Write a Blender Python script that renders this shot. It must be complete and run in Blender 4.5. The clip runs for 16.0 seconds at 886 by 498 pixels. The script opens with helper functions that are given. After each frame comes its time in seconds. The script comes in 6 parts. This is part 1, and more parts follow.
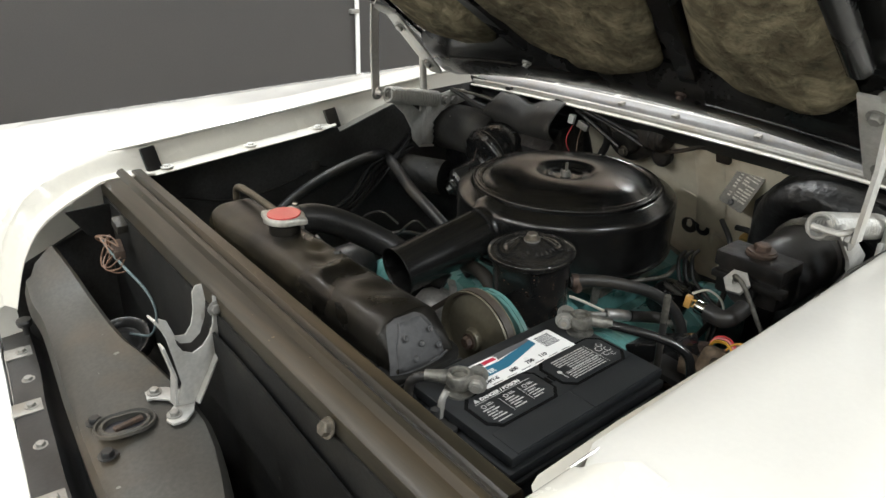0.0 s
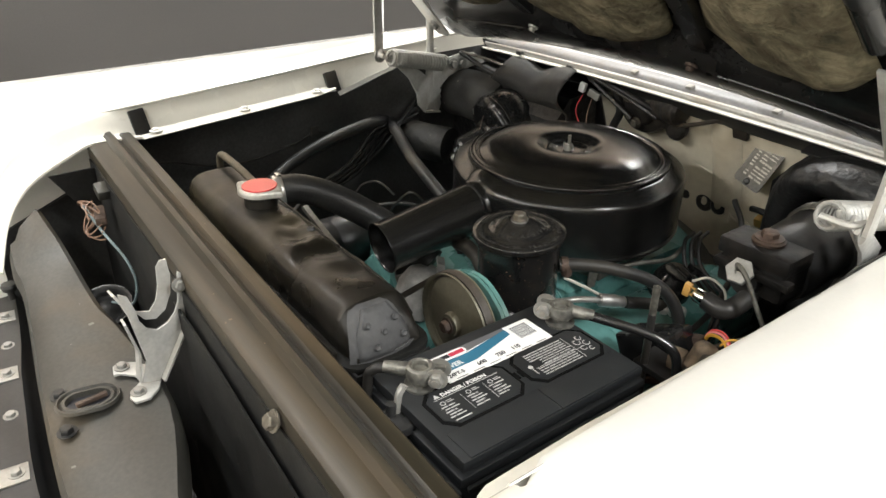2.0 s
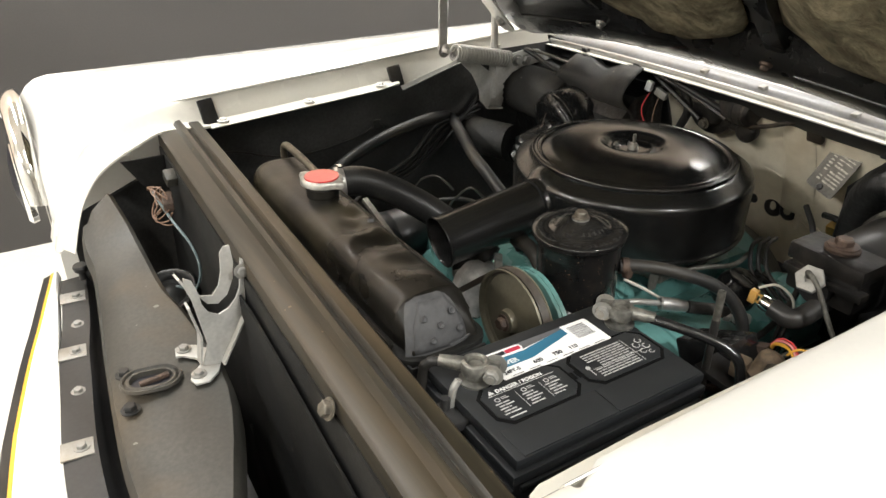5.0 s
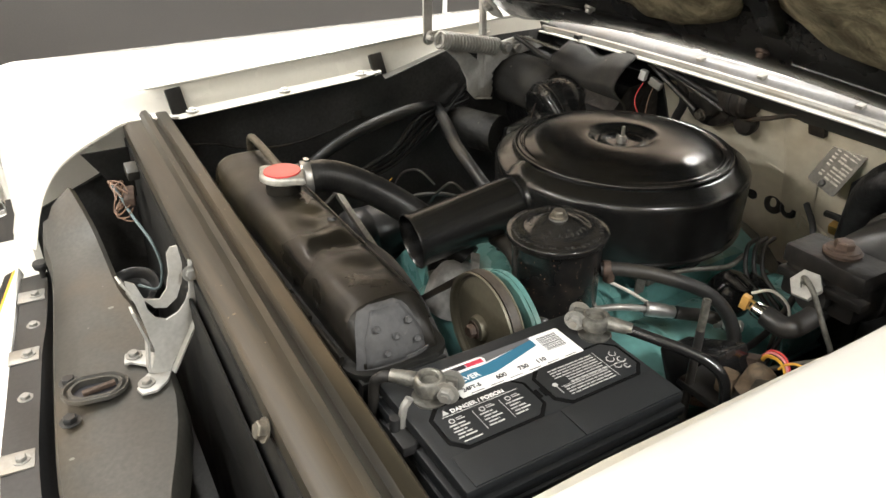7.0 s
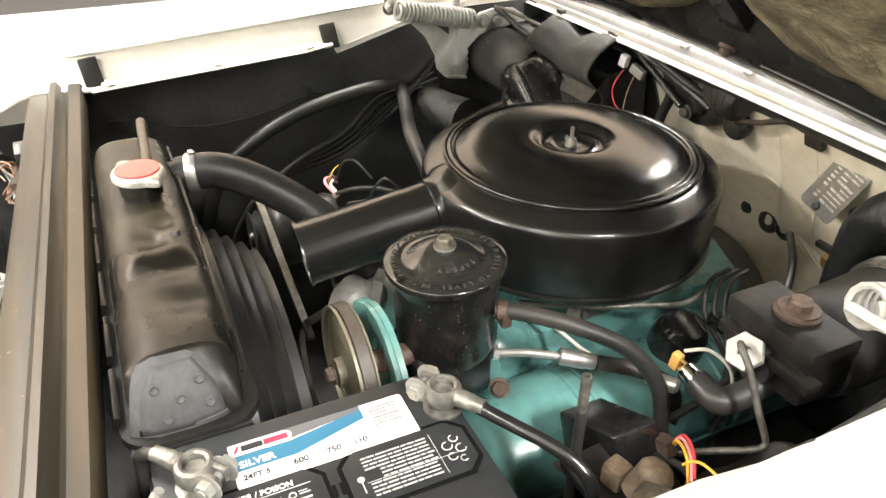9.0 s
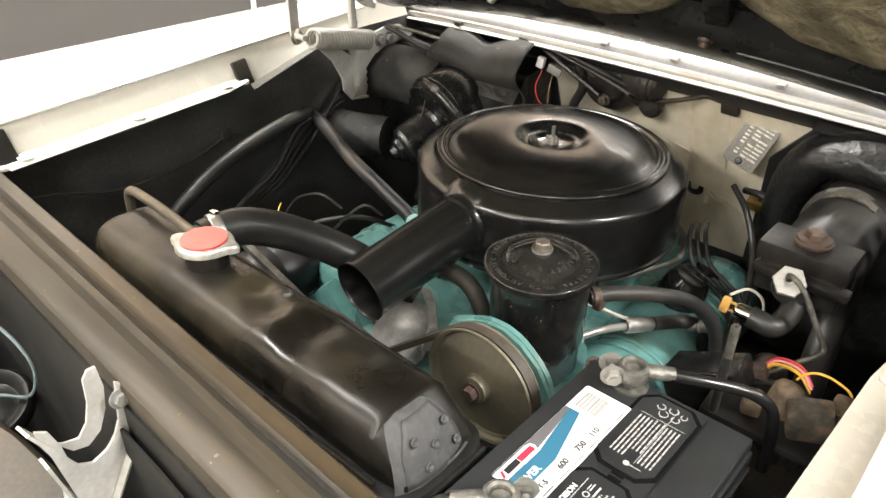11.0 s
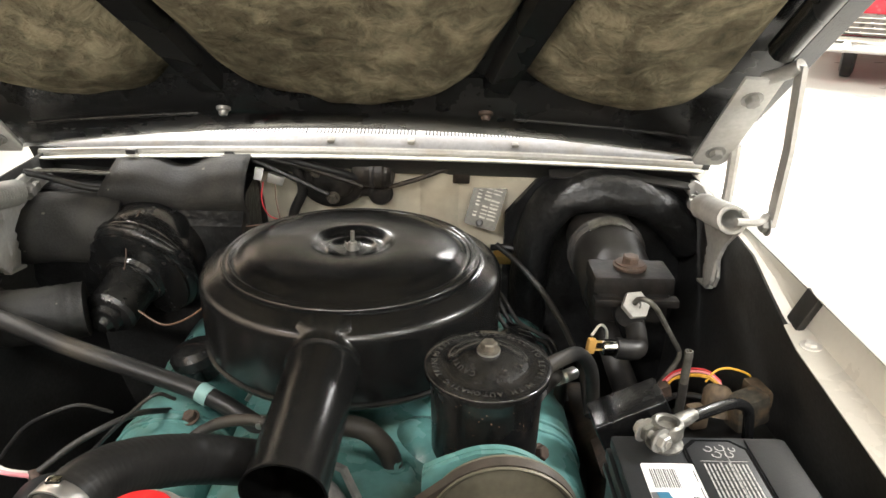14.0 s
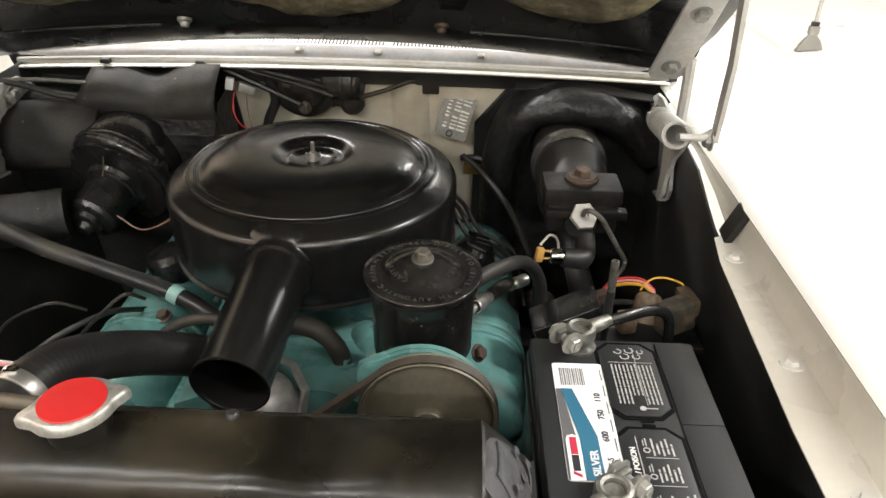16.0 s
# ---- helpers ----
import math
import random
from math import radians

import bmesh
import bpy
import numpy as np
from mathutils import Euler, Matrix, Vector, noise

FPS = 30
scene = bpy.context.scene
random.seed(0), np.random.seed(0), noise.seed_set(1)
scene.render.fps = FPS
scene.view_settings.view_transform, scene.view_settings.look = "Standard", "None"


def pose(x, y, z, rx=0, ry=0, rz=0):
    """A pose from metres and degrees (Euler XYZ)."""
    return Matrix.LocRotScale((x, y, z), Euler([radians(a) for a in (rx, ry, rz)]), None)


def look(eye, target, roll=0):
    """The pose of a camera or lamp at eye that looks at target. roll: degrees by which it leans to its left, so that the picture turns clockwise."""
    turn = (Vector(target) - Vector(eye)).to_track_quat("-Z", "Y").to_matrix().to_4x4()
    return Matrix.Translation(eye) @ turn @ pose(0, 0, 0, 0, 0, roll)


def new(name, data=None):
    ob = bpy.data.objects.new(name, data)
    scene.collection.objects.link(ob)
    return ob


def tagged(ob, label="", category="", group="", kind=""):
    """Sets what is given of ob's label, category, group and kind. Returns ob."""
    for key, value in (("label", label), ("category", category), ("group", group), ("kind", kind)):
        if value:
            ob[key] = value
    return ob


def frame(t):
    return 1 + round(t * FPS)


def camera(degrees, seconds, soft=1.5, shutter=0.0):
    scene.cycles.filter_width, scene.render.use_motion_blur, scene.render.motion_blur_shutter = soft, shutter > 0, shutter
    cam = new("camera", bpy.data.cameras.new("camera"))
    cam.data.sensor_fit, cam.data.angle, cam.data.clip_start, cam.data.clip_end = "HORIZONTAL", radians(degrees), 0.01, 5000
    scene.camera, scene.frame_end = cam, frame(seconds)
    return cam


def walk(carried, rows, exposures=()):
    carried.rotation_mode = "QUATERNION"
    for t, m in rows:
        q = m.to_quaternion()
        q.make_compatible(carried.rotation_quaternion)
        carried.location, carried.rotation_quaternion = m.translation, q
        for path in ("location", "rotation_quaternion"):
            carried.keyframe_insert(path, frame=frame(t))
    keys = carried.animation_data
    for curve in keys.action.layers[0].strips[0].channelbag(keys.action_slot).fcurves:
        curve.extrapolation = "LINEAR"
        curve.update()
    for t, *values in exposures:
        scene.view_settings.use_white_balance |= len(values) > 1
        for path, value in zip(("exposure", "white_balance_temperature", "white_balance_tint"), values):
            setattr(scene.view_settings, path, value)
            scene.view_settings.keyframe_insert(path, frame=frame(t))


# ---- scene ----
cam = camera(62.5, 16.0)
EXPOSURES = [(0, -1.52, 5900, 7), (1.5, -1.13, 6100, 8), (4, -1.08, 6250, 9), (6.5, -1.08, 6250, 9), (7.3, -0.71, 6350, 9.5), (8, -0.15, 6400, 10), (9, 0.1, 6400, 10), (11.3, -0.27, 6350, 10), (12.5, -0.18, 6250, 10), (14.5, -0.65, 6250, 10), (15.2, -0.8, 6250, 10), (16, -0.93, 6250, 10)]
PATH = [
    (0, (0.863, 0.012, 1.388), (-0.528, 1.179, 0.552), 0.6),
    (0.5, (0.838, 0.019, 1.386), (-0.544, 1.174, 0.516), 0.5),
    (1, (0.833, 0.066, 1.383), (-0.54, 1.207, 0.483), 0.6),
    (1.5, (0.842, 0.092, 1.381), (-0.541, 1.202, 0.457), 0.8),
    (2, (0.861, 0.115, 1.388), (-0.553, 1.176, 0.452), 0.8),
    (2.5, (0.862, 0.118, 1.384), (-0.58, 1.137, 0.444), 0.8),
    (3, (0.864, 0.111, 1.389), (-0.598, 1.1, 0.449), 0.6),
    (3.5, (0.86, 0.114, 1.386), (-0.616, 1.083, 0.447), 0.5),
    (4, (0.856, 0.11, 1.384), (-0.628, 1.066, 0.444), 0.5),
    (6.5, (0.856, 0.147, 1.37), (-0.648, 1.058, 0.416), 0.5),
    (7, (0.826, 0.198, 1.361), (-0.674, 1.103, 0.395), 0.4),
    (7.5, (0.793, 0.296, 1.365), (-0.696, 1.19, 0.375), 0.4),
    (8, (0.758, 0.445, 1.344), (-0.739, 1.298, 0.329), 0.9),
    (8.5, (0.76, 0.482, 1.347), (-0.759, 1.253, 0.3), 0.9),
    (9, (0.772, 0.484, 1.351), (-0.761, 1.202, 0.286), 0.6),
    (9.2, (0.782, 0.467, 1.356), (-0.751, 1.182, 0.289), 0.7),
    (11.3, (0.491, 0.086, 1.385), (-0.471, 1.501, 0.349), 0.9),
    (11.5, (0.438, 0.049, 1.39), (-0.398, 1.546, 0.359), 0.9),
    (12, (0.326, 0.026, 1.406), (-0.206, 1.655, 0.374), 1.1),
    (12.5, (0.215, -0.008, 1.424), (-0.068, 1.689, 0.405), 1.0),
    (13, (0.094, 0.004, 1.405), (0.027, 1.778, 0.485), 1.0),
    (13.5, (0.087, 0.07, 1.363), (0.08, 1.894, 0.542), 1.2),
    (14, (0.123, 0.107, 1.33), (0.127, 1.951, 0.555), 1.2),
    (14.5, (0.152, 0.123, 1.325), (0.136, 1.971, 0.56), 1.2),
    (15, (0.185, 0.108, 1.349), (0.14, 1.954, 0.581), 1.1),
    (15.5, (0.226, 0.097, 1.357), (0.177, 1.869, 0.431), 1.1),
    (16, (0.214, 0.072, 1.358), (0.17, 1.798, 0.35), 1.1),
]
walk(cam, [(t, look(eye, target, roll)) for t, eye, target, roll in PATH], EXPOSURES)

# ---------------------------------------------------------------- light
world = bpy.data.worlds.new("hall_air")
scene.world = world
world.use_nodes = True
world.node_tree.nodes["Background"].inputs[0].default_value = (1.0, 0.97, 0.92, 1)
world.node_tree.nodes["Background"].inputs[1].default_value = 0.05
scene.view_settings.exposure = 0.0


def ceiling_lamp(x, y, power, sx=1.2, sy=0.3, z=3.55):
    lamp = bpy.data.lights.new("ceiling_lamp", "AREA")
    lamp.shape, lamp.size, lamp.size_y, lamp.energy = "RECTANGLE", sx, sy, power
    lamp.color = (1.0, 0.965, 0.91)
    ob = new("ceiling_lamp", lamp)
    ob.matrix_world = pose(x, y, z)
    return ob


# Lamps are unseen; the last one is added for highlights on bar and tank.
for lx, ly, lw in ((-1.5, -0.6, 170), (1.6, -1.2, 80), (-1.5, -3.4, 270), (0.6, -4.6, 270), (4.4, -3.6, 150), (3.2, 0.9, 400), (4.2, 4.0, 330), (-1.5, 4.6, 150), (1.6, 6.0, 200), (5.5, 9.0, 330), (-1.6, 1.6, 260)):
    ceiling_lamp(lx, ly, lw)


# ---------------------------------------------------------------- materials
def mat(name, base, rough=0.5, metal=0.0, var=0.15, scale=9.0, grain=160.0, bump=0.12, dist=0.001,
        dirt=None, dirt_amt=0.0, dirt_scale=5.0, coat=0.0, spec=0.5, rvar=0.12, stretch=(1, 1, 1), chips=None):
    """Principled surface with large stains, fine grain, uneven gloss and a fine relief."""
    m = bpy.data.materials.new(name)
    m.use_nodes = True
    nt = m.node_tree
    n, l = nt.nodes, nt.links
    b = n["Principled BSDF"]
    b.inputs["Metallic"].default_value = metal
    b.inputs["Coat Weight"].default_value = coat
    b.inputs["Coat Roughness"].default_value = 0.08
    b.inputs["Specular IOR Level"].default_value = spec
    tc = n.new("ShaderNodeTexCoord")
    mp = n.new("ShaderNodeMapping")
    mp.inputs["Scale"].default_value = stretch
    l.new(tc.outputs["Object"], mp.inputs["Vector"])

    def noise_tex(s, detail):
        t = n.new("ShaderNodeTexNoise")
        t.inputs["Scale"].default_value, t.inputs["Detail"].default_value = s, detail
        l.new(mp.outputs["Vector"], t.inputs["Vector"])
        return t.outputs["Fac"]

    big, fine = noise_tex(scale, 5), noise_tex(grain, 3)
    ramp = n.new("ShaderNodeMapRange")
    ramp.inputs["From Min"].default_value, ramp.inputs["From Max"].default_value = 0.3, 0.7
    ramp.inputs["To Min"].default_value, ramp.inputs["To Max"].default_value = 1 - var, 1 + var
    l.new(big, ramp.inputs["Value"])
    ramp2 = n.new("ShaderNodeMapRange")
    ramp2.inputs["From Min"].default_value, ramp2.inputs["From Max"].default_value = 0.3, 0.7
    ramp2.inputs["To Min"].default_value, ramp2.inputs["To Max"].default_value = 1 - var * 0.6, 1 + var * 0.6
    l.new(fine, ramp2.inputs["Value"])
    mul = n.new("ShaderNodeMath")
    mul.operation = "MULTIPLY"
    l.new(ramp.outputs[0], mul.inputs[0])
    l.new(ramp2.outputs[0], mul.inputs[1])
    col = n.new("ShaderNodeVectorMath")
    col.operation = "SCALE"
    col.inputs[0].default_value = base
    l.new(mul.outputs[0], col.inputs["Scale"])
    out = col.outputs["Vector"]
    if dirt:
        d = noise_tex(dirt_scale, 8)
        dr = n.new("ShaderNodeMapRange")
        dr.inputs["From Min"].default_value, dr.inputs["From Max"].default_value = 0.5, 0.72
        dr.inputs["To Max"].default_value = dirt_amt
        l.new(d, dr.inputs["Value"])
        mix = n.new("ShaderNodeMix")
        mix.data_type = "RGBA"
        mix.inputs[7].default_value = (*dirt, 1)
        l.new(dr.outputs[0], mix.inputs[0])
        l.new(out, mix.inputs[6])
        out = mix.outputs[2]
    if chips:
        chip_colour, chip_scale, density, size = chips
        vo = n.new("ShaderNodeTexVoronoi")
        vo.inputs["Scale"].default_value = chip_scale
        l.new(tc.outputs["Object"], vo.inputs["Vector"])
        rag = n.new("ShaderNodeMath")
        rag.operation, rag.inputs[1].default_value = "MULTIPLY_ADD", 0.5
        l.new(noise_tex(chip_scale * 2.5, 4), rag.inputs[0])
        l.new(vo.outputs["Distance"], rag.inputs[2])
        near = n.new("ShaderNodeMath")
        near.operation, near.inputs[1].default_value = "LESS_THAN", size + 0.25
        l.new(rag.outputs[0], near.inputs[0])
        sep = n.new("ShaderNodeSeparateColor")
        l.new(vo.outputs["Color"], sep.inputs[0])
        some = n.new("ShaderNodeMath")
        some.operation, some.inputs[1].default_value = "GREATER_THAN", 1 - density
        l.new(sep.outputs[0], some.inputs[0])
        both = n.new("ShaderNodeMath")
        both.operation = "MULTIPLY"
        l.new(near.outputs[0], both.inputs[0])
        l.new(some.outputs[0], both.inputs[1])
        cm = n.new("ShaderNodeMix")
        cm.data_type = "RGBA"
        cm.inputs[7].default_value = (*chip_colour, 1)
        l.new(both.outputs[0], cm.inputs[0])
        l.new(out, cm.inputs[6])
        out = cm.outputs[2]
    l.new(out, b.inputs["Base Color"])
    rr = n.new("ShaderNodeMapRange")
    rr.inputs["From Min"].default_value, rr.inputs["From Max"].default_value = 0.3, 0.7
    rr.inputs["To Min"].default_value, rr.inputs["To Max"].default_value = max(rough - rvar, 0.02), min(rough + rvar, 1)
    l.new(big, rr.inputs["Value"])
    l.new(rr.outputs[0], b.inputs["Roughness"])
    if bump:
        bp = n.new("ShaderNodeBump")
        bp.inputs["Strength"].default_value, bp.inputs["Distance"].default_value = bump, dist
        l.new(fine, bp.inputs["Height"])
        l.new(bp.outputs["Normal"], b.inputs["Normal"])
    return m


WHITE = mat("white_paint", (0.80, 0.79, 0.75), 0.22, var=0.02, bump=0, coat=0.6, rvar=0.05, dirt=(0.66, 0.60, 0.50), dirt_amt=0.12, dirt_scale=3.5)
CREAM = mat("cream_paint", (0.72, 0.665, 0.53), 0.36, var=0.08, bump=0.12, grain=60, dirt=(0.36, 0.27, 0.15), dirt_amt=0.55, dirt_scale=7, chips=((0.20, 0.12, 0.06), 45, 0.12, 0.06))
BLACK = mat("black_paint", (0.021, 0.0208, 0.0205), 0.38, spec=0.4, var=0.3, bump=0.1, dirt=(0.045, 0.038, 0.03), dirt_amt=0.5)
SATIN = mat("satin_black", (0.0085, 0.0083, 0.0080), 0.24, spec=0.65, var=0.1, bump=0.05, grain=400, dist=0.0003, rvar=0.03)
APRON = mat("dull_black_sheet", (0.042, 0.0415, 0.040), 0.5, spec=0.4, var=0.4, bump=0.25, dirt=(0.028, 0.025, 0.021), dirt_amt=0.4)
BAFFLE = mat("grey_black_sheet", (0.038, 0.0365, 0.031), 0.46, var=0.36, scale=6, bump=0.14, dirt=(0.075, 0.052, 0.026), dirt_amt=0.8, dirt_scale=4, chips=((0.16, 0.16, 0.14), 34, 0.3, 0.07))
BAR = mat("rusty_black_bar", (0.024, 0.0205, 0.0135), 0.40, spec=0.38, var=0.4, scale=16, bump=0.12, stretch=(0.06, 1, 1), dirt=(0.062, 0.044, 0.024), dirt_amt=0.8, dirt_scale=26, chips=((0.12, 0.09, 0.05), 60, 0.2, 0.08))
TANK = mat("black_radiator_paint", (0.009, 0.008, 0.0062), 0.34, spec=0.32, var=0.5, scale=9, bump=0.2, grain=70, dist=0.0015, dirt=(0.066, 0.054, 0.030), dirt_amt=0.45, dirt_scale=7, rvar=0.14)
PATCH = mat("solder_patch", (0.050, 0.050, 0.051), 0.68, var=0.2, scale=40, bump=0.4, dist=0.002)
TAR = mat("tar_coating", (0.013, 0.013, 0.013), 0.42, spec=0.45, var=0.5, grain=80, bump=0.7, dist=0.004)
RUBBER = mat("black_rubber", (0.019, 0.0185, 0.0178), 0.45, spec=0.34, var=0.3, bump=0.25, dirt=(0.060, 0.050, 0.036), dirt_amt=0.6, dirt_scale=9)
VINYL = mat("black_vinyl", (0.027, 0.0265, 0.025), 0.62, spec=0.3, var=0.35, bump=0.5, grain=300, dirt=(0.07, 0.065, 0.055), dirt_amt=0.6, dirt_scale=12, chips=((0.13, 0.12, 0.10), 60, 0.2, 0.12))
GLOSS = mat("gloss_black", (0.012, 0.012, 0.012), 0.2, spec=0.5, var=0.3, scale=30, bump=0.15, grain=140, dist=0.0006, dirt=(0.035, 0.03, 0.024), dirt_amt=0.4, dirt_scale=20)
ZINC = mat("pale_zinc_steel", (0.47, 0.465, 0.44), 0.5, metal=0.35, var=0.14, scale=18, bump=0.15, dirt=(0.33, 0.29, 0.23), dirt_amt=0.5, dirt_scale=16)
TEAL = mat("teal_engine_enamel", (0.105, 0.245, 0.232), 0.30, var=0.16, scale=14, bump=0.35, grain=70, dist=0.002, dirt=(0.06, 0.075, 0.05), dirt_amt=0.75, dirt_scale=12, rvar=0.1)
STEEL = mat("grey_plated_steel", (0.30, 0.295, 0.275), 0.45, metal=0.5, var=0.15, bump=0.1, dirt=(0.22, 0.18, 0.13), dirt_amt=0.6, dirt_scale=14)
ALU = mat("cast_aluminium", (0.52, 0.51, 0.49), 0.36, metal=0.85, var=0.2, bump=0.4, grain=90)
LEAD = mat("lead_terminal", (0.20, 0.195, 0.175), 0.4, metal=0.7, var=0.35, scale=60, bump=0.7, grain=140, dist=0.002)
CHROME = mat("chrome", (0.75, 0.75, 0.74), 0.1, metal=1.0, var=0.05, bump=0, rvar=0.04)
PULLEY = mat("olive_grey_steel", (0.15, 0.137, 0.098), 0.42, metal=0.3, var=0.15, bump=0.1)
PLASTIC = mat("battery_plastic", (0.019, 0.0205, 0.022), 0.40, var=0.1, bump=0.3, grain=500, dist=0.0004)
WALLDARK = mat("dark_grey_wall", (0.055, 0.052, 0.05), 0.7, var=0.08, scale=2, bump=0.1)
FLOORM = mat("pale_concrete", (0.62, 0.60, 0.55), 0.35, var=0.06, scale=1.5, grain=60, bump=0.1, dirt=(0.5, 0.47, 0.41), dirt_amt=0.4, dirt_scale=1.2)
# Colour of the unseen upper wall, chosen for its warm reflection.
WALLTAN = mat("warm_tan_wall", (0.56, 0.46, 0.37), 0.6, var=0.1, scale=3, bump=0.1)
WALLM = mat("white_wall", (0.7, 0.68, 0.63), 0.7, var=0.05, bump=0.1)
# Faint pink patches put a little washed-out glare into the red.
RED = mat("red_plastic", (0.50, 0.016, 0.018), 0.35, var=0.05, bump=0, coat=1.0, dirt=(0.7, 0.2, 0.15), dirt_amt=0.12, dirt_scale=60)
PAPER = mat("label_white", (0.80, 0.80, 0.79), 0.3, var=0.02, bump=0)
LBLUE = mat("label_blue", (0.035, 0.14, 0.225), 0.3, var=0.03, bump=0)
LGREY = mat("label_grey", (0.115, 0.115, 0.12), 0.3, var=0.03, bump=0)
LRED = mat("label_red", (0.45, 0.03, 0.06), 0.3, var=0.03, bump=0)
PRINT = mat("white_print", (0.46, 0.46, 0.45), 0.45, var=0.1, bump=0)
INK = mat("label_ink", (0.02, 0.02, 0.025), 0.4, var=0.03, bump=0)
# Near-black that paints the shade of grooves in the battery lid.
GROOVE_SHADE = mat("groove_shade_black", (0.004, 0.004, 0.004), 0.9, spec=0.1, var=0.05, bump=0)
BRASS = mat("brass", (0.55, 0.36, 0.12), 0.35, metal=0.8, var=0.2, bump=0.1)
YELLOWP = mat("yellow_plastic", (0.58, 0.33, 0.09), 0.4, var=0.1, bump=0)
OLDSTEEL = mat("dull_oily_steel", (0.12, 0.115, 0.10), 0.5, metal=0.5, var=0.4, scale=60, bump=0.3)
HOODBLACK = mat("gloss_black_bonnet_paint", (0.010, 0.010, 0.0098), 0.24, spec=0.35, var=0.3, bump=0.1, dirt=(0.03, 0.027, 0.022), dirt_amt=0.3)
GRIME = mat("grimy_brown_black", (0.030, 0.024, 0.018), 0.55, var=0.5, scale=30, bump=0.4, dirt=(0.09, 0.062, 0.038), dirt_amt=0.6, dirt_scale=40)
# White cowl paint with the front edge's shade put into the grey.
COWLSHADE = mat("shaded_cowl_paint", (0.24, 0.24, 0.245), 0.4, var=0.12, scale=20, bump=0.1, dirt=(0.2, 0.17, 0.13), dirt_amt=0.4, dirt_scale=30)
RUST = mat("rusty_steel", (0.075, 0.050, 0.037), 0.65, metal=0.2, var=0.4, scale=40, bump=0.5)
WIRES = {c: mat(c + "_wire", v, 0.45, var=0.1, bump=0) for c, v in {
    "red": (0.55, 0.04, 0.05), "yellow": (0.75, 0.42, 0.05), "blue": (0.16, 0.21, 0.22), "pink": (0.75, 0.30, 0.32), "copper": (0.17, 0.10, 0.065), "white": (0.6, 0.57, 0.5)}.items()}


# ---------------------------------------------------------------- mesh tools
ORIGIN = {}


def thing(name, at, label, category, group="", kind=""):
    ob = new(name)
    ob.empty_display_size = 0.02
    ob.location = at
    ORIGIN[ob.name] = Vector(at)
    return tagged(ob, label, category, group, kind)


def finish(me, bm, material, angle=38):
    bm.normal_update()
    bm.to_mesh(me)
    bm.free()
    me.materials.append(material)
    me.polygons.foreach_set("use_smooth", [True] * len(me.polygons))
    me.set_sharp_from_angle(angle=radians(angle))
    return me


def part(name, bm, material, parent=None, label="", angle=38, kind=""):
    """Link a bmesh, given in world metres, as one mesh object under a thing or a part."""
    if parent:
        bm.transform(Matrix.Translation(-ORIGIN[parent.name]))
    ob = new(name, finish(bpy.data.meshes.new(name), bm, material, angle))
    if parent:
        ob.parent = parent
        ORIGIN[ob.name] = ORIGIN[parent.name]
    else:
        ORIGIN[ob.name] = Vector((0, 0, 0))
    return tagged(ob, label, kind=kind)


def placed(name, me, m, parent, label=""):
    """One more part on a shared mesh, at the world pose m."""
    ob = new(name, me)
    ob.parent = parent
    ob.matrix_local = Matrix.Translation(-ORIGIN[parent.name]) @ m
    return tagged(ob, label)


def along(a, b):
    """A pose at a whose z runs to b."""
    a, b = Vector(a), Vector(b)
    return Matrix.Translation(a) @ (b - a).to_track_quat("Z", "Y").to_matrix().to_4x4()


def facing(at, normal, spin=0):
    return along(at, Vector(at) + Vector(normal)) @ pose(0, 0, 0, 0, 0, spin)


def box(size, m=None, bevel=0.0, seg=2, bm=None):
    b = bmesh.new()
    bmesh.ops.create_cube(b, size=1.0)
    b.transform(Matrix.Diagonal((*size, 1)))
    if bevel:
        bmesh.ops.bevel(b, geom=b.edges[:], offset=bevel, segments=seg, profile=0.6, affect="EDGES")
    return put(b, m, bm)


def put(b, m=None, bm=None):
    if m is not None:
        b.transform(m)
    if bm is None:
        return b
    me = bpy.data.meshes.new("scratch")
    b.to_mesh(me)
    b.free()
    bm.from_mesh(me)
    bpy.data.meshes.remove(me)
    return bm


def loft(rings, closed=True, caps=True, m=None, bm=None, loop=False):
    """Skin over rings of equally many points."""
    b = bmesh.new()
    vs = [[b.verts.new(p) for p in r] for r in rings]
    n = len(rings[0])
    pairs = list(zip(vs, vs[1:])) + ([(vs[-1], vs[0])] if loop else [])
    for r0, r1 in pairs:
        for i in range(n if closed else n - 1):
            j = (i + 1) % n
            b.faces.new((r0[i], r0[j], r1[j], r1[i]))
    if closed and caps and not loop:
        b.faces.new(vs[0][::-1])
        b.faces.new(vs[-1])
    bmesh.ops.recalc_face_normals(b, faces=b.faces[:])
    return put(b, m, bm)


def lathe(prof, m=None, seg=40, bm=None, start=0.0, sweep=360.0):
    """Turn (r, z) points about z; a zero radius at an end closes it."""
    full = sweep >= 359.9
    n = seg if full else seg + 1
    b = bmesh.new()
    rows = []
    for r, z in prof:
        if r <= 1e-6 and full:
            rows.append([b.verts.new((0, 0, z))])
        else:
            rows.append([b.verts.new((r * math.cos(a), r * math.sin(a), z)) for a in (radians(start) + radians(sweep) * i / seg for i in range(n))])
    for a, c in zip(rows, rows[1:]):
        for i in range(n if full else n - 1):
            j = (i + 1) % n
            q = [a[i % len(a)], a[j % len(a)], c[j % len(c)], c[i % len(c)]]
            u = list(dict.fromkeys(q))
            if len(u) > 2:
                b.faces.new(u)
    bmesh.ops.recalc_face_normals(b, faces=b.faces[:])
    return put(b, m, bm)


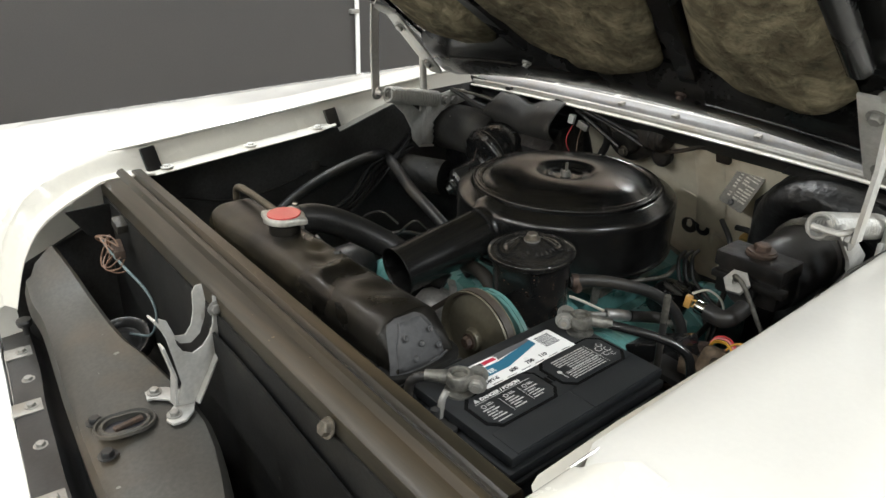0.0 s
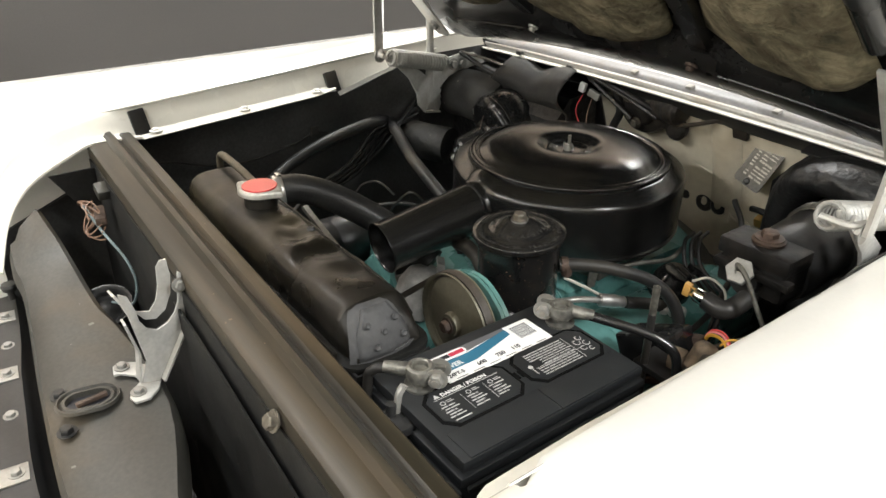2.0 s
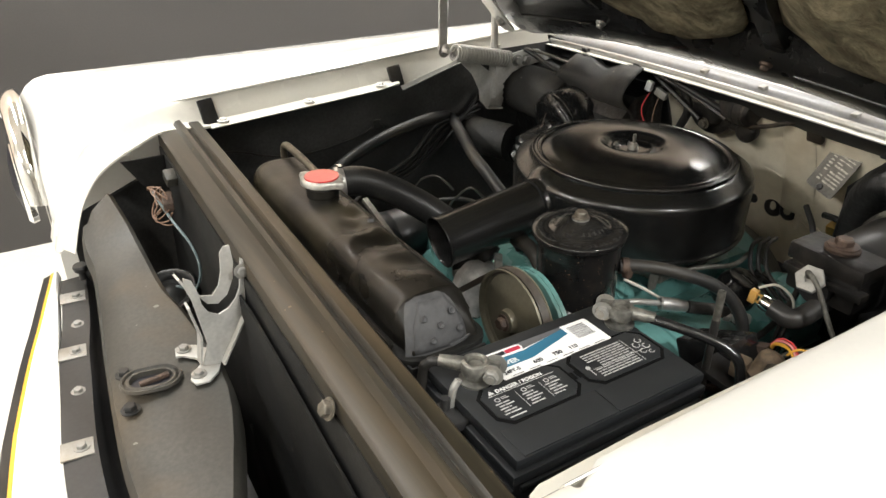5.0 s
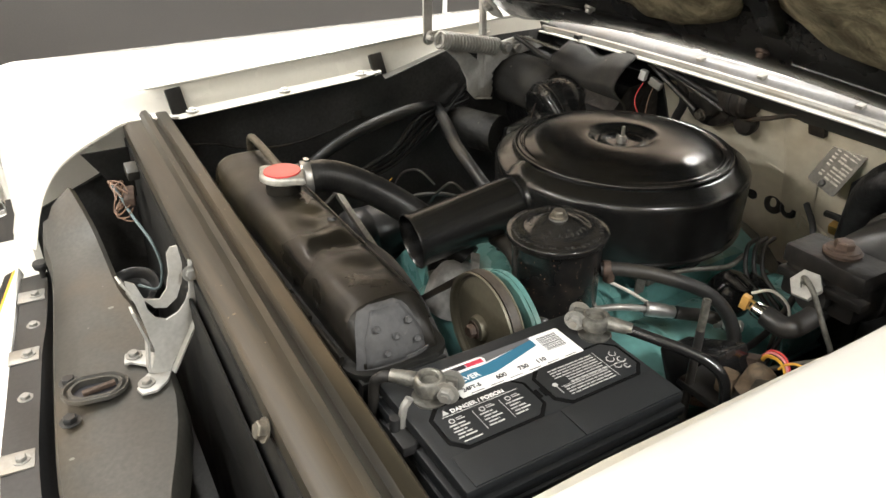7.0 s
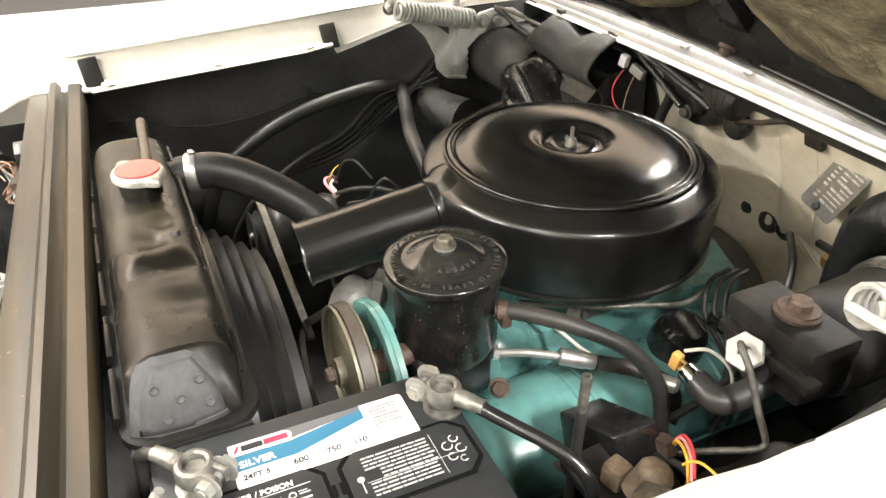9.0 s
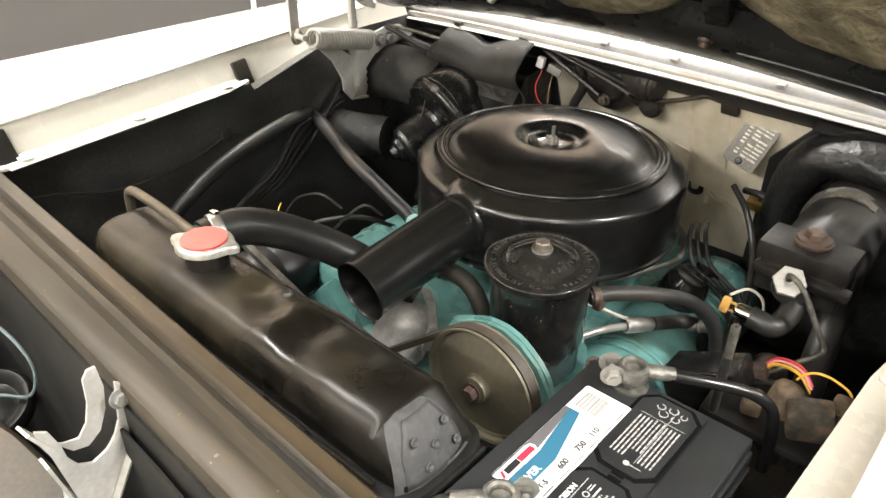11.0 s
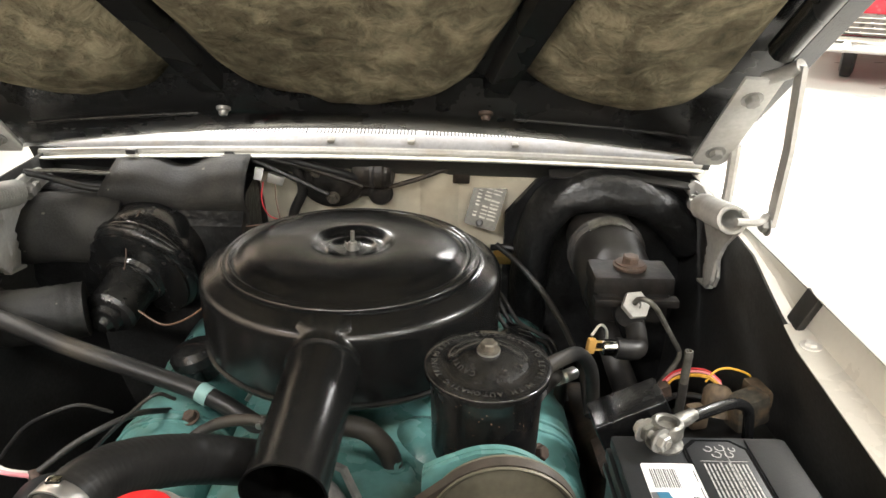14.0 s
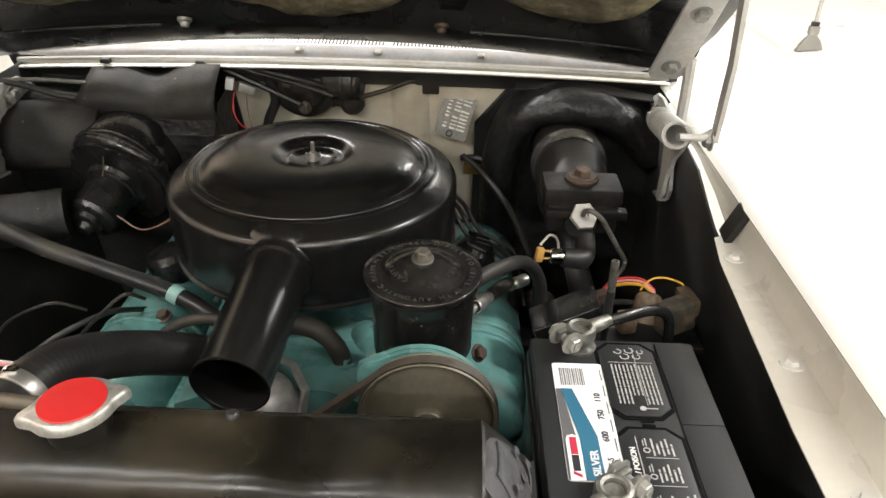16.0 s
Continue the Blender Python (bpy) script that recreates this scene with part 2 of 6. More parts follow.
def curve(pts, steps=8):
    """Catmull-Rom line through the points."""
    p = [Vector(q) for q in pts]
    p = [2 * p[0] - p[1]] + p + [2 * p[-1] - p[-2]]
    out = []
    for a, b, c, d in zip(p, p[1:], p[2:], p[3:]):
        for i in range(steps):
            t = i / steps
            out.append(0.5 * (2 * b + (c - a) * t + (2 * a - 5 * b + 4 * c - d) * t * t + (3 * b - a - 3 * c + d) * t ** 3))
    return out + [p[-2]]


def tube(pts, r, seg=12, steps=8, bm=None, caps=True, wave=None):
    """A round tube on a smooth line; wave(i, n) scales its radius."""
    line = curve(pts, steps) if steps else [Vector(q) for q in pts]
    n = len(line)
    rings = []
    up = None
    for i, q in enumerate(line):
        d = (line[min(i + 1, n - 1)] - line[max(i - 1, 0)]).normalized()
        if up is None:
            up = d.orthogonal().normalized()
        up = (up - d * up.dot(d)).normalized()
        side = d.cross(up)
        k = r * (wave(i, n) if wave else 1)
        rings.append([q + k * (math.cos(a) * up + math.sin(a) * side) for a in (2 * math.pi * s / seg for s in range(seg))])
    return loft(rings, True, caps, None, bm)


def sheet(rows, thick, bm=None):
    """A pressed sheet through a grid of points, with thickness below it."""
    b = bmesh.new()
    vs = [[b.verts.new(p) for p in r] for r in rows]
    for r0, r1 in zip(vs, vs[1:]):
        for i in range(len(r0) - 1):
            b.faces.new((r0[i], r0[i + 1], r1[i + 1], r1[i]))
    bmesh.ops.recalc_face_normals(b, faces=b.faces[:])
    bmesh.ops.solidify(b, geom=b.faces[:], thickness=thick)
    return put(b, None, bm)


def plate(pts, thick, m=None, bevel=0.0, bm=None):
    """A flat plate of an outline in x, y, thick along z."""
    b = bmesh.new()
    f = b.faces.new([b.verts.new((x, y, 0)) for x, y in pts])
    top = bmesh.ops.extrude_face_region(b, geom=[f])
    bmesh.ops.translate(b, verts=[v for v in top["geom"] if isinstance(v, bmesh.types.BMVert)], vec=(0, 0, thick))
    bmesh.ops.recalc_face_normals(b, faces=b.faces[:])
    if bevel:
        bmesh.ops.bevel(b, geom=b.edges[:], offset=bevel, segments=2, profile=0.6, affect="EDGES")
    return put(b, m, bm)


def rounded(w, h, r, n=5):
    pts = []
    for cx, cy, a0 in ((w / 2 - r, h / 2 - r, 0), (-w / 2 + r, h / 2 - r, 90), (-w / 2 + r, -h / 2 + r, 180), (w / 2 - r, -h / 2 + r, 270)):
        pts += [(cx + r * math.cos(radians(a0 + 90 * i / n)), cy + r * math.sin(radians(a0 + 90 * i / n))) for i in range(n + 1)]
    return pts


def mesh_of(name, bm, material, angle=38):
    return finish(bpy.data.meshes.new(name), bm, material, angle)


def hex_bolt(r=0.007, h=0.005, washer=0.0105):
    b = lathe([(0, 0), (washer, 0), (washer, 0.0016), (0, 0.0016)], seg=18)
    lathe([(r, 0.0016), (r, 0.0016 + h * 0.8), (r * 0.86, 0.0016 + h), (0, 0.0016 + h)], seg=6, bm=b)
    return b


BOLT = mesh_of("bolt", hex_bolt(), STEEL, 25)
BOLT_BIG = mesh_of("bolt_big", hex_bolt(0.0095, 0.008, 0.014), STEEL, 25)
BOLT_BLACK = mesh_of("bolt_black", hex_bolt(0.0085, 0.007, 0.0125), BLACK, 25)
BOLT_DULL = mesh_of("bolt_dull", hex_bolt(0.009, 0.008, 0.012), mat("dull_bolt_steel", (0.14, 0.125, 0.10), 0.45, metal=0.5, var=0.3, scale=80, bump=0.2), 25)
BOLT_RUST = mesh_of("bolt_rust", hex_bolt(0.009, 0.008, 0.012), RUST, 25)
BOLT_WHITE = mesh_of("bolt_painted", hex_bolt(0.007, 0.004, 0.012), WHITE, 25)
BOLT_TEAL = mesh_of("bolt_teal", hex_bolt(0.0095, 0.008, 0.013), TEAL, 25)


def words(text, size, m, parent, material, name="lettering", depth=0.0002):
    """Lettering turned into a mesh, its lower left corner at the pose m."""
    cu = bpy.data.curves.new("text", "FONT")
    cu.body, cu.size, cu.extrude, cu.offset = text, size, depth, size * 0.022
    tmp = new("text", cu)
    me = bpy.data.meshes.new_from_object(tmp.evaluated_get(bpy.context.evaluated_depsgraph_get()))
    bpy.data.objects.remove(tmp)
    me.materials.clear()
    me.materials.append(material)
    return placed(name, me, m, parent)


# ---------------------------------------------------------------- the hall
def slab(name, size, at, material, label, category):
    ob = part(name, box(size, Matrix.Translation(at)), material)
    return tagged(ob, label, category, kind="structure")


slab("floor", (16, 22, 0.1), (3.2, 5.0, -0.05), FLOORM, "pale polished concrete floor of a car hall", "floor")
slab("wall_west", (0.2, 22, 1.4), (-2.3, 5.0, 0.7), WALLDARK, "dark grey painted wall beside the car", "wall")
# Unseen tan part, added to reflect in the tank, bar and lid.
slab("wall_west_reflector", (0.2, 22, 2.3), (-2.3, 5.0, 2.55), WALLTAN, "unseen tan upper wall, added for warm reflections", "wall")
slab("wall_east", (0.2, 22, 3.7), (11.2, 5.0, 1.8), WALLM, "white painted hall wall", "wall")
slab("wall_north", (16, 0.2, 3.7), (3.2, 16.0, 1.8), WALLM, "white painted hall wall", "wall")
slab("wall_south", (16, 0.2, 3.7), (3.2, -6.0, 1.8), WALLM, "white painted hall wall", "wall")
slab("ceiling", (16, 22, 0.1), (3.2, 5.0, 3.7), WALLM, "white hall ceiling", "ceiling")

conduit = thing("wall_conduit", (-2.19, 2.02, 0.3), "thin white electrical conduit clipped to the dark wall", "conduit")
part("pipe", tube([(-2.185, 2.0, 0.3), (-2.185, 2.02, 1.0), (-2.185, 2.0, 2.0), (-2.185, 2.0, 3.5)], 0.011, 10), PAPER, conduit)
for cz in (0.96, 1.4, 2.2):
    part("clip", box((0.03, 0.045, 0.02), pose(-2.187, 2.005, cz), 0.003), STEEL, conduit)

# ---------------------------------------------------------------- the car's body
car = thing("car_body", (0, 0.7, 0), "white-painted front body of a classic car with open bonnet", "car")


def crown(y, s=-1):
    return 0.966 + 0.065 * (y - 0.45) if s < 0 else 0.956 + 0.012 * (y - 0.45)


def ledge(y):
    """Height of the bolted ledge inside the driver's fender; it ends before the hinge."""
    return 0.922 + 0.042 * (y - 0.82) if y < 0.872 else min(0.926 + 0.27 * (y - 0.872), crown(y, 1) - 0.002)


def rear_low(y):
    """Lower edge of the passenger's gutter wall: a bolted lip, then a strip that narrows to the hinge."""
    return crown(y) - 0.042 if y < 0.87 else crown(y) - max(0.012, 0.054 - 0.2 * (y - 0.885))


# crease and bolted lip of the rounded front corner
CORNER = [(-0.576, 0.447, 0.966), (-0.575, 0.366, 0.956), (-0.575, 0.292, 0.937), (-0.575, 0.239, 0.911), (-0.575, 0.200, 0.867), (-0.575, 0.174, 0.819), (-0.575, 0.138, 0.709)]
LIP = [(-0.528, 0.450, 0.924), (-0.527, 0.362, 0.930), (-0.525, 0.315, 0.915), (-0.525, 0.255, 0.886), (-0.525, 0.219, 0.854), (-0.525, 0.189, 0.803), (-0.525, 0.163, 0.725)]


def crease(y):
    """Height of the corner's crease at y."""
    for (_, y1, z1), (_, y0, z0) in zip(CORNER, CORNER[1:]):
        if y >= y0:
            return z0 + (z1 - z0) * min(1, (y - y0) / (y1 - y0))
    return CORNER[-1][2]



def fender(s):
    rows = []
    ys = [0.148, 0.150, 0.156, 0.168, 0.185, 0.21, 0.25, 0.3, 0.38, 0.45, 0.6, 0.75, 0.9, 1.05, 1.15, 1.25, 1.4, 1.7, 2.1]
    for y in ys:
        z = crown(y, s) if y > 0.44 else min(crease(y), crown(0.44, s))
        top = 0.982 if y > 0.44 else 0.982 - 0.35 * max(0, 0.955 - z)
        dz = 0.062 * (1 - math.sqrt(max(0.0, 1 - max(0.0, (0.21 - y) / 0.062) ** 2))) + (0.2 if y < 0.149 else 0)
        i0, i1 = (0.552, 0.562) if s > 0 and y > 0.44 else (0.572, 0.585) if y > 0.44 else (0.588, 0.598)
        prof = [(i0, z + 0.004), (i1, z + 0.010), (0.62, z + 0.016), (0.69, min(0.5 * z + 0.5 * top + 0.012, 0.988 - dz)), (0.78, top + 0.006 - dz),
                (0.85, 0.978 - dz), (0.895, 0.945 - dz), (0.918, 0.88 - dz), (0.928, 0.75), (0.93, 0.6), (0.925, 0.42), (0.90, 0.25)]
        rows.append([(s * x, y, zz) for x, zz in prof])
    return sheet(rows, 0.004 * s)


for s in (-1, 1):
    part("fender", fender(s), WHITE, car, "glossy white painted fender, faintly yellowed inside edge")

# inner gutter: wall under the crease and the bolted lip, with the rounded front corner
def gutter(s):
    rows = []
    for y in ((0.447,) if s < 0 else (0.406, 0.409, 0.416, 0.43, 0.447)) + (0.55, 0.66, 0.76, 0.815, 0.868, 0.873, 0.95, 1.05, 1.15):
        z = crown(y, s)
        low = ledge(y) if s > 0 else rear_low(y)
        lip = (0.522 if s < 0 else 0.520 - 0.045 * min(0.265, 0.815 - y) + (0.03 * (1 - math.sqrt(max(0, 1 - ((0.43 - y) / 0.0245) ** 2))) if y < 0.43 else 0)) if y < 0.83 else (0.538 if s < 0 else 0.528) if y < 0.87 else 0.553 if s < 0 else 0.547
        wall = ((0.588, z + 0.010), (0.576, z + 0.003), (0.571, z - 0.006), (0.562, z - 0.02), (0.556, low + 0.002), (lip, low - 0.002)) if s < 0 else ((0.563, z + 0.0095), (0.5605, z + 0.007), (0.5585, max(z + 0.001, low + 0.002)), (0.555, max(z - 0.014, low + 0.001)), (0.5515, low + 0.0005), (lip, low - 0.002))
        rows.append([Vector((s * x, y, zz)) for x, zz in wall])
    fine = []
    for r0, r1 in zip(rows, rows[1:]):
        fine += [[p.lerp(q, k / 3) for p, q in zip(r0, r1)] for k in range(3)]
    return sheet(fine + [rows[-1]], 0.002)


def nose_corner(s):
    """The rounded front corner of the bonnet opening, from the fender top to the bolted lip."""
    drop = [(0, 0, 0)] * 7 if s < 0 else [(0.014, -0.035, -0.004), (0.014, -0.03, 0.002), (0.012, -0.03, 0.006), (0.01, -0.02, 0.006), (0.008, -0.015, 0.004), (0.004, -0.01, 0), (0, 0, 0)]
    c = curve([Vector(p) + Vector(d) for p, d in zip(CORNER, drop)], 4)
    l = curve([Vector(p) + Vector(d) for p, d in zip(LIP, drop)], 4)
    o = curve(NOSE, 4)
    rows = []
    for a, b, n in zip(c, l, o):
        if s > 0:
            b = a + Vector((0.012, 0.004, -0.03))
        a0 = a + Vector((-0.010, -0.003, 0.006))
        rows.append([(-s * q.x, q.y, q.z) for q in (n + Vector((-0.03, -0.001, -0.002)), n, a0.lerp(n, 0.6) + Vector((0, -0.002, 0.004)), a0.lerp(n, 0.25) + Vector((0, 0, 0.003)), a0, a + Vector((-0.004, -0.004, 0.004)), a, a.lerp(b, 0.25) + Vector((0, 0, 0.25 * (b.z - a.z))), a.lerp(b, 0.4) + Vector((0, 0, 0.5 * (b.z - a.z))), a.lerp(b, 0.5) + Vector((0, 0, 0.5 * (b.z - a.z))), b, b + Vector((0.001, 0, -0.004)))])
    return sheet(rows, 0.002)


GUTTER = mat("cream_white_paint", (0.74, 0.72, 0.655), 0.3, var=0.03, bump=0, coat=0.3, dirt=(0.48, 0.42, 0.32), dirt_amt=0.2, dirt_scale=6)
NOSE = [(x - 0.030, y - 0.004, z + 0.0125) for x, y, z in CORNER]
for s in (-1, 1):
    part("nose_corner", nose_corner(s), GUTTER, car)
    g = part("gutter", gutter(s), GUTTER, car, "cream-white inner gutter of the fender")
    for by in (0.475, 0.635, 0.82) if s > 0 else (0.475, 0.655, 0.82):
        placed("bolt", BOLT_WHITE, pose(s * 0.538, by, crown(by) - 0.0395 if s < 0 else ledge(by) - 0.001), car)
    placed("bolt", BOLT_WHITE, facing((s * 0.549, 0.286, 0.893), (-s * 0.3, 0.1, 1)), car)
    # rubber bonnet bumpers on the gutter wall
    for by, bz, bh in ((0.452, 0.944, 0.052), (0.866, 0.960 if s < 0 else 0.943, 0.046))[0 if s < 0 else 1:]:
        part("rubber_bumper", box((0.010, 0.030, bh), pose(s * (0.5535 if s < 0 else 0.548), by, bz, 6, s * 20, 0), 0.003), RUBBER, car, "black rubber bonnet bumper")

# black inner aprons
for s in (-1, 1):
    rows = []
    for z, x in ((0.99, 0.546), (0.93, 0.548), (0.88, 0.552), (0.8, 0.565), (0.7, 0.57), (0.55, 0.56), (0.4, 0.52), (0.3, 0.5)):
        rows.append([(s * (x + 0.012 * math.sin(5 * y + z * 7) + (0.03 if y < 0.4 else 0)), y, min(z, rear_low(y) - 0.004 if s < 0 else ledge(y) - 0.006) if y > 0.4 else min(z, 0.74 + 0.4 * (y - 0.1))) for y in (0.17, 0.3, 0.39, 0.41, 0.6, 0.75, 0.865, 0.873, 0.93, 1.0, 1.1, 1.2, 1.34, 1.43)])
    part("inner_apron", sheet(rows, 0.003), APRON, car, "dull black inner fender apron")

for s in (-1, 1):
    wheel = part("wheel", lathe([(0.0, 0.05), (0.12, 0.05), (0.18, 0.02), (0.19, 0.06), (0.19, -0.08), (0, -0.08)], pose(s * 0.76, 0.55, 0.34, 0, s * 90, 0), 32), STEEL, car)
    part("tyre", lathe([(0.19, -0.09), (0.24, -0.105), (0.31, -0.095), (0.339, -0.07), (0.34, 0), (0.339, 0.07), (0.31, 0.095), (0.24, 0.105), (0.19, 0.09)], pose(s * 0.76, 0.55, 0.34, 0, s * 90, 0), 40), RUBBER, wheel)

# firewall: cream sheet with a forward-leaning top, black side boxes
def wall_rows(xs, dy=0.0):
    return [[(x, y + dy, z) for x in xs] for z, y in ((1.0, 1.318), (0.96, 1.336), (0.90, 1.362), (0.84, 1.385), (0.76, 1.40), (0.66, 1.40), (0.5, 1.40), (0.3, 1.42))]


firewall = part("firewall", sheet(wall_rows((-0.2, -0.1, 0.0, 0.11, 0.2, 0.29)), 0.004), CREAM, car, "cream painted firewall with brown stains")
part("firewall_ridge", sheet([[(x, y - 0.002 - h, z) for x, h in ((0.085, 0.0), (0.10, 0.012), (0.125, 0.014), (0.15, 0.0))] for z, y in ((0.985, 1.324), (0.93, 1.349), (0.86, 1.377), (0.78, 1.394))], 0.003), CREAM, car)
part("firewall_side", sheet(wall_rows((-0.58, -0.4, -0.2), -0.004), 0.004), APRON, car, "black side of the firewall")
part("firewall_side", sheet(wall_rows((0.29, 0.4, 0.58), -0.004), 0.004), APRON, car, "black side of the firewall")
part("toe_board", sheet([[(x, 1.392, 0.66), (x, 1.388, 0.5), (x, 1.38, 0.34)] for x in (-0.22, 0.0, 0.2, 0.31)], 0.003), APRON, car, "dull black lower firewall")
part("splash_pan", box((1.1, 1.3, 0.01), pose(0, 0.75, 0.33)), APRON, car, "dull black splash pan under the engine")

# cowl: white louvred top panel, gutter and rubber seal
def cowl_row(dy, dz, n=25):
    return [(x, 1.24 + 0.16 * x * x + dy, 1.012 - 0.085 * x * x + dz) for x in (-0.56 + 1.12 * i / (n - 1) for i in range(n))]


# Down-turned front edge is coloured grey to paint its shade.
part("cowl_front", sheet([cowl_row(0.026, -0.004), cowl_row(0.029, 0.012), cowl_row(0.036, 0.0185), cowl_row(0.050, 0.0222)], 0.003), COWLSHADE, car, "front edge of the white cowl, its shade painted grey")
part("cowl_panel", sheet([cowl_row(0.051, 0.0212), cowl_row(0.056, 0.0228), cowl_row(0.10, 0.028), cowl_row(0.20, 0.036), cowl_row(0.34, 0.05)], 0.003), WHITE, car, "white cowl panel with rows of louvre slots")
part("cowl_gutter", sheet([cowl_row(0.032, 0.000), cowl_row(0.022, -0.010), cowl_row(0.008, -0.008), cowl_row(0.002, -0.002), cowl_row(-0.004, -0.003)], 0.002), GUTTER, car)
part("cowl_seal", tube([(p[0], p[1] + 0.016, p[2] + 0.004) for p in cowl_row(0, 0, 13)], 0.0065, 8, 3), STEEL, car, "weathered grey cowl seal strip")
for cx in (-0.06, 0.07, 0.24):
    part("cowl_clip", box((0.012, 0.014, 0.006), pose(cx, 1.24 + 0.16 * cx * cx + 0.030, 1.012 - 0.085 * cx * cx + 0.018, 10, 0, 0), 0.002), STEEL, car)
part("cowl_underside", sheet([cowl_row(0.03, -0.012), cowl_row(0.05, -0.03), cowl_row(0.08, -0.05)], 0.002), APRON, car)
# Dark bars on the uncut panel paint the shade inside the slots.
SLOT = mesh_of("louvre_slot", box((0.0030, 0.022, 0.003), None, 0.0008, 1), INK)
for i in range(150):
    x = -0.45 + 0.9 * i / 149
    if i % 30 in (28, 29):
        continue
    placed("louvre", SLOT, pose(x, 1.24 + 0.16 * x * x + 0.066, 1.012 - 0.085 * x * x + 0.0235, 6.7, 0, 0), car)
# windscreen base and rear body closing the view
GLASS = bpy.data.materials.new("windscreen_glass")
GLASS.use_nodes = True
for key, val in (("Base Color", (0.93, 0.96, 0.94, 1)), ("Roughness", 0.0), ("IOR", 1.45), ("Transmission Weight", 1.0)):
    GLASS.node_tree.nodes["Principled BSDF"].inputs[key].default_value = val
screen = part("windscreen", sheet([cowl_row(0.34, 0.052), cowl_row(0.5, 0.24), cowl_row(0.72, 0.45)], 0.004), GLASS, car, "raked windscreen glass behind the cowl")
screen.visible_shadow = False

# data plate on the firewall
across = Vector((0.054, -0.005, -0.014)).normalized()
out = across.cross(Vector((0.031, 0.035, 0.086))).normalized()
dp = Matrix.Translation((0.202, 1.338, 0.907)) @ Matrix((across, out.cross(across), out)).transposed().to_4x4()
STAMP = mat("stamped_metal", (0.27, 0.26, 0.225), 0.4, metal=0.6, var=0.3, scale=80, bump=0.2)
plate_ob = part("data_plate", plate(rounded(0.058, 0.098, 0.006, 3), 0.0015, dp), mat("bare_plate", (0.085, 0.081, 0.070), 0.42, metal=0.6, var=0.3, scale=30, bump=0.2), car, "scratched bare metal data plate with stamped rows")
for px, py in ((0.004, 0.040), (-0.002, -0.041)):
    part("rivet", lathe([(0, 0.003), (0.005, 0.0025), (0.0065, 0)], dp @ pose(px, py, 0.0015), 14), BLACK, plate_ob)
for k in range(10):
    for j in range(3):
        if (k * 5 + j * 3) % 7:
            part("stamped_bar", box((0.007 + 0.004 * ((k * 3 + j) % 3), 0.0034 if k in (4, 6, 9) else 0.0022, 0.0006), dp @ pose(-0.015 + 0.0150 * j, 0.029 - 0.0066 * k, 0.0018)), STAMP, plate_ob)

# ---------------------------------------------------------------- bonnet
hood = thing("bonnet", (0, 1.2, 1.04), "open bonnet, black inside with yellowed wool insulation", "bonnet")
SL = math.tan(radians(38.5))


def hood_z(x, y):
    return 1.085 + SL * (1.20 - y) - 0.10 * x * x - 0.035 * max(0.0, 1.2 - y) ** 2


rows_u, rows_t = [], []
for k in range(15):
    y = 1.215 - 1.16 * k / 14
    rows_u.append([(x, y + 0.16 * x * x * (1 if k == 0 else 0.5), hood_z(x, y)) for x in [-0.575 + 1.15 * i / 16 for i in range(17)]])
part("inner_skin", sheet(rows_u, 0.004), HOODBLACK, hood, "black painted inner bonnet frame")
part("outer_skin", sheet([[(x * 1.01, y + 0.006, z + 0.035) for x, y, z in r] for r in rows_u], 0.003), WHITE, hood, "white outer bonnet skin")
for s in (-1, 1):
    edge = [(s * 0.578, r[0][1], r[0][2] - 0.006) for r in rows_u]
    part("side_flange", sheet([[(x, y, z + 0.045) for x, y, z in edge], edge, [(x - s * 0.03, y, z - 0.004) for x, y, z in edge]], 0.003), HOODBLACK, hood)
    part("side_rail", tube([(s * (0.505 + 0.0 * k), 0.96 - 0.1 * k, hood_z(0.5, 0.96 - 0.1 * k) - 0.024) for k in range(9)], 0.017, 10, 4), HOODBLACK, hood)
    part("rib", sheet([[(s * (0.185 + 0.245 * u + w), 1.13 - 0.95 * u, hood_z(0.2 + 0.25 * u, 1.13 - 0.95 * u) - h) for w, h in ((-0.036 * (0.5 + 0.6 * u), 0.0), (-0.026 * (0.5 + 0.6 * u), 0.02), (0.026 * (0.5 + 0.6 * u), 0.02), (0.036 * (0.5 + 0.6 * u), 0.0))] for u in (0, 0.2, 0.4, 0.6, 0.8, 1)], 0.003), HOODBLACK, hood)
RX = [-0.55 + 1.1 * i / 20 for i in range(21)]
part("rear_frame", sheet([[(x, 1.218 + 0.10 * x * x, 1.090 - 0.16 * x * x) for x in RX], [(x, 1.208 + 0.10 * x * x, 1.064 - 0.16 * x * x) for x in RX], [(x, 1.170 + 0.10 * x * x, 1.075 - 0.15 * x * x) for x in RX], [(x, 1.12 + 0.10 * x * x, 1.104 - 0.14 * x * x) for x in RX], [(x, 1.104 + 0.10 * x * x, 1.119 - 0.13 * x * x) for x in RX], [(x, 1.096 + 0.10 * x * x, 1.14 - 0.12 * x * x) for x in RX], [(x, 1.088 + 0.10 * x * x, hood_z(x, 1.088)) for x in RX]], 0.003), HOODBLACK, hood)
for s in (-1, 1):
    part("frame_bead", tube([(s * x, 1.112 + 0.10 * x * x, 1.110 - 0.135 * x * x) for x in (0.22, 0.28, 0.35, 0.42, 0.47)], 0.0022, 8, 3), HOODBLACK, hood)
HOODNUT = mesh_of("bonnet_nut", lathe([(0, 0.012), (0.005, 0.012), (0.0065, 0.009), (0.0068, 0.006), (0.010, 0.004), (0.010, 0), (0, 0)], None, 12), STEEL)
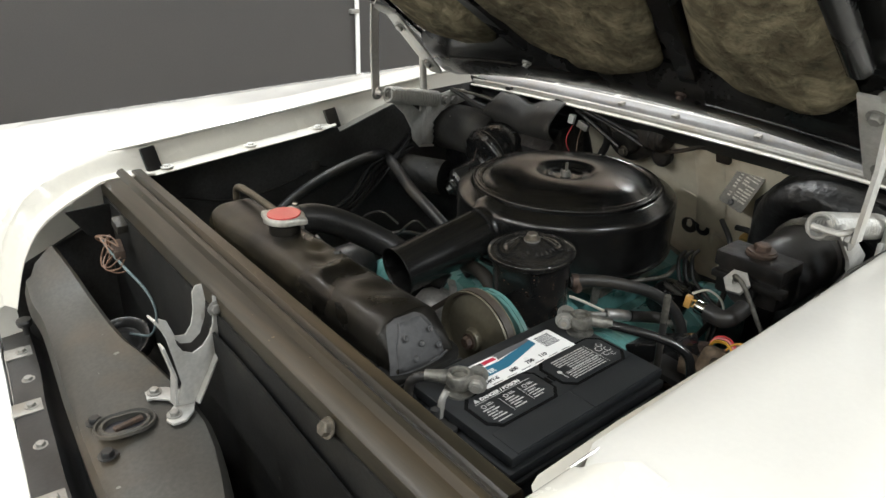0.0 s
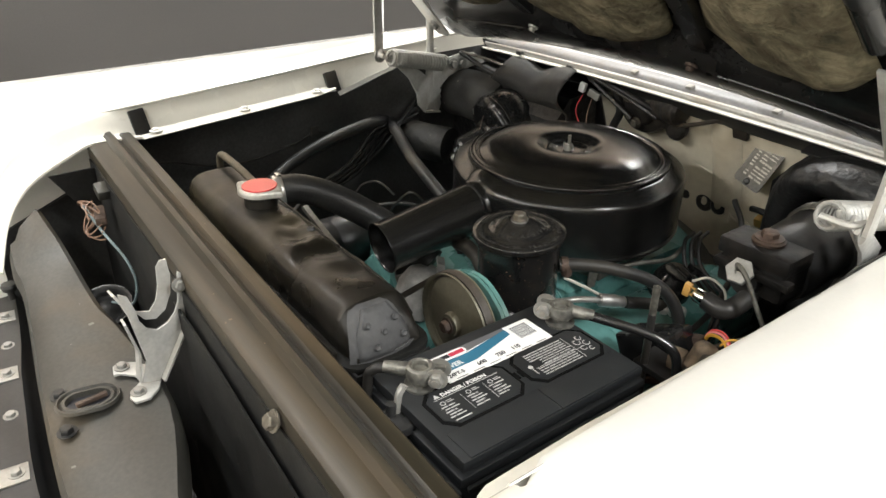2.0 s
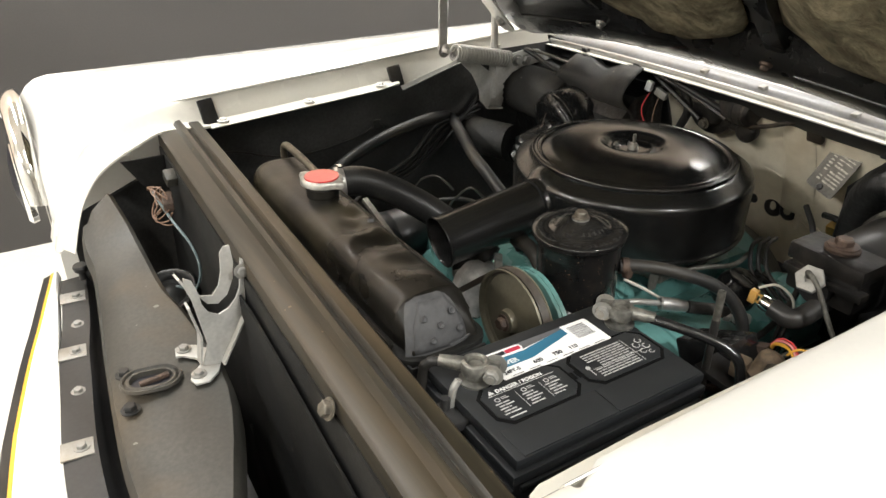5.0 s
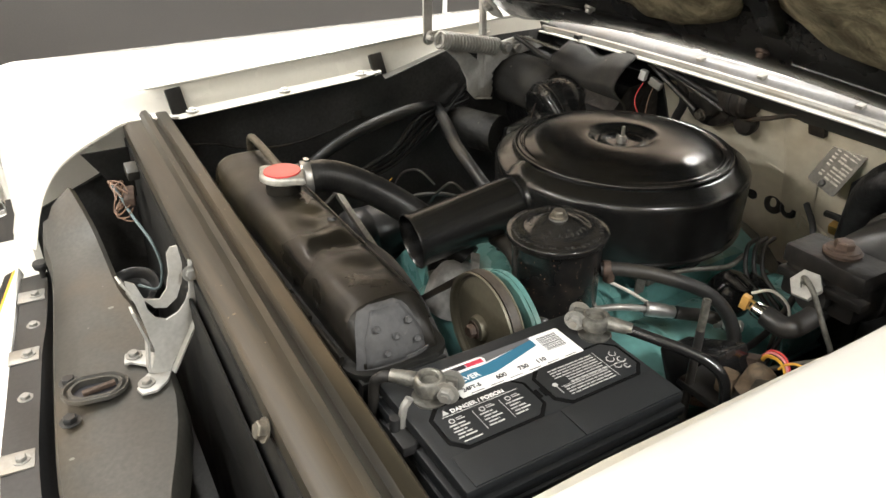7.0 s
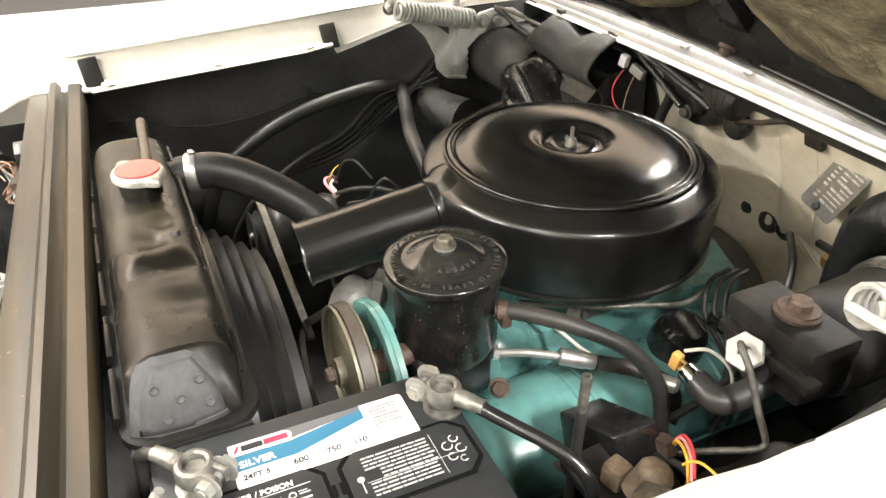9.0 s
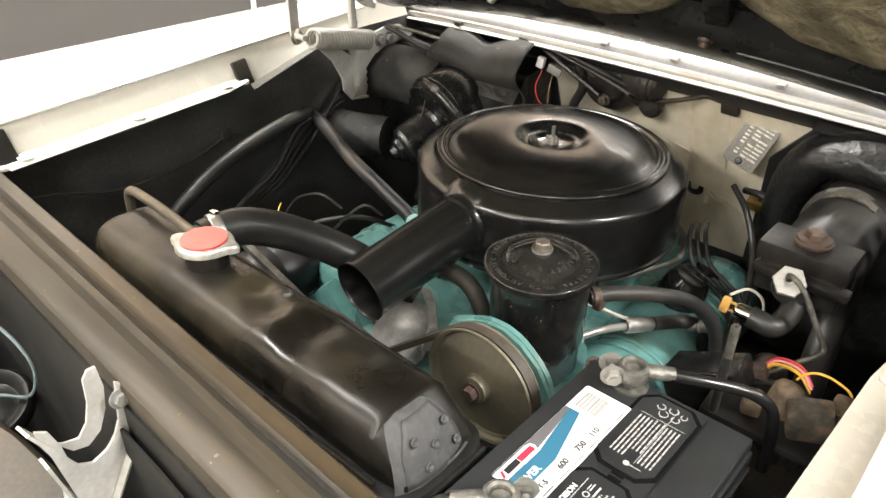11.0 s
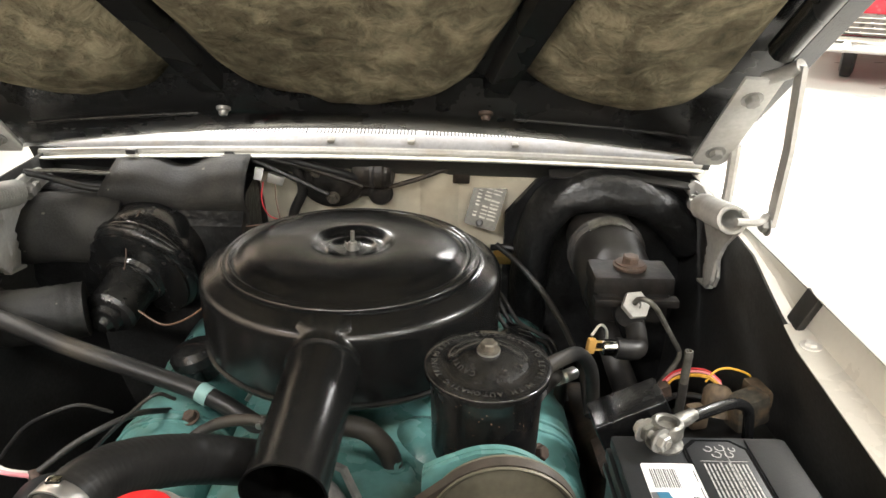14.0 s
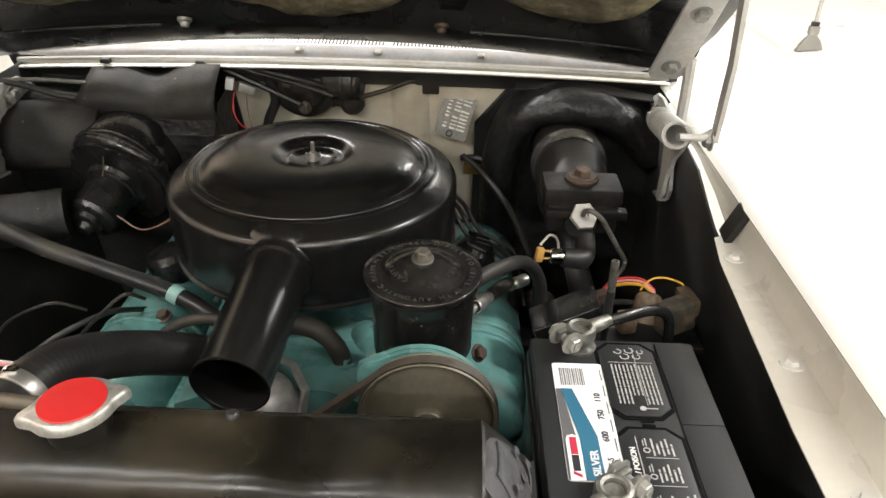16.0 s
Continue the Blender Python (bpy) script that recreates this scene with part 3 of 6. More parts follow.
HOODNUT_RUSTY = mesh_of("bonnet_nut_rusty", lathe([(0, 0.012), (0.005, 0.012), (0.0065, 0.009), (0.0068, 0.006), (0.010, 0.004), (0.010, 0), (0, 0)], None, 12), RUST)
for s in (-1, 1):
    placed("nut", HOODNUT if s < 0 else HOODNUT_RUSTY, facing((s * 0.18, 1.104, 1.116), (0, -0.5, -1)), hood, "corroded threaded nut" if s < 0 else "rust-brown threaded nut")


def wool_material():
    m = bpy.data.materials.new("yellowed_wool")
    m.use_nodes = True
    n, l = m.node_tree.nodes, m.node_tree.links
    b = n["Principled BSDF"]
    b.inputs["Roughness"].default_value = 1.0
    b.inputs["Specular IOR Level"].default_value = 0.1
    tc = n.new("ShaderNodeTexCoord")
    a, c = n.new("ShaderNodeTexNoise"), n.new("ShaderNodeTexNoise")
    a.inputs["Scale"].default_value, a.inputs["Detail"].default_value, a.inputs["Distortion"].default_value = 5.5, 14, 0.9
    c.inputs["Scale"].default_value, c.inputs["Detail"].default_value, c.inputs["Distortion"].default_value = 30, 14, 0.5
    a.inputs["Roughness"].default_value = c.inputs["Roughness"].default_value = 0.66
    for t in (a, c):
        l.new(tc.outputs["Object"], t.inputs["Vector"])
    ramp = n.new("ShaderNodeValToRGB")
    e = ramp.color_ramp.elements
    e[0].position, e[0].color = 0.35, (0.028, 0.025, 0.016, 1)
    e[1].position, e[1].color = 0.68, (0.44, 0.385, 0.255, 1)
    mid = e.new(0.5)
    mid.color = (0.155, 0.134, 0.087, 1)
    mix = n.new("ShaderNodeMix")
    mix.inputs[0].default_value = 0.42
    l.new(a.outputs["Fac"], mix.inputs[2])
    l.new(c.outputs["Fac"], mix.inputs[3])
    l.new(mix.outputs[0], ramp.inputs["Fac"])
    l.new(ramp.outputs["Color"], b.inputs["Base Color"])
    bp = n.new("ShaderNodeBump")
    bp.inputs["Strength"].default_value, bp.inputs["Distance"].default_value = 0.9, 0.022
    l.new(c.outputs["Fac"], bp.inputs["Height"])
    l.new(bp.outputs["Normal"], b.inputs["Normal"])
    return m


WOOL = wool_material()


def pad(name, inner, outer, y0, y1, sag):
    """A wool pad between two edges given as x(u), u from the rear end to the front."""
    b = bmesh.new()
    nu, nv = 44, 34
    vs = []
    for i in range(nu + 1):
        u = i / nu
        row = []
        for j in range(nv + 1):
            v = j / nv
            x = inner(u) * (1 - v) + outer(u) * v
            ragged = 0.012 * noise.noise(Vector((x * 14, u * 9, 1)))
            y = y0 + (y1 - y0) * u + sag * (2 * v - 1) ** 2 * (-1 if u < 0.25 else 0) * (1 - 4 * u if u < 0.25 else 0) + ragged * (1 - u)
            puff = (1 - abs(2 * v - 1) ** 6) * min(1, 0.1 + u * 13)
            h = 0.006 + 0.034 * puff + 0.016 * noise.noise(Vector((x * 7, y * 7, 2))) * puff + 0.007 * noise.noise(Vector((x * 26, y * 26, 5))) * puff
            row.append(b.verts.new((x, y, hood_z(x, y) - h)))
        vs.append(row)
    for r0, r1 in zip(vs, vs[1:]):
        for i in range(nv):
            b.faces.new((r0[i], r0[i + 1], r1[i + 1], r1[i]))
    bmesh.ops.recalc_face_normals(b, faces=b.faces[:])
    bmesh.ops.solidify(b, geom=b.faces[:], thickness=0.004)
    return part(name, b, WOOL, hood, "yellowed and blackened wool insulation pad", angle=180)


pad("insulation_pad", lambda u: -0.158 - 0.22 * u, lambda u: 0.158 + 0.22 * u, 1.152, 0.2, 0.08)
for s in (-1, 1):
    pad("insulation_pad", lambda u, s=s: s * (0.222 + 0.22 * u), lambda u, s=s: s * (0.478 + 0.01 * u), 1.128, 0.22, 0.07)

# ---------------------------------------------------------------- bonnet hinges
OUTLINE_PLATE = [(0.005, 0.064), (0.045, 0.057), (0.07, 0.079), (0.107, 0.085), (0.146, 0.081), (0.188, 0.053), (0.155, 0.051), (0.116, 0.044), (0.071, 0.035), (0.050, 0.017)] + [(0.043 + 0.005 * (k % 2), 0.010 - 0.007 * k) for k in range(6)] + [(0.041, -0.046), (-0.003, -0.04), (-0.012, -0.02), (0.003, 0.022)]
OUTLINE_ARM = [(-0.100, 0.116), (-0.062, 0.088), (-0.034, 0.07), (0.002, 0.042), (-0.006, 0.006), (-0.003, -0.029), (-0.012, -0.037), (-0.031, -0.017), (-0.034, 0.01), (-0.055, 0.049), (-0.114, 0.106)]
BOLT_YZ = (1.203, 0.962)


def hinge(s):
    # lower toothed bracket
    m = Matrix(((0, 0, s, s * 0.53), (1, 0, 0, 1.1), (0, 1, 0, 0.9), (0, 0, 0, 1)))
    out = OUTLINE_PLATE
    h = part("hinge", plate(out, 0.006, m, 0.0012), ZINC, hood, "grey plated bonnet hinge with coil spring and two links")
    part("arm", plate(OUTLINE_ARM, 0.006, m @ pose(0, 0, -0.016), 0.0012), ZINC, h)
    placed("bolt", BOLT_BIG, facing((s * 0.524, BOLT_YZ[0], BOLT_YZ[1]), (-s, 0, 0)), h)
    # spring between the front pivot and the rear bolt
    a, b = Vector((s * 0.492, 0.975, 1.012)), Vector((s * 0.515, 1.165, 0.968))
    ax = (b - a).normalized()
    sx = ax.orthogonal().normalized()
    sy = ax.cross(sx)
    turns, n = 19, 19 * 12
    coil = [a + (b - a) * (0.02 + 0.84 * i / n) + 0.0165 * (math.cos(2 * math.pi * turns * i / n) * sx + math.sin(2 * math.pi * turns * i / n) * sy) for i in range(n + 1)]
    part("spring", tube(coil, 0.0034, 6, 0), ZINC, h, "close-wound grey coil spring")
    part("spring_hook", tube([coil[-1], a + (b - a) * 0.93, b], 0.004, 8, 4), ZINC, h)
    part("spring_rod", tube([a - ax * 0.012, a + Vector((s * 0.03, -0.004, 0.0)), a + Vector((s * 0.045, 0.01, 0.004))], 0.005, 8, 4), ZINC, h)
    placed("bolt", BOLT_BIG, facing(b + Vector((-s * 0.006, 0, 0)), (-s, 0, 0)), h)
    # strap on the bonnet with two bolts
    p, q = Vector((s * 0.506, 1.130, 1.051)), Vector((s * 0.513, 1.012, 1.186))
    st = along(p, q)
    nrm = Vector((0, -0.753, -0.658))
    d = (q - p).normalized()
    side = d.cross(nrm).normalized()
    ln = (q - p).length
    mm = Matrix((( side.x, d.x, nrm.x, p.x), (side.y, d.y, nrm.y, p.y), (side.z, d.z, nrm.z, p.z), (0, 0, 0, 1)))
    part("strap", plate([(-0.018, -0.012), (0.018, -0.012), (0.025, -0.002), (0.025, 0.1), (0.024, ln), (-0.024, ln), (-0.025, 0.1), (-0.025, -0.002)], 0.005, mm, 0.001), ZINC, h)
    for t in (0.022, 0.142):
        placed("bolt", BOLT_BIG, mm @ pose(0, t, 0.005), h)
    # the two links
    part("rear_link", tube([(s * 0.535, 1.115, 1.075), (s * 0.538, 1.12, 0.99), (s * 0.535, 1.12, 0.88)], 0.0085, 8, 4), ZINC, h)
    top = Vector((s * 0.543, 0.985, 1.204))
    part("pivot_lug", tube([q + Vector((s * 0.005, 0.01, -0.004)), q + Vector((s * 0.02, -0.008, 0.006)), top], 0.009, 10, 4), ZINC, h)
    low = Vector((s * 0.543, 0.982, 1.004))
    part("front_link", loft([[c + o for o in (Vector((-0.003, -0.010, 0)), Vector((0.003, -0.010, 0)), Vector((0.003, 0.010, 0)), Vector((-0.003, 0.010, 0)))] for c in (top, top.lerp(low, 0.5) + Vector((s * 0.004, 0, 0)), low)]), ZINC, h)
    part("foot", box((0.012, 0.044, 0.005), pose(s * 0.526, 1.118, 0.857, -8, 0, 0), 0.002), ZINC, h)
    placed("bolt", BOLT_BIG, facing(low + Vector((-s * 0.004, 0, 0)), (-s, 0, 0)), h)


hinge(-1)
hinge(1)

# pressed ridges, sealant and grommets low on the firewall
part("pressed_ridge", tube([(-0.10, 1.386, 0.845), (-0.06, 1.384, 0.853), (0.016, 1.384, 0.851), (0.087, 1.386, 0.833), (0.118, 1.394, 0.79), (0.122, 1.398, 0.74)], 0.0065, 8), CREAM, car)
part("pressed_ridge", tube([(-0.06, 1.390, 0.825), (0.016, 1.391, 0.822), (0.07, 1.393, 0.805), (0.094, 1.398, 0.77)], 0.005, 8), CREAM, car)
for k in range(5):
    part("sealant_bead", tube([(0.118 + 0.012 * k, 1.396, 0.772 - 0.004 * k), (0.14 + 0.012 * k, 1.395, 0.755 - 0.003 * k + 0.004 * (k % 2)), (0.185 + 0.006 * k, 1.396, 0.742 - 0.006 * k)], 0.0035 + 0.001 * (k % 2), 6), CREAM, car)
part("firewall_grommet", lathe([(0.007, 0.003), (0.014, 0.007), (0.019, 0.004), (0.021, 0)], facing((0.066, 1.397, 0.766), (0, -1, 0.1)), 20), RUBBER, car)
# Black disc laid on the sheet stands for a dark open hole.
part("firewall_hole", lathe([(0.0, 0.005), (0.010, 0.005), (0.012, 0)], facing((0.018, 1.397, 0.768), (0, -1, 0.1)), 16), BLACK, car)

# ---------------------------------------------------------------- radiator support bar
bar = thing("radiator_support_bar", (-0.05, 0.37, 0.9), "long black pressed-steel support bar with rusty brown wear", "support bar")
prof = [(-0.046, -0.030), (-0.046, -0.004), (-0.040, 0.001), (-0.016, 0.002), (-0.010, 0.010), (-0.002, 0.011), (0.003, 0.003), (0.010, -0.002), (0.016, 0.004), (0.032, 0.003), (0.036, -0.002), (0.037, -0.03)]
rows = []
for k in range(13):
    x = -0.553 + 1.07 * k / 12
    yc, zc = 0.398 - 0.032 * k / 12, 0.927 - 0.018 * k / 12
    rows.append([(x, yc + a, zc + b) for a, b in prof])
part("channel", sheet(rows, 0.003), BAR, bar)
# Black sheet with the shade under the bar put into its colour.
SHADE_BLACK = mat("shade_black_panel", (0.011, 0.011, 0.0105), 0.6, spec=0.2, var=0.5, scale=7, bump=0.3, dirt=(0.028, 0.026, 0.021), dirt_amt=0.6, dirt_scale=9, chips=((0.06, 0.055, 0.045), 30, 0.15, 0.08))
part("front_face", sheet([[(x, 0.352 - 0.03 * (x + 0.55), 0.898 - 0.017 * (x + 0.55)), (x, 0.35 - 0.03 * (x + 0.55), 0.80), (x, 0.345 - 0.03 * (x + 0.55), 0.4)] for x in [-0.54 + 1.06 * i / 8 for i in range(9)]], 0.003), SHADE_BLACK, bar, "dull black radiator support panel")
part("lap_panel", sheet([[(x, 0.3430 - 0.03 * (x + 0.55), 0.862 - 0.10 * max(0, x - 0.1)), (x, 0.3425 - 0.03 * (x + 0.55), 0.80), (x, 0.337 - 0.03 * (x + 0.55), 0.45)] for x in [-0.02 + 0.52 * i / 6 for i in range(7)]], 0.003), SHADE_BLACK, bar, "dull black lapped sheet with a folded edge")
part("angle_strip", sheet([[(-0.055, 0.330, 0.592), (-0.020, 0.330, 0.612)], [(0.0, 0.330, 0.565), (0.04, 0.330, 0.60)], [(0.067, 0.330, 0.548), (0.115, 0.330, 0.597)], [(0.14, 0.330, 0.53), (0.19, 0.330, 0.592)]], 0.006), BAFFLE, bar, "scuffed grey angle strip")
placed("bolt", BOLT_DULL, facing((0.310, 0.320, 0.892), (0, -0.9, 0.4)), bar)
for s in (-1, 1):
    part("gusset", plate([(0, 0), (0.09, 0.0), (0.06, -0.05), (0.0, -0.11)], 0.003, Matrix(((s * 0.0, 0, 1, s * 0.50), (-1, 0, 0, 0.36), (0, 1, 0, 0.895), (0, 0, 0, 1)))), SHADE_BLACK, bar)

# ---------------------------------------------------------------- sheet panel before the radiator
baffle = thing("front_baffle", (0, 0.2, 0.75), "grey-black curved sheet panel behind the grille, scuffed", "baffle panel")
REAR = [(-0.514, 0.240, 0.835), (-0.457, 0.252, 0.80), (-0.397, 0.258, 0.775), (-0.255, 0.262, 0.76), (-0.163, 0.275, 0.757), (0.046, 0.280, 0.757), (0.235, 0.228, 0.757), (0.33, 0.20, 0.76), (0.45, 0.2, 0.79), (0.54, 0.22, 0.86)]
FRONT = [(-0.512, 0.186, 0.785), (-0.46, 0.180, 0.765), (-0.40, 0.182, 0.752), (-0.265, 0.168, 0.742), (-0.165, 0.157, 0.74), (0.046, 0.139, 0.74), (0.156, 0.137, 0.74), (0.30, 0.145, 0.745), (0.45, 0.165, 0.77), (0.53, 0.165, 0.80)]
ra, fa = curve(REAR, 4), curve(FRONT, 4)
part("panel", sheet([[f + Vector((0, -0.006, -0.03)), f + Vector((0, 0.001, -0.005)), f + Vector((0, 0.01, 0.001)), f.lerp(r, 0.4) + Vector((0, 0, 0.003)), f.lerp(r, 0.7) + Vector((0, 0, 0.002)), r, r + Vector((0, 0.008, -0.008)), r + Vector((0, 0.012, -0.04))] for f, r in zip(fa, ra)], 0.002), BAFFLE, baffle)
# oval catch hole with its raised rim
ov = pose(-0.020, 0.196, 0.756, -2, 0, 78)
def oval(w, h, n=28):
    return [((w - h) / 2 * (1 if math.cos(a) > 0 else -1) + h / 2 * math.cos(a), h / 2 * math.sin(a)) for a in [2 * math.pi * i / n for i in range(n)]]
rings = []
for w, h, z in ((0.082, 0.062, 0.001), (0.079, 0.059, 0.005), (0.074, 0.054, 0.005), (0.070, 0.050, 0.001), (0.064, 0.044, 0.004), (0.056, 0.036, 0.004), (0.053, 0.033, -0.006)):
    rings.append([ov @ Vector((x, y, z)) for x, y in oval(w, h)])
catch = part("catch_rim", loft(rings, True, False), BAFFLE, baffle, "oval raised rim of the bonnet catch")
# Black disc under the rim paints the darkness of the open hole.
part("catch_hole", loft([[ov @ Vector((x, y, -0.003)) for x, y in oval(0.056, 0.035)], [ov @ Vector((x, y, -0.006)) for x, y in oval(0.046, 0.026)]]), INK, catch)
part("catch_pin", box((0.04, 0.008, 0.006), ov @ pose(0.004, 0, 0.001, 0, 0, 20), 0.002), RUST, catch)
for bx, by in ((-0.062, 0.168), (0.019, 0.160)):
    placed("bolt", BOLT_BLACK, pose(bx, by, 0.748), baffle)

# catch bracket
cb = thing("catch_bracket", (0.0, 0.26, 0.76), "grey-white forked sheet steel catch bracket bolted to the panel", "bracket")
YZ = Matrix(((0, 0, 1, -0.002), (1, 0, 0, 0), (0, 1, 0, 0), (0, 0, 0, 1)))
part("fork", plate([(0.262, 0.768), (0.284, 0.763), (0.313, 0.812), (0.343, 0.863), (0.341, 0.895), (0.337, 0.912), (0.331, 0.917), (0.329, 0.900), (0.325, 0.873), (0.318, 0.858), (0.308, 0.847), (0.293, 0.841), (0.281, 0.848), (0.274, 0.862), (0.272, 0.880), (0.266, 0.901), (0.256, 0.908), (0.255, 0.895), (0.262, 0.872), (0.272, 0.800)], 0.0035, YZ, 0.001), ZINC, cb)
part("fork_back", plate([(0.270, 0.872), (0.278, 0.866), (0.292, 0.862), (0.302, 0.874), (0.308, 0.895), (0.310, 0.922), (0.316, 0.930), (0.324, 0.93), (0.326, 0.905), (0.322, 0.88), (0.312, 0.858), (0.298, 0.848), (0.284, 0.852)], 0.003, YZ @ pose(0, 0, -0.016)), ZINC, cb)
part("fork_tab", sheet([[(-0.018, 0.250, 0.908), (0.002, 0.252, 0.908)], [(-0.020, 0.256, 0.896), (0.004, 0.258, 0.896)], [(-0.018, 0.266, 0.878), (0.002, 0.270, 0.876)]], 0.003), ZINC, cb)
part("fork_edge", sheet([[(0.0, 0.262, 0.768), (-0.018, 0.262, 0.768)], [(0.0, 0.268, 0.812), (-0.018, 0.268, 0.812)], [(0.0, 0.258, 0.862), (-0.018, 0.258, 0.862)]], 0.003), ZINC, cb)
part("fork_rim", sheet([[(0.0, 0.286, 0.765), (0.010, 0.288, 0.765)], [(0.0, 0.313, 0.812), (0.010, 0.315, 0.812)], [(0.0, 0.339, 0.858), (0.010, 0.341, 0.858)]], 0.0025), ZINC, cb)
part("foot", plate([(-0.068, 0.240), (-0.072, 0.252), (-0.062, 0.268), (-0.040, 0.284), (-0.010, 0.290), (0.016, 0.278), (0.030, 0.262), (0.028, 0.244), (0.014, 0.240), (0.0, 0.248), (-0.014, 0.262), (-0.030, 0.260), (-0.046, 0.244), (-0.048, 0.236)], 0.004, pose(0, 0, 0.7585), 0.001), ZINC, cb)
for at, n in (((0.003, 0.331, 0.898), (1, 0, 0.1)), ((0.010, 0.253, 0.763), (0, 0, 1)), ((-0.058, 0.250, 0.763), (0, 0, 1))):
    placed("bolt", BOLT, facing(at, n), cb)

# ---------------------------------------------------------------- grille top with bolted lugs
nose = thing("grille_header", (-0.1, 0.1, 0.67), "black grille header rail with plated lugs beside white nose strip", "grille header")
HX = [(-0.52, 0.150), (-0.443, 0.143), (-0.348, 0.132), (-0.263, 0.118), (-0.157, 0.106), (-0.025, 0.092), (0.12, 0.088), (0.3, 0.1), (0.5, 0.15)]
hl = curve([(x, y, 0.676) for x, y in HX], 4)
part("rail", sheet([[p + Vector((0, -0.024, -0.02)), p + Vector((0, -0.021, 0.0)), p + Vector((0, 0.02, 0.002)), p + Vector((0, 0.026, -0.01)), p + Vector((0, 0.036, -0.03)), p + Vector((0, 0.05, -0.04)), p + Vector((0, 0.055, 0.03))] for p in hl], 0.002), BLACK, nose)
# white strip, painted yellow reflection, black trim, widening towards the middle of the nose
NX = [-0.575, -0.53, -0.48, -0.43, -0.38, -0.33, -0.28, -0.23, -0.17, -0.11, -0.05, 0.01, 0.08, 0.15, 0.25, 0.35, 0.45, 0.55]
inner_y = [float(np.interp(x, (-0.60, -0.561, -0.467, -0.361, -0.291, -0.113, 0.0, 0.12, 0.3, 0.5), (0.132, 0.127, 0.115, 0.103, 0.095, 0.077, 0.069, 0.066, 0.075, 0.12))) for x in NX]
outer_y = [float(np.interp(x, (-0.60, -0.566, -0.477, -0.394, -0.312, -0.252, -0.113, 0.0, 0.12, 0.3, 0.5), (0.127, 0.120, 0.100, 0.082, 0.062, 0.049, 0.022, 0.006, 0.0, 0.02, 0.09))) for x in NX]
part("nose_strip", sheet([[(x, yi + 0.003, 0.658), (x, yi, 0.6705), (x, 0.7 * yi + 0.3 * yo, 0.6735), (x, yo, 0.672)] for x, yi, yo in zip(NX, inner_y, outer_y)], 0.002), WHITE, nose, "white painted nose strip")
# Yellow band paints the reflection that runs along the bright trim.
part("stripe", sheet([[(x, yo - 0.0004, 0.6722), (x, yo - 0.0065, 0.6690)] for x, yo in zip(NX, outer_y)], 0.002), WIRES["yellow"], nose, "bright yellow reflection in the nose trim, painted on")
part("lower_trim", sheet([[(x, yo - 0.007, 0.6685), (x, yo - 0.020, 0.664), (x, yo - 0.026, 0.650), (x, yo - 0.028, 0.60)] for x, yo in zip(NX, outer_y)], 0.002), BLACK, nose)
# Closed sheet out of view, added to keep front lamps off the bay.
part("front_light_block", sheet([[(x, yo - 0.029, 0.598), (x, yo - 0.02, 0.48), (x, yo + 0.01, 0.32), (x, yo + 0.10, 0.21)] for x, yo in zip(NX, outer_y)], 0.003), BLACK, nose, "unseen dark sheet below the nose strip, blocks light")
for i, (bx, by) in enumerate(HX[1:7]):
    if i % 2 == 0:
        part("lug", box((0.036, 0.042, 0.003), pose(bx, by - 0.004, 0.680, 0, 0, -6), 0.001), STEEL, nose)
    placed("bolt", BOLT, pose(bx, by + 0.002, 0.681 if i % 2 == 0 else 0.678), nose)
part("rubber_stop", lathe([(0, 0.03), (0.012, 0.03), (0.014, 0.026), (0.012, 0.018), (0.006, 0.015), (0.006, 0)], pose(-0.485, 0.165, 0.69), 16), RUBBER, nose)

# chrome hood over the passenger's headlamp, ending in a point at the nose corner
lampb = thing("headlamp_hood", (-0.80, 0.13, 0.72), "chrome headlamp hood at the nose of the white fender", "headlamp")
HOODLINE = curve([(-0.925, 0.150, 0.90), (-0.90, 0.151, 0.945), (-0.82, 0.151, 0.945), (-0.745, 0.149, 0.90), (-0.700, 0.146, 0.842), (-0.680, 0.148, 0.772)], 6)
LAMP_AT = Vector((-0.83, 0.125, 0.78))
rows = []
for i, q in enumerate(HOODLINE):
    k = i / (len(HOODLINE) - 1)
    inward = (LAMP_AT - q).normalized()
    inward.y = 0
    deep = 0.046 - 0.012 * k
    rows.append([q + Vector((0, -0.001, -0.003)) - inward * 0.004, q + Vector((0, -0.010, 0)) - inward * 0.009, q + Vector((0, -0.5 * deep, 0)) - inward * 0.008, q + Vector((0, -deep, 0)), q + Vector((0, -deep - 0.002, 0)) + inward * 0.010, q + Vector((0, -0.8 * deep, 0)) + inward * 0.022, q + Vector((0, -0.015, 0)) + inward * 0.034])
part("hood", sheet(rows, 0.002), CHROME, lampb, angle=60)
part("bezel", lathe([(0.096, 0.0), (0.100, 0.012), (0.092, 0.020), (0.084, 0.014)], facing(LAMP_AT, (0, -1, 0)), 40), CHROME, lampb)
part("lens", lathe([(0.085, 0.010), (0.07, 0.022), (0.035, 0.030), (0, 0.032)], facing(LAMP_AT, (0, -1, 0)), 40), INK, lampb, "dark headlamp glass")

# ---------------------------------------------------------------- radiator
rad = thing("radiator", (0, 0.48, 0.45), "black radiator with dented, rust-stained brass top tank", "radiator")
def tank_ring(x, ky, kz):
    hw, top, low, n = 0.049, 0.944, 0.888, 2 / 3.3
    ring = []
    for i in range(37):
        a = math.pi * i / 36
        c, s_ = math.cos(a), math.sin(a)
        ring.append((x, 0.482 - hw * ky * math.copysign(abs(c) ** n, c), low + (top - low) * kz * max(s_, 0) ** n))
    return ring


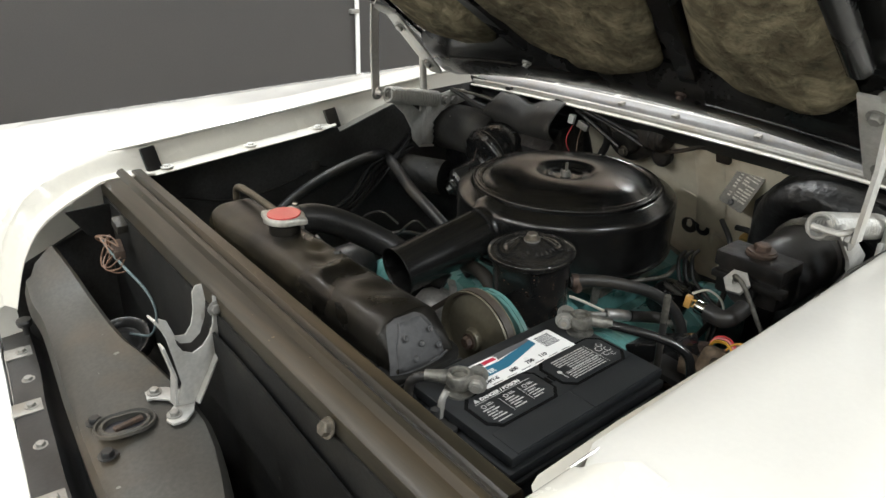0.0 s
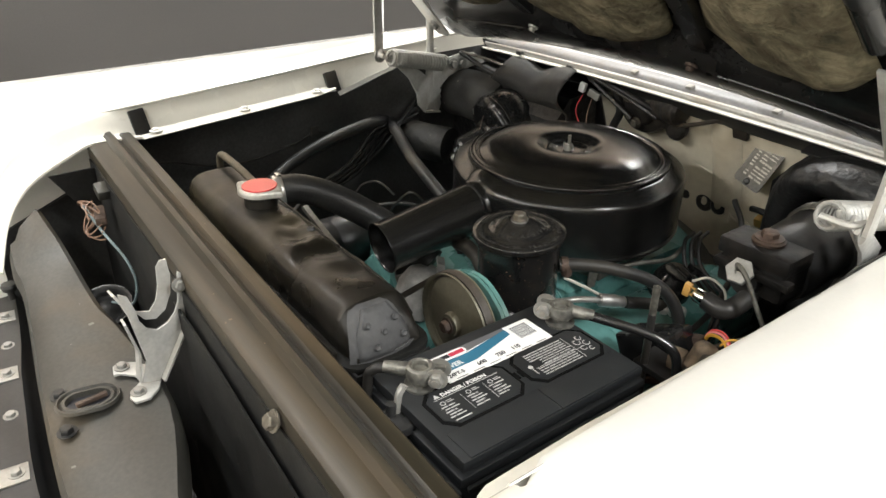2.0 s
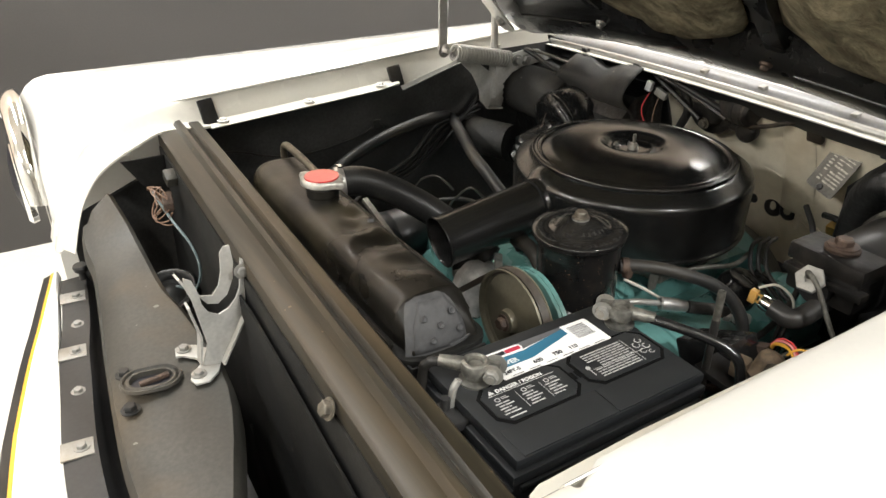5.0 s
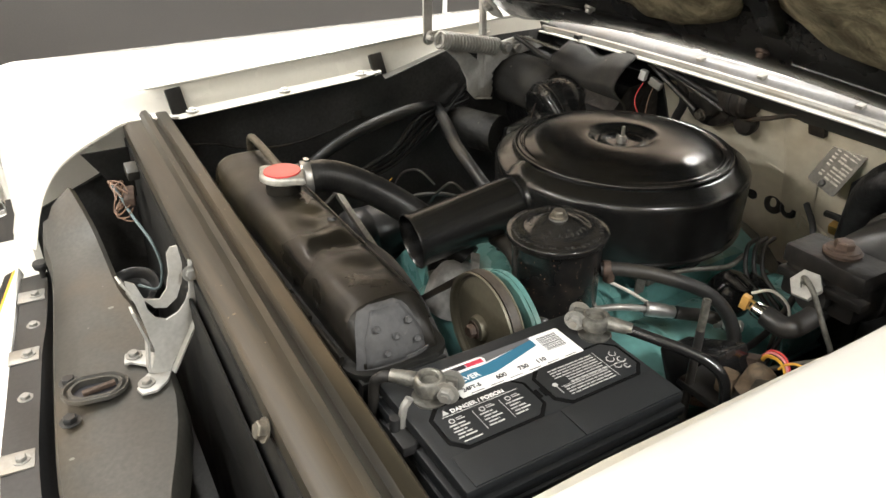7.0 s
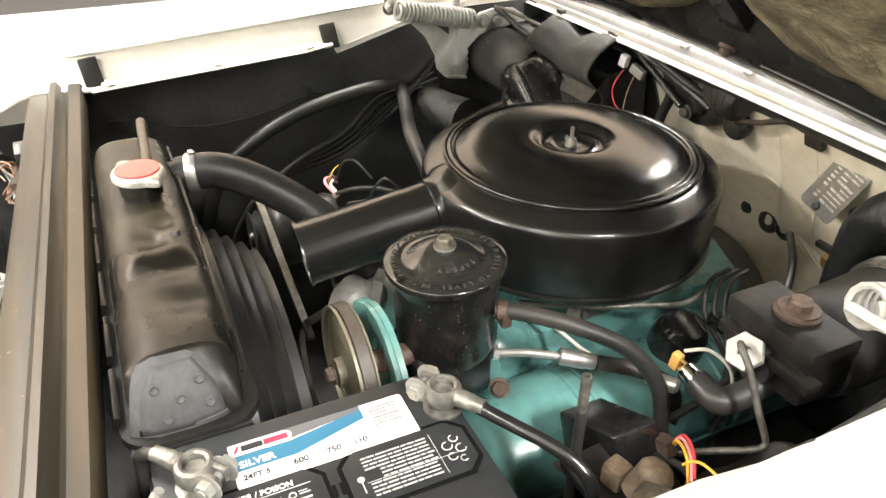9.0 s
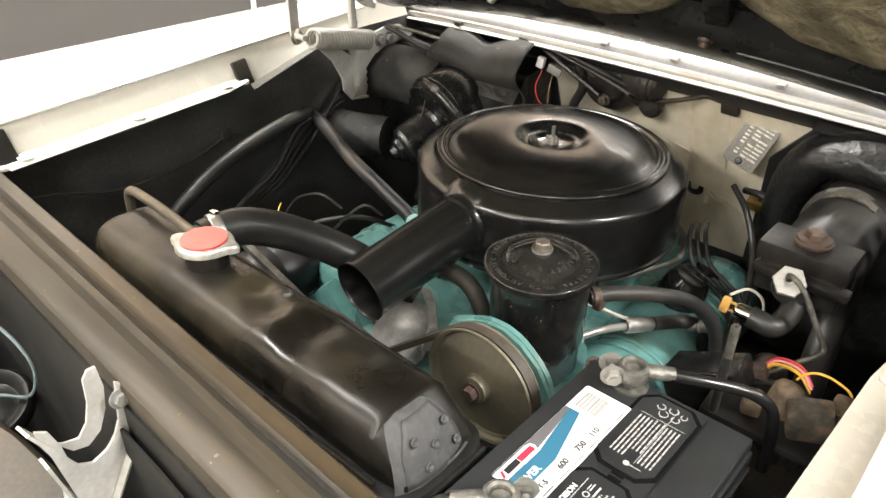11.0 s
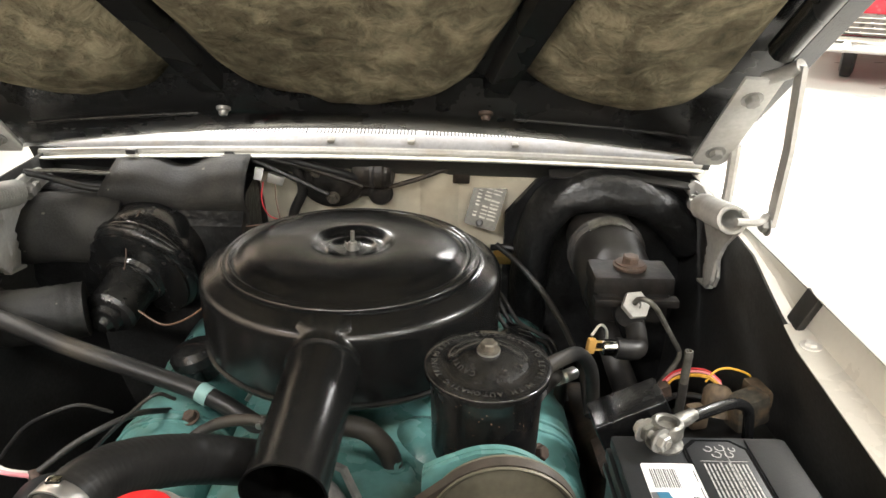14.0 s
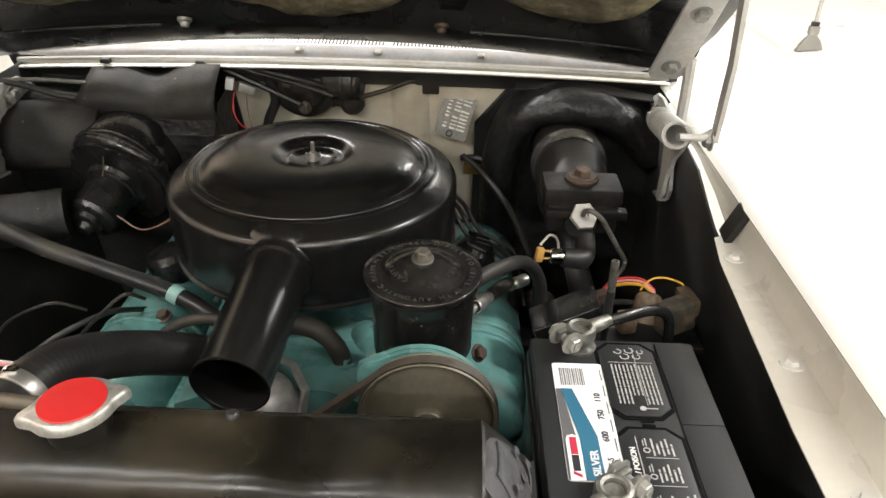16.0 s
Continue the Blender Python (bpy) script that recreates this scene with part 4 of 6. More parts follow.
DENTS = ((0.004, 0.495, 0.020, 0.008), (0.038, 0.482, 0.026, 0.009), (0.098, 0.497, 0.038, 0.011), (0.160, 0.500, 0.032, 0.009), (0.068, 0.470, 0.016, -0.002), (0.128, 0.486, 0.012, -0.003), (0.115, 0.458, 0.04, 0.004), (0.030, 0.507, 0.014, -0.003), (-0.17, 0.475, 0.06, 0.002))
rings = []
for i in range(66):
    x = -0.262 + 0.4985 * i / 65
    k = min(1, 0.72 + 12 * i / 65)
    rings.append(tank_ring(x, k, k))
for i in range(14):
    v = 1 - i / 13.5
    x = 0.2725 - 0.036 * v ** 1.6
    rings.append(tank_ring(x, 1 - 0.14 * (1 - v), max(0.03, 1.0 * v ** 0.85)))
for ring in rings:
    for i, p in enumerate(ring):
        d = 0.0012 * noise.noise(Vector(p) * 13) + 0.0004 * noise.noise(Vector(p) * 60)
        for dx, dyy, rr, amp in DENTS:
            d += amp * math.exp(-2 * ((p[0] - dx) ** 2 + (p[1] - dyy) ** 2) / rr ** 2)
        ring[i] = (p[0], p[1] + d * 0.3, p[2] - d)
tank = part("top_tank", loft(rings, True, True), TANK, rad, angle=60)
part("tank_flange", plate(rounded(0.556, 0.120, 0.03, 5), 0.010, pose(0.006, 0.482, 0.876), 0.003), SHADE_BLACK, rad)
part("tank_seam", tube([(-0.25, 0.5315, 0.921), (-0.1, 0.5325, 0.922), (0.05, 0.532, 0.921), (0.20, 0.5325, 0.920), (0.245, 0.531, 0.906)], 0.0022, 6), TANK, rad)
part("plug", lathe([(0.0, 0.002), (0.004, 0.003), (0.006, 0.001), (0.007, -0.004)], pose(0.035, 0.508, 0.942), 14), BLACK, rad)
rows = []
for v in [k / 10 for k in range(11)]:
    hw = 0.043 * (1 - 0.30 * v) * math.sqrt(max(0.16, 1 - v ** 5))
    xx, zz = 0.2745 - 0.002 * v - 0.036 * v ** 1.6, 0.886 + 0.062 * v ** 0.85 - 0.010 * v ** 10
    rows.append([(xx - 0.010 * abs(w) ** 3 + 0.0006 * noise.noise(Vector((w * 3, v * 6, 0))), 0.476 + hw * w, zz - 0.002 * abs(w) ** 3) for w in [-1, -0.8, -0.5, -0.2, 0.1, 0.4, 0.7, 0.9, 1]])
patch = part("solder_patch", sheet(rows, -0.003), PATCH, rad, "lumpy grey soldered patch on the tank end", angle=80)
rows = []
for v in [0.02 + 0.80 * k / 9 for k in range(10)]:
    lw, rw = (-0.80 - 0.05 * v, 0.84) if v < 0.42 else (-0.82 + 0.75 * (v - 0.42), 0.84 - 0.85 * (v - 0.42))
    hw = 0.043 * (1 - 0.30 * v)
    xx, zz = 0.2765 - 0.002 * v - 0.036 * v ** 1.6, 0.887 + 0.062 * v ** 0.85
    rows.append([(xx - 0.010 * abs(w) ** 3 + 0.0003 * noise.noise(Vector((w * 3, v * 3, 3))), 0.476 + hw * w, zz - 0.002 * abs(w) ** 3) for w in [lw + (rw - lw) * j / 8 for j in range(9)]])
part("patch_plate", sheet(rows, -0.002), PATCH, patch, "faceted sheet soldered over the tank end", angle=180)
part("solder_ridge", tube([(0.2775, 0.484, 0.8905), (0.2785, 0.497, 0.893), (0.2765, 0.512, 0.895)], 0.0014, 6), PATCH, patch)
for py, px, pz in ((0.458, 0.260, 0.927), (0.495, 0.260, 0.927), (0.477, 0.266, 0.916), (0.464, 0.2715, 0.902), (0.500, 0.2705, 0.908)):
    part("dimple", lathe([(0, 0.0), (0.002, 0.0), (0.0034, 0.0009), (0.0044, 0)], facing((px + 0.0052, py, pz), (0.85, 0, 0.5)), 14), PATCH, patch)
part("core", box((0.53, 0.075, 0.46), pose(0.0, 0.482, 0.65), 0.003), APRON, rad)
for s in (-1, 1):
    part("side_bracket", sheet([[(s * 0.265, 0.43, z), (s * 0.285, 0.43, z), (s * 0.285, 0.53, z)] for z in (0.88, 0.7, 0.45)], 0.003), BLACK, rad)
for k in range(6):
    part("seam_tab", box((0.070, 0.006, 0.012), pose(-0.225 + 0.088 * k, 0.4225, 0.890, -14, 0, 0), 0.002), TANK, rad)
OVERFLOW = mat("tan_dusty_pipe", (0.085, 0.070, 0.048), 0.5, metal=0.2, var=0.3, scale=30, bump=0.2)
# filler neck and cap
outline = []
for i in range(72):
    a = 2 * math.pi * i / 72
    ear = max(0, abs(math.cos(a)) ** 36)
    outline.append((0.0305 + 0.0092 * ear, a))
crings = [[(-0.078 + r * q * math.cos(a + 0.4), 0.486 + r * q * math.sin(a + 0.5), z) for r, a in outline] for q, z in ((0.93, 0.9605), (1, 0.962), (1.0, 0.967), (0.96, 0.970), (0.88, 0.9715))]
cap = part("radiator_cap", loft(crings), mat("dull_cap_metal", (0.40, 0.39, 0.355), 0.42, metal=0.6, var=0.25, scale=60, bump=0.3, grain=200, dist=0.0006), rad, "two-eared metal radiator cap with red label")
part("neck", lathe([(0.024, -0.012), (0.024, 0.012), (0.027, 0.014), (0.027, 0.017), (0, 0.017)], pose(-0.078, 0.486, 0.945), 28), TANK, cap)
part("cap_label", lathe([(0.0255, 0), (0.025, 0.002), (0, 0.0026)], pose(-0.078, 0.486, 0.9712), 40), RED, cap, "red printed disc with faint pale glare in its colour")
part("overflow_tube", tube([(-0.100, 0.497, 0.955), (-0.17, 0.501, 0.957), (-0.235, 0.503, 0.958), (-0.278, 0.505, 0.953), (-0.294, 0.507, 0.93), (-0.297, 0.508, 0.86)], 0.0062, 10), OVERFLOW, rad, "thin overflow pipe")
# fan shroud with ribs
shroud = thing("fan_shroud", (0.0, 0.6, 0.45), "black ribbed fan shroud behind the radiator", "fan shroud")
prof = [(0.262, 0.0), (0.262, 0.010), (0.25, 0.013), (0.254, 0.026), (0.238, 0.029), (0.242, 0.041), (0.226, 0.044), (0.230, 0.058), (0.214, 0.061), (0.216, 0.073), (0.205, 0.073)]
for k in range(0, len(prof) - 3, 2):
    part("rib", lathe(prof[k:k + 4] if k < 8 else prof[k:], pose(0.0, 0.535, 0.627, -90, 0, 0), 72), RUBBER, shroud, angle=25)
fan = thing("engine_fan", (0.0, 0.6, 0.64), "black five-bladed engine fan", "fan")
part("hub", lathe([(0, -0.03), (0.05, -0.03), (0.055, 0), (0.05, 0.05), (0, 0.05)], pose(0, 0.58, 0.64, -90, 0, 0), 24), BLACK, fan)
for k in range(5):
    a = 72 * k + 54
    part("blade", put(sheet([[(0.05, -0.03, 0.01), (0.05, 0.03, -0.01)], [(0.13, -0.045, 0.018), (0.13, 0.045, -0.018)], [(0.19, -0.05, 0.02), (0.19, 0.05, -0.02)]], 0.003), pose(0, 0.568, 0.64, -90, 0, 0) @ pose(0, 0, 0, 0, 0, a)), BLACK, fan)

# upper radiator hose
uh = thing("radiator_hose", (-0.1, 0.6, 0.9), "thick black ribbed rubber radiator hose with steel clamp", "hose")
part("hose", tube([(-0.173, 0.535, 0.911), (-0.171, 0.555, 0.913), (-0.164, 0.58, 0.914), (-0.154, 0.61, 0.905), (-0.139, 0.648, 0.884), (-0.112, 0.692, 0.853), (-0.07, 0.73, 0.818), (-0.02, 0.755, 0.785)], 0.0245, 20, 16, wave=lambda i, n: 1 + (0.013 * math.sin(i * 2.4) if n * 0.22 < i < n * 0.75 else 0)), RUBBER, uh)
part("neck", tube([(-0.174, 0.50, 0.908), (-0.173, 0.54, 0.911)], 0.021, 18, 2), TANK, uh)
part("clamp", lathe([(0.0248, -0.0075), (0.0262, -0.007), (0.0268, -0.0055), (0.0265, 0), (0.0268, 0.0055), (0.0262, 0.007), (0.0248, 0.0075)], along((-0.171, 0.554, 0.913), (-0.165, 0.578, 0.9145)), 32), ALU, uh, "shiny steel hose clamp")
part("clamp_screw", box((0.012, 0.008, 0.006), pose(-0.172, 0.555, 0.941), 0.002), CHROME, uh)

# ---------------------------------------------------------------- air cleaner
air = thing("air_cleaner", (0, 1.04, 0.80), "large round satin black air cleaner with snorkel", "air cleaner")
AC = pose(0, 1.04, 0)
part("base_pan", lathe([(0.0, 0.805), (0.10, 0.80), (0.17, 0.806), (0.193, 0.809), (0.2055, 0.812), (0.2075, 0.815), (0.2075, 0.818), (0.204, 0.820), (0.2060, 0.828), (0.2075, 0.90), (0.2070, 0.908), (0.2040, 0.9135), (0.1985, 0.9165), (0.184, 0.9245), (0.179, 0.9265), (0.0, 0.925)], AC, 96), SATIN, air, angle=60)
lid = part("lid", lathe([(0.1765, 0.926), (0.1775, 0.9300), (0.1765, 0.9325), (0.1745, 0.9330), (0.1725, 0.9315), (0.171, 0.9317), (0.1695, 0.9342), (0.1665, 0.9347), (0.1635, 0.9318), (0.1615, 0.9298), (0.1585, 0.9305), (0.150, 0.9375), (0.141, 0.9425), (0.12, 0.9465), (0.09, 0.9487), (0.062, 0.9492), (0.054, 0.9478), (0.047, 0.9410), (0.042, 0.9380), (0.037, 0.9380), (0.0355, 0.9400), (0.0335, 0.9400), (0.032, 0.9375), (0.02, 0.9345), (0.012, 0.935), (0.0, 0.9355)], AC, 96), SATIN, air, "domed satin black lid with a dished centre", angle=70)
part("wing_nut", lathe([(0.0, 0.0), (0.009, 0.0), (0.0085, 0.004), (0.006, 0.012), (0.0, 0.012)], pose(0, 1.04, 0.934), 16), STEEL, lid, "dull metal wing nut on a stud")
for s in (-1, 1):
    part("wing", sheet([[(s * 0.004, 1.04, 0.936), (s * 0.004, 1.04, 0.943)], [(s * 0.008, 1.04, 0.938), (s * 0.007, 1.04, 0.944)], [(s * 0.012, 1.04, 0.941), (s * 0.010, 1.04, 0.947)]], 0.003), STEEL, lid)
part("stud", tube([(0, 1.04, 0.94), (0, 1.04, 0.962)], 0.0028, 8, 1), STEEL, lid)
SN0, SN1 = Vector((-0.010, 0.86, 0.876)), Vector((-0.023, 0.655, 0.842))
sm = along(SN0, SN1)
ln = (SN1 - SN0).length
snork = part("snorkel", lathe([(0.030, -0.02), (0.0415, -0.01), (0.0415, ln - 0.006), (0.0435, ln - 0.003), (0.0435, ln), (0.041, ln), (0.0395, ln - 0.004), (0.0395, 0.02), (0, 0.02)], sm, 48), SATIN, air, "satin black intake tube")
part("collar", lathe([(0.056, -0.01), (0.054, 0.004), (0.048, 0.012), (0.0455, 0.016), (0.0455, 0.024), (0.0415, 0.026)], sm @ pose(0, 0, 0.004), 48), SATIN, snork)

# ---------------------------------------------------------------- engine
eng = thing("engine", (0, 0.95, 0.5), "teal-painted cast V8 engine, oily and dusty", "engine")
part("block", box((0.34, 0.54, 0.36), pose(0, 1.03, 0.52), 0.03, 3), TEAL, eng)
part("intake_manifold", loft([[(x, y, z) for x, z in ((-0.14, 0.66), (-0.13, 0.735), (-0.06, 0.765), (0.06, 0.765), (0.13, 0.735), (0.14, 0.66))] for y in (0.74, 0.80, 1.0, 1.28)]), TEAL, eng)
part("carburettor", lathe([(0.07, 0.76), (0.075, 0.79), (0.06, 0.805), (0, 0.805)], pose(0, 1.04, 0), 24), ALU, eng)
for s in (-1, 1):
    rings = []
    for y, k in ((0.772, 0.35), (0.776, 0.7), (0.786, 0.9), (0.802, 1.0), (1.0, 1.0), (1.22, 1.0), (1.245, 0.85), (1.255, 0.5)):
        rings.append([(s * (0.235 + 0.078 * k * math.cos(t)), y, 0.675 + 0.066 * k * math.sin(t) - s * 0) for t in [math.pi * (-0.12 + 1.24 * q / 14) for q in range(15)]])
    vc = part("valve_cover", loft(rings), TEAL, eng, "teal pressed valve cover", angle=60)
    part("cover_flange", box((0.165, 0.47, 0.006), pose(s * 0.225, 1.01, 0.652, 0, s * 8, 0), 0.002), TEAL, vc)
    for ry in (0.905, 0.925, 1.10, 1.12):
        part("cover_rib", tube([(s * (0.235 + 0.0785 * math.cos(t)), ry, 0.675 + 0.0665 * math.sin(t)) for t in [math.pi * (-0.08 + 1.16 * q / 10) for q in range(11)]], 0.003, 8, 2), TEAL, vc)
    part("head", box((0.15, 0.5, 0.1), pose(s * 0.2, 1.0, 0.63, 0, -s * 45, 0), 0.012), TEAL, eng)
part("exhaust_manifold", tube([(0.36, 0.82, 0.60), (0.37, 0.92, 0.61), (0.37, 1.05, 0.61), (0.36, 1.18, 0.60), (0.34, 1.26, 0.52)], 0.03, 14, wave=lambda i, n: 1 + 0.12 * math.sin(i * 0.9)), GRIME, eng, "grimy rust-brown exhaust manifold")
part("bell_housing", lathe([(0.19, 0), (0.2, 0.03), (0.17, 0.10), (0, 0.10)], facing((0, 1.27, 0.55), (0, 1, 0)), 32), OLDSTEEL, eng)
part("timing_cover", box((0.22, 0.07, 0.22), pose(0.0, 0.735, 0.60), 0.03, 3), TEAL, eng)
part("oil_cap", lathe([(0.030, 0), (0.036, 0.004), (0.0355, 0.020), (0.0335, 0.034), (0.029, 0.044), (0.0245, 0.049), (0.0235, 0.052), (0.021, 0.053), (0, 0.0535)], pose(0.230, 1.070, 0.738, 0, 18, 0), 36), GLOSS, eng, "black oil filler cap")
for k in (-1, 1):
    part("cap_mark", box((0.022, 0.0025, 0.0016), pose(0.235, 1.078, 0.735, 0, 18, 0) @ pose(0, 0.007 * k, 0.0542), 0.0006), RUBBER, eng)
part("breather", lathe([(0.026, 0), (0.026, 0.02), (0.036, 0.026), (0.037, 0.04), (0.030, 0.05), (0, 0.052)], pose(-0.222, 1.025, 0.735, 0, -15, 0), 28), GLOSS, eng, "black breather cap")
part("carburettor_base", box((0.17, 0.15, 0.035), pose(0.0, 1.04, 0.782), 0.008, 2), OLDSTEEL, eng, "oily carburettor base")
part("float_bowl", box((0.055, 0.05, 0.05), pose(0.125, 1.0, 0.778, 0, 0, 8), 0.008, 3), OLDSTEEL, eng)
part("choke_box", lathe([(0.026, 0), (0.028, 0.004), (0.028, 0.022), (0.02, 0.028), (0, 0.03)], facing((0.13, 1.08, 0.785), (1, -0.1, 0)), 20), BLACK, eng)
part("throttle_lever", plate([(-0.005, 0), (0.012, 0), (0.018, 0.03), (0.008, 0.05), (-0.006, 0.04)], 0.003, Matrix(((0, 0, 1, 0.155), (1, 0, 0, 0.955), (0, 1, 0, 0.752), (0, 0, 0, 1)))), OLDSTEEL, eng)
part("hose_end_clamp", lathe([(0.0082, -0.004), (0.009, -0.003), (0.009, 0.003), (0.0082, 0.004)], along((-0.093, 0.846, 0.785), (-0.08, 0.842, 0.786)), 16), ALU, eng)
part("spring_clip", sheet([[(-0.138, 0.932, 0.758), (-0.136, 0.938, 0.752)], [(-0.128, 0.928, 0.775), (-0.125, 0.935, 0.770)], [(-0.112, 0.926, 0.776), (-0.110, 0.933, 0.770)], [(-0.100, 0.926, 0.762), (-0.100, 0.932, 0.756)]], 0.002), ALU, eng)
placed("bolt", BOLT_RUST, facing((-0.205, 0.912, 0.741), (-0.2, -0.4, 1)), eng)
part("lift_tab", plate([(-0.012, -0.05), (0.012, -0.05), (0.013, 0.0), (0.008, 0.01), (-0.008, 0.01), (-0.013, 0.0)], 0.005, Matrix(((0.6, 0, 0.8, 0.212), (0.8, 0, -0.6, 0.808), (0, 1, 0, 0.79), (0, 0, 0, 1)))), TEAL, eng)
ALU_DULL = mat("dull_cast_aluminium", (0.46, 0.45, 0.43), 0.5, metal=0.4, var=0.3, scale=30, bump=0.5, grain=90, dist=0.002)
part("thermostat_housing", lathe([(0.04, -0.05), (0.042, -0.01), (0.035, 0.015), (0.02, 0.03), (0, 0.034)], pose(-0.010, 0.728, 0.757, -15, 14, 0), 28), ALU_DULL, eng, "rough cast aluminium thermostat housing", angle=60)
part("outlet_strap", sheet([[(-0.004, 0.752, 0.806), (-0.002, 0.766, 0.800)], [(0.022, 0.735, 0.808), (0.025, 0.747, 0.802)], [(0.038, 0.722, 0.778), (0.042, 0.734, 0.772)], [(0.030, 0.716, 0.742), (0.036, 0.728, 0.736)], [(0.012, 0.716, 0.722), (0.018, 0.728, 0.716)]], 0.004), ALU_DULL, eng, "curved cast aluminium strap")
placed("bolt", BOLT_BIG, facing((0.019, 0.716, 0.730), (0.2, -0.9, 0.4)), eng)
part("thermostat_hose", tube([(-0.040, 0.724, 0.742), (-0.050, 0.723, 0.756), (-0.060, 0.724, 0.770), (-0.068, 0.730, 0.786), (-0.066, 0.737, 0.806)], 0.020, 18), RUBBER, eng, "short black hose on the housing")
part("hose_clamp", lathe([(0.0205, -0.006), (0.0218, -0.005), (0.0218, 0.005), (0.0205, 0.006)], along((-0.050, 0.723, 0.756), (-0.058, 0.7235, 0.768)), 24), STEEL, eng)
part("cast_boss", lathe([(0.056, -0.05), (0.054, -0.01), (0.046, 0.014), (0.03, 0.026), (0.0, 0.03)], pose(0.11, 0.875, 0.735, -15, 10, 0), 24), TEAL, eng, angle=60)
part("cast_boss", lathe([(0.034, -0.04), (0.032, 0.0), (0.022, 0.012), (0.0, 0.015)], pose(0.07, 0.80, 0.745, -10, 0, 0), 20), TEAL, eng, angle=60)
placed("bolt", BOLT_TEAL, pose(0.072, 0.795, 0.762, -10, 0, 0), eng)


# ---------------------------------------------------------------- power steering pump
ps = thing("power_steering_pump", (0.172, 0.769, 0.8), "black power steering pump with round reservoir and lettered lid", "steering pump")
PM = pose(0.174, 0.767, 0.9195, 2, 0, 0)
part("reservoir", lathe([(0.0, -0.118), (0.050, -0.118), (0.058, -0.10), (0.0595, -0.02), (0.0615, -0.008), (0.0655, -0.006), (0.0665, 0.0)], PM, 56), mat("chipped_black_enamel", (0.009, 0.009, 0.009), 0.28, var=0.3, bump=0.25, grain=60, dist=0.0015, dirt=(0.05, 0.035, 0.025), dirt_amt=0.3, dirt_scale=60, chips=((0.26, 0.17, 0.11), 230, 0.3, 0.14)), ps)
pl = part("lid", lathe([(0.0665, -0.004), (0.0672, 0.0), (0.0672, 0.003), (0.066, 0.0045), (0.052, 0.005), (0.046, 0.0045), (0.041, 0.0075), (0.026, 0.0165), (0.016, 0.0185), (0.0, 0.019)], PM, 64), mat("worn_black_lid", (0.013, 0.0125, 0.012), 0.15, spec=0.6, var=0.4, scale=40, bump=0.12, dirt=(0.06, 0.05, 0.04), dirt_amt=0.15, dirt_scale=50), ps, "black pressed lid with raised ring of letters", angle=60)
part("washer", lathe([(0.012, 0.018), (0.0125, 0.021), (0.0, 0.0215)], PM, 20), STEEL, pl)
placed("bolt", BOLT_DULL, PM @ pose(0, 0, 0.021), pl)
TXT = mat("worn_raised_letters", (0.055, 0.052, 0.047), 0.22, metal=0.2, var=0.4, scale=60, bump=0)
def arc_words(text, r, a0, da, size, z, parent, tilt=0.0):
    for k, ch in enumerate(text):
        if ch != " ":
            a = a0 + da * k
            words(ch, size, PM @ pose(0, 0, 0, 0, 0, a) @ pose(-size * 0.35, r, z, tilt, 0, 0), parent, TXT, "letter", 0.0004)
arc_words("FILL TO LEVEL WITH AUTOMATIC TRANSMISSION FLUID", 0.0535, -28, -7.5, 0.0085, 0.0052, pl)
arc_words("SAFETY", 0.032, -60, -13, 0.0085, 0.0125, pl, -22)
arc_words("CAUTION", 0.032, 150, -13, 0.0085, 0.0125, pl, -22)
part("pump_body", box((0.085, 0.10, 0.07), pose(0.175, 0.765, 0.785), 0.014, 3), GLOSS, ps)
part("shaft", tube([(0.187, 0.66, 0.818), (0.187, 0.74, 0.818)], 0.013, 14, 1), RUST, ps)
pulley = part("pulley", lathe([(0.0, 0.012), (0.016, 0.012), (0.018, 0.004), (0.03, 0.0), (0.06, -0.003), (0.068, -0.004), (0.0705, 0.004), (0.0735, 0.006), (0.074, 0.003), (0.066, -0.003), (0.066, -0.007), (0.074, -0.013), (0.0735, -0.015), (0.07, -0.015), (0.0, -0.014)], facing((0.187, 0.645, 0.818), (0, -1, 0)), 56), PULLEY, ps, "olive-grey steel pulley", angle=30)
placed("bolt", BOLT_RUST, facing((0.187, 0.631, 0.818), (0, -1, 0)), pulley)
# teal bracket: a curved web behind the pulley
bo = [(-0.074, -0.02), (-0.074, 0.030), (-0.066, 0.040), (-0.044, 0.051), (-0.022, 0.060), (0.005, 0.062), (0.030, 0.054), (0.056, 0.034), (0.072, 0.008), (0.080, -0.035), (0.078, -0.09), (0.056, -0.09), (0.057, -0.035), (0.050, 0.002), (0.036, 0.022), (0.018, 0.034), (0.0, 0.034), (-0.012, 0.02), (-0.02, -0.06), (-0.07, -0.06)]
BM = Matrix(((1, 0, 0, 0.182), (0, 0, -1, 0.686), (0, 1, 0, 0.815), (0, 0, 0, 1)))
part("bracket", plate(bo, 0.006, BM, 0.001), TEAL, ps, "teal painted steel bracket")
cb2 = curve([(x, y, 0) for x, y in bo[:11]], 3)
part("bracket_flange", sheet([[BM @ p, BM @ (p + Vector((0, 0, -0.007)))] for p in cb2], 0.004), TEAL, ps)
placed("bolt", BOLT_RUST, facing((0.242, 0.805, 0.779), (0.7, -0.5, 0.5)), ps)
belt = thing("fan_belt", (0.1, 0.65, 0.7), "worn brown-black fan belt between the pulleys", "belt")
bl = []
C1, C2, R1, R2 = Vector((0.187, 0.650, 0.818)), Vector((0.01, 0.650, 0.66)), 0.0705, 0.075
